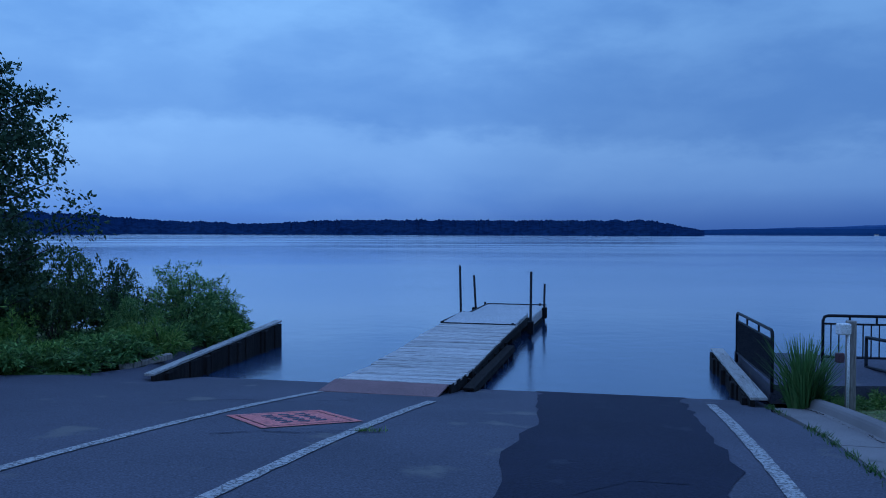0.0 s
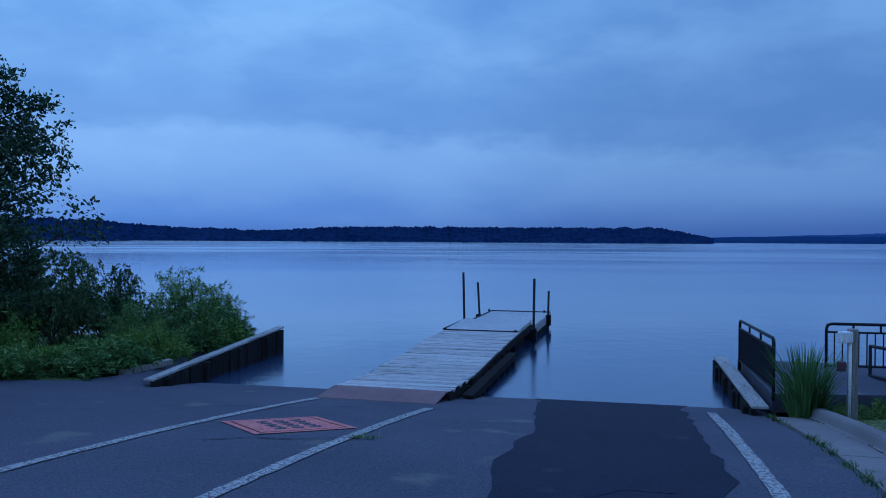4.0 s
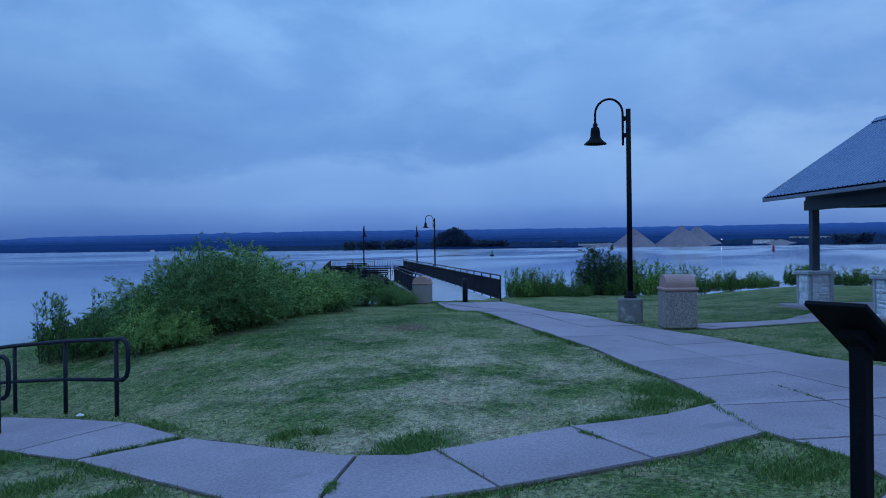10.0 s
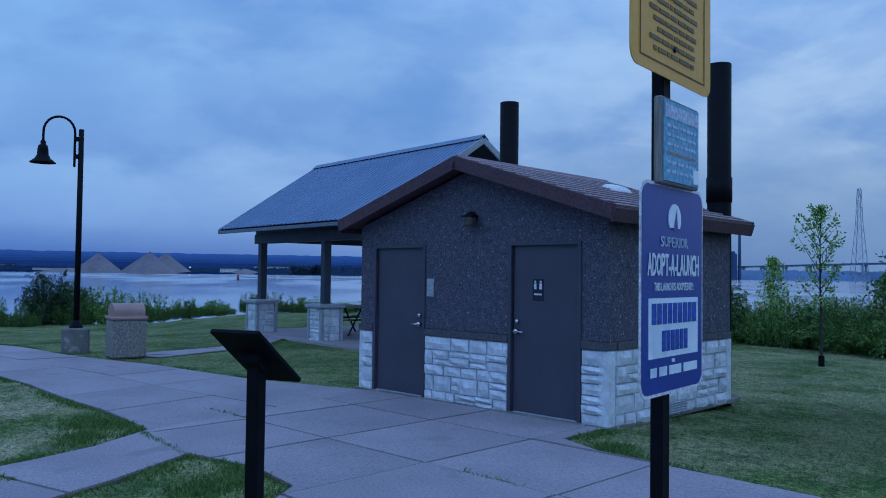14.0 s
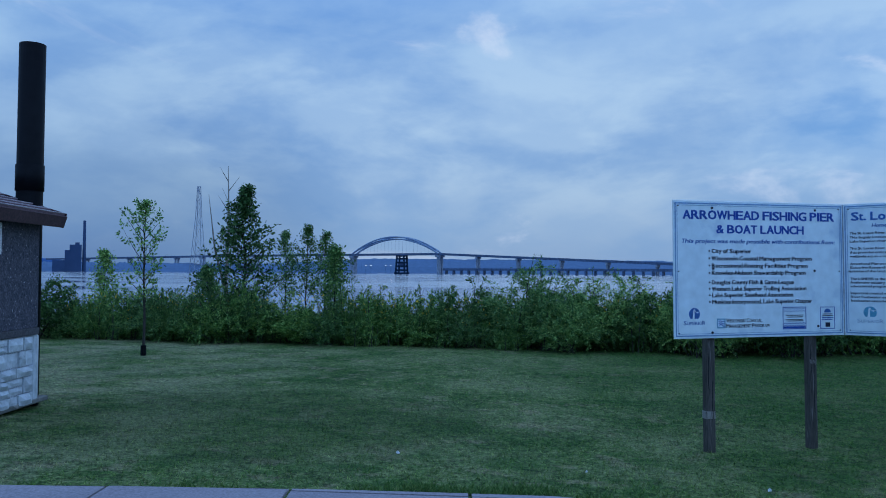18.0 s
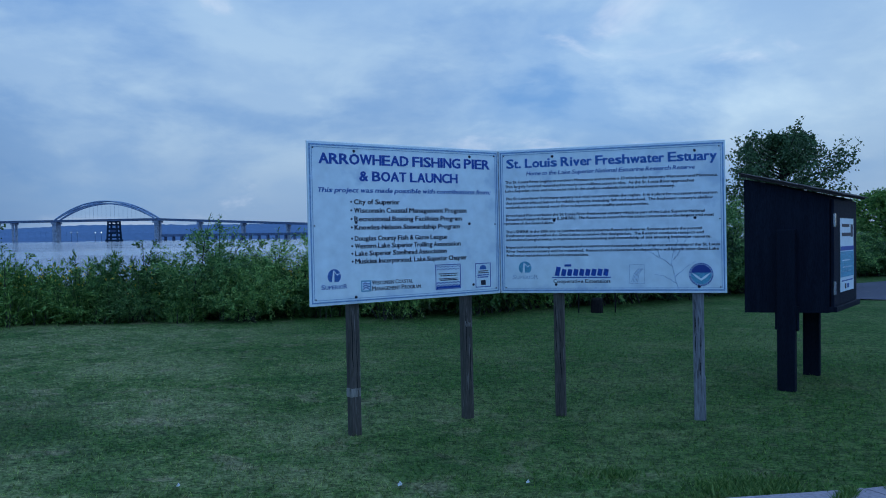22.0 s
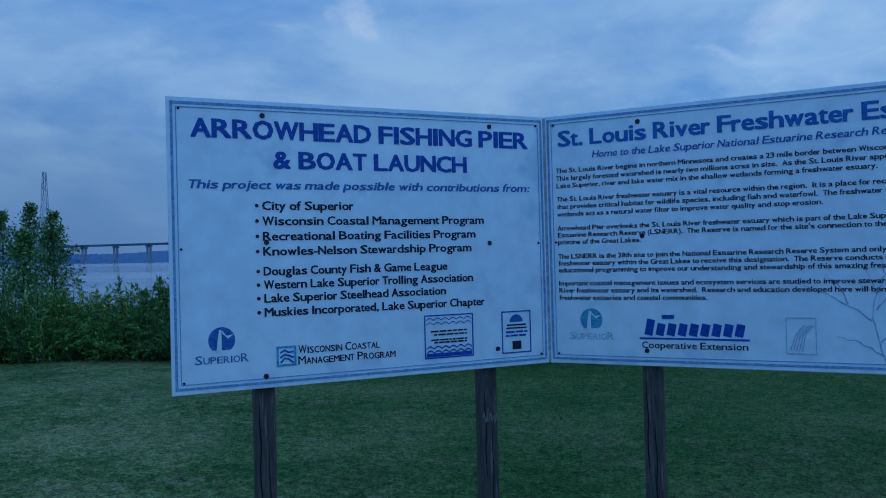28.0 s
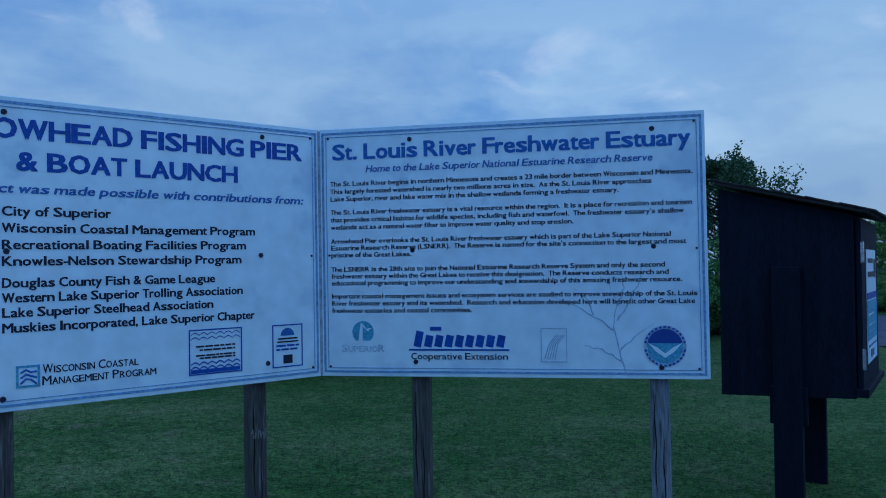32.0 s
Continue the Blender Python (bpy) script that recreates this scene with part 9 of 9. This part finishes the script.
# pale scraps lying on the lawn
for (x, y), s_ in zip(((6.75, 7.3), (1.1, -8.6), (2.6, -8.1), (4.4, -7.6), (0.2, -8.9), (8.55, -4.35)), (0.06, 0.02, 0.018, 0.022, 0.018, 0.03)):
    bm = bmesh.new()
    vs = [bm.verts.new((s_ * math.cos(a) * random.uniform(0.6, 1.1), s_ * math.sin(a) * random.uniform(0.5, 1.0), random.uniform(0.0, 0.02))) for a in [k * math.pi / 4 for k in range(8)]]
    c = bm.verts.new((0, 0, 0.035))
    for k in range(8):
        bm.faces.new((vs[k], vs[(k + 1) % 8], c))
    sc = part("paper_scrap", bm, M["white_paint"], None)
    sc.matrix_basis = pose(x, y, lie(x, y) + 0.02)
    tagged(sc, "small crumpled white scrap on the grass", "litter", "scraps on the lawn")


# ---------- the far shores ----------
def az_xy(az, d):
    return d * math.sin(radians(az)), d * math.cos(radians(az))


def shore_band(name, az0, az1, d, height, rough, mat_, label, category, seed, step=0.06, depth=60, taper=0.6):
    """A wooded rise on the horizon: an uneven crest with depth, standing on the water line."""
    n = int((az1 - az0) / step)
    vs, fs = [], []
    for i in range(n + 1):
        az = az0 + (az1 - az0) * i / n
        e = min(1, min(i, n - i) * step / taper)
        h = height(az) * (0.35 + 0.65 * e) if callable(height) else height * (0.35 + 0.65 * e)
        h *= 1 + rough * (0.6 * noise.noise((az * 1.3, seed, 0.0)) + 0.5 * noise.noise((az * 6.0, seed, 4.0)) + 0.35 * noise.noise((az * 16.0, seed, 9.0)))
        for dd, hh in ((d, -1.5), (d + depth * 0.15, 0.45 * h), (d + depth * 0.5, h), (d + depth, 0.5 * h)):
            x, y = az_xy(az, dd)
            vs.append((x, y, WATER + hh))
    for i in range(n):
        for k in range(3):
            fs.append((i * 4 + k, (i + 1) * 4 + k, (i + 1) * 4 + k + 1, i * 4 + k + 1))
    return tagged(new(name, mesh_from(name, vs, fs, mat_)), label, category, kind="structure")


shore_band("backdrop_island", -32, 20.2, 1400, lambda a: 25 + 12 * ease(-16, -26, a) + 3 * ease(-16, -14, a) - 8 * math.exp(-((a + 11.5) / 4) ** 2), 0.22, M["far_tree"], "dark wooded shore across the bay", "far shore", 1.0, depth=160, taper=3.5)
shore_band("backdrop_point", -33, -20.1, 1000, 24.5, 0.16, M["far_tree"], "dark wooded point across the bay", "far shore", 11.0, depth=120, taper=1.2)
# five ridges, each paler: their colours hold the mist that fades the hills
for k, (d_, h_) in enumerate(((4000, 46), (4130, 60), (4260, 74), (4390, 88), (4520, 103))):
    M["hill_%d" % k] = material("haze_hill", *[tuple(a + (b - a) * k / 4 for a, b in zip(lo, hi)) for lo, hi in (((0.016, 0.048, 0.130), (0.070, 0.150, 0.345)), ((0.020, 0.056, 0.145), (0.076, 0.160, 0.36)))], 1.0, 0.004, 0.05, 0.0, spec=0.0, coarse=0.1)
    shore_band("backdrop_hill", 14 + 4 * k, 124, d_, lambda a: h_ * (0.66 + 0.34 * ease(25, 60, a) - 0.06 * ease(90, 120, a)), 0.07, M["hill_%d" % k], "blue wooded ridge with low mist painted into its colour", "far hills", 2.0 + 3 * k, 0.25, 90, 8)
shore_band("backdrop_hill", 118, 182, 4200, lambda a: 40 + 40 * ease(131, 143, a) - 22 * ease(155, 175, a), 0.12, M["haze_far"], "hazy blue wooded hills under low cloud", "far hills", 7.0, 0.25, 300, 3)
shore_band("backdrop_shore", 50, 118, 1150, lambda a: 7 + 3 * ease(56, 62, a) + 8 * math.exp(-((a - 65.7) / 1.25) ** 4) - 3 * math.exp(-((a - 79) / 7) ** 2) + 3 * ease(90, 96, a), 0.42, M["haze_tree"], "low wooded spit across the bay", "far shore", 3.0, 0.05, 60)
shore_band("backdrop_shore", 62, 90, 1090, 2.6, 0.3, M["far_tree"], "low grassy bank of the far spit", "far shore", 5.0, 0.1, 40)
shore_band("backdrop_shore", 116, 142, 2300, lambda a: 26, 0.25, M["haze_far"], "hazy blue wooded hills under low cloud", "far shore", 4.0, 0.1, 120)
for az, h, w, d in ((78.55, 25, 32, 1100), (81.72, 28, 36, 1100), (82.75, 27, 36, 1125), (76.8, 6, 40, 1100), (88.0, 8, 30, 1120)):
    x, y = az_xy(az, d)
    t = thing("gravel_heap", x, y, WATER, -az, "pale conical gravel heap on the far shore", "gravel heap", "gravel heaps")
    bm = bmesh.new()
    rings = []
    for f in (0.0, 0.35, 0.7, 0.93, 1.0):
        rings.append([bm.verts.new(((1 - f) * w * math.cos(a) * (1 + 0.12 * noise.noise((a, az, f))) + 0.02 * w, (1 - f) * w * math.sin(a), f * h * (1 + 0.05 * noise.noise((a * 2, az, f))))) for a in [2 * math.pi * k / 22 for k in range(22)]])
    for a, b in zip(rings, rings[1:]):
        for k in range(22):
            bm.faces.new((a[k], a[(k + 1) % 22], b[(k + 1) % 22], b[k]))
    part("gravel_cone", bm, M["sand"], t)
for az, z0, w, h, d in ((73.3, 6, 22, 4, 1300), (55.2, 2, 10, 3, 1500), (69.5, 5, 16, 3, 1300), (76.0, 3, 50, 2.5, 1120), (90.3, 5, 70, 7, 1200), (92.5, 5, 40, 5, 1200), (87.0, 4, 26, 4, 1150), (59.5, 2, 14, 2, 1400), (30.6, 2, 12, 3, 2600), (45.0, 3, 12, 3, 2600)):
    x, y = az_xy(az, d)
    t = thing("far_building", x, y, WATER + z0 - 3, -az, "small pale building on the far shore", "building", "far buildings")
    part("walls", bx((0, 0, h / 2 + 1.5), (w, 8, h + 3)), M["far_white"], t)
    part("roof", extrude_profile([(-5, h + 3), (5, h + 3), (0, h + 4.5)], w + 1), M["haze_tree"], t)

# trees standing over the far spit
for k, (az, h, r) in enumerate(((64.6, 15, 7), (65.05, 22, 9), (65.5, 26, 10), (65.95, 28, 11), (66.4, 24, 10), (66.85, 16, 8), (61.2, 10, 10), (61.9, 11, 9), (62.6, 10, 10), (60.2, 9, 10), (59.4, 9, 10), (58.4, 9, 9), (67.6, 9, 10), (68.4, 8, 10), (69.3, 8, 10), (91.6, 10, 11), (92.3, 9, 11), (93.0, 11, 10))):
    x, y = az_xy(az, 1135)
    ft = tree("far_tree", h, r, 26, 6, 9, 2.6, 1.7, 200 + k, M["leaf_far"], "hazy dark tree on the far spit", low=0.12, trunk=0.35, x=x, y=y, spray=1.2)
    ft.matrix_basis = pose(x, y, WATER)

# ---------- high bridge ----------
br = thing("high_bridge", 0, -1500, 0, 0, "long high steel arch bridge across the bay", "bridge")


def deck_z(x):
    return 45 - 0.000055 * max(0, 994 - x) ** 2 * 0 - 0.0435 * max(0, 994 - x) - 0.006 * max(0, x - 1700)


for k in range(26):
    x0 = 1246 + 110 * (12 - k) if k < 13 else 994 - 100 * (k - 13)
    x1 = x0 - (110 if k < 12 else 252 if k == 12 else 100)
    za, zb = deck_z(x0), deck_z(x1)
    ln = math.hypot(x1 - x0, zb - za)
    part("deck_span", bx(((x0 + x1) / 2, 0, (za + zb) / 2), (ln, 18, 5.0), ry=math.degrees(math.atan2(za - zb, x0 - x1)) * -1), M["hazed_steel"], br)
    w = 13 if x1 in (994, 1246) or k == 12 else 4.5
    if deck_z(x1) > 6:
        bm = bmesh.new()
        for yy in (-5, 5):
            box(bm, (x1, yy, (zb - 2) / 2), (w * 0.6, 5, zb))
        box(bm, (x1, 0, zb - 5), (w, 20, 4))
        part("bridge_pier", bm, M["bridge_pier"], br)
bm = bmesh.new()
box(bm, (1246, 0, 21), (9, 16, 42))
part("bridge_pier", bm, M["bridge_pier"], br)
for s in (-8, 8):
    for off in (0, 5):
        bm = bmesh.new()
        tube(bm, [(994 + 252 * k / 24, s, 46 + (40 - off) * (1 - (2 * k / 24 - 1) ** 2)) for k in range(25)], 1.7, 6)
        part("arch_rib", bm, M["hazed_arch"], br)
for k in range(1, 24):
    z = 46 + 40 * (1 - (2 * k / 24 - 1) ** 2)
    bm = bmesh.new()
    rod(bm, (994 + 252 * k / 24, 0, 45), (994 + 252 * k / 24, 0, z), 0.2, n=4)
    part("hanger", bm, M["hazed_arch"], br)
tw = thing("lift_tower", 1101, -1500, WATER, 0, "dark steel tower of the old rail bridge", "tower")
for s in (-1, 1):
    bm = bmesh.new()
    for yy in (-6, 6):
        tube(bm, [(13 * s, yy, 0), (10 * s, yy, 42)], 2.6, 4)
    part("tower_leg", bm, M["haze_tree"], tw)
for z in (9, 18, 27, 36):
    part("tower_brace", bx((0, 0, z), (23 - 0.12 * z, 10, 4.2)), M["haze_tree"], tw)
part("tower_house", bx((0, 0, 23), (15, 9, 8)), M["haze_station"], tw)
part("tower_head", bx((0, 0, 43.5), (24, 14, 6)), M["haze_tree"], tw)
part("tower_base", bx((0, 0, 1.5), (33, 16, 5)), M["haze_tree"], tw)
tr = thing("rail_trestle", 640, -1480, WATER, 0, "low dark rail trestle over the water", "bridge")
part("trestle_deck", bx((0, 0, 11), (660, 10, 5)), M["hazed_steel"], tr)
for k in range(34):
    part("trestle_leg", bx((-320 + 19.5 * k, 0, 4), (3, 8, 10)), M["hazed_steel"], tr)

# ---------- power line pylon, power station ----------
py_ = thing("pylon", 634, -525, WATER, 30, "tall lattice power pylon on the shore", "pylon")
bm = bmesh.new()
H = 87
for sx in (-1, 1):
    for sy in (-1, 1):
        tube(bm, [(6.5 * sx, 6.5 * sy, 0), (2.4 * sx, 2.4 * sy, 55), (1.2 * sx, 1.2 * sy, H)], 0.3, 4)
for k in range(9):
    z0, z1 = H * k / 9, H * (k + 1) / 9
    w0, w1 = np.interp(z0, [0, 55, H], [6.5, 2.4, 1.2]), np.interp(z1, [0, 55, H], [6.5, 2.4, 1.2])
    for a, b in (((-w0, -w0, z0), (w1, -w1, z1)), ((w0, -w0, z0), (-w1, -w1, z1)), ((-w0, w0, z0), (w1, w1, z1)), ((w0, -w0, z0), (w1, w1, z1)), ((-w1, -w1, z1), (w1, -w1, z1))):
        rod(bm, a, b, 0.16, n=4)
part("lattice", bm, M["bridge_pier"], py_)
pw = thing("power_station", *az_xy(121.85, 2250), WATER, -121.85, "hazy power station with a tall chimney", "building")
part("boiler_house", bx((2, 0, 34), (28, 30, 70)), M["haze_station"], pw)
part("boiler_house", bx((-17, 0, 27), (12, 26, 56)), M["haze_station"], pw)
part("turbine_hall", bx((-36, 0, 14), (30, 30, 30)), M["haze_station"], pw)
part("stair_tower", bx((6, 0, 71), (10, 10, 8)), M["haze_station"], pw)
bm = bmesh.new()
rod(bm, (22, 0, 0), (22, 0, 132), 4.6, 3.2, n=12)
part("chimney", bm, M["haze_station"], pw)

# lamps burning on the far shores
glow = bpy.data.materials.new("lamp_glow")
glow.use_nodes = True
gp = glow.node_tree.nodes["Principled BSDF"]
gp.inputs["Emission Color"].default_value, gp.inputs["Emission Strength"].default_value = (1.0, 0.95, 0.85, 1), 2.2
for az, d, z, r in ((141.17, 1453, 16, 0.9), (141.53, 1453, 16, 0.8), (142.59, 1453, 15.5, 0.8), (142.96, 1453, 15.5, 0.9), (84.36, 1040, 8, 0.8)):
    x, y = az_xy(az, d)
    t = thing("shore_lamp", x, y, WATER, -az, "small lit lamp on the far shore", "lamp", "far shore lamps")
    bm = bmesh.new()
    rod(bm, (0, 0, -2), (0, 0, z), 0.2, n=5)
    part("mast", bm, M["haze_tree"], t)
    bm = bmesh.new()
    bmesh.ops.create_icosphere(bm, subdivisions=1, radius=r, matrix=Matrix.Translation((0, 0, z)))
    part("bulb", bm, glow, t)
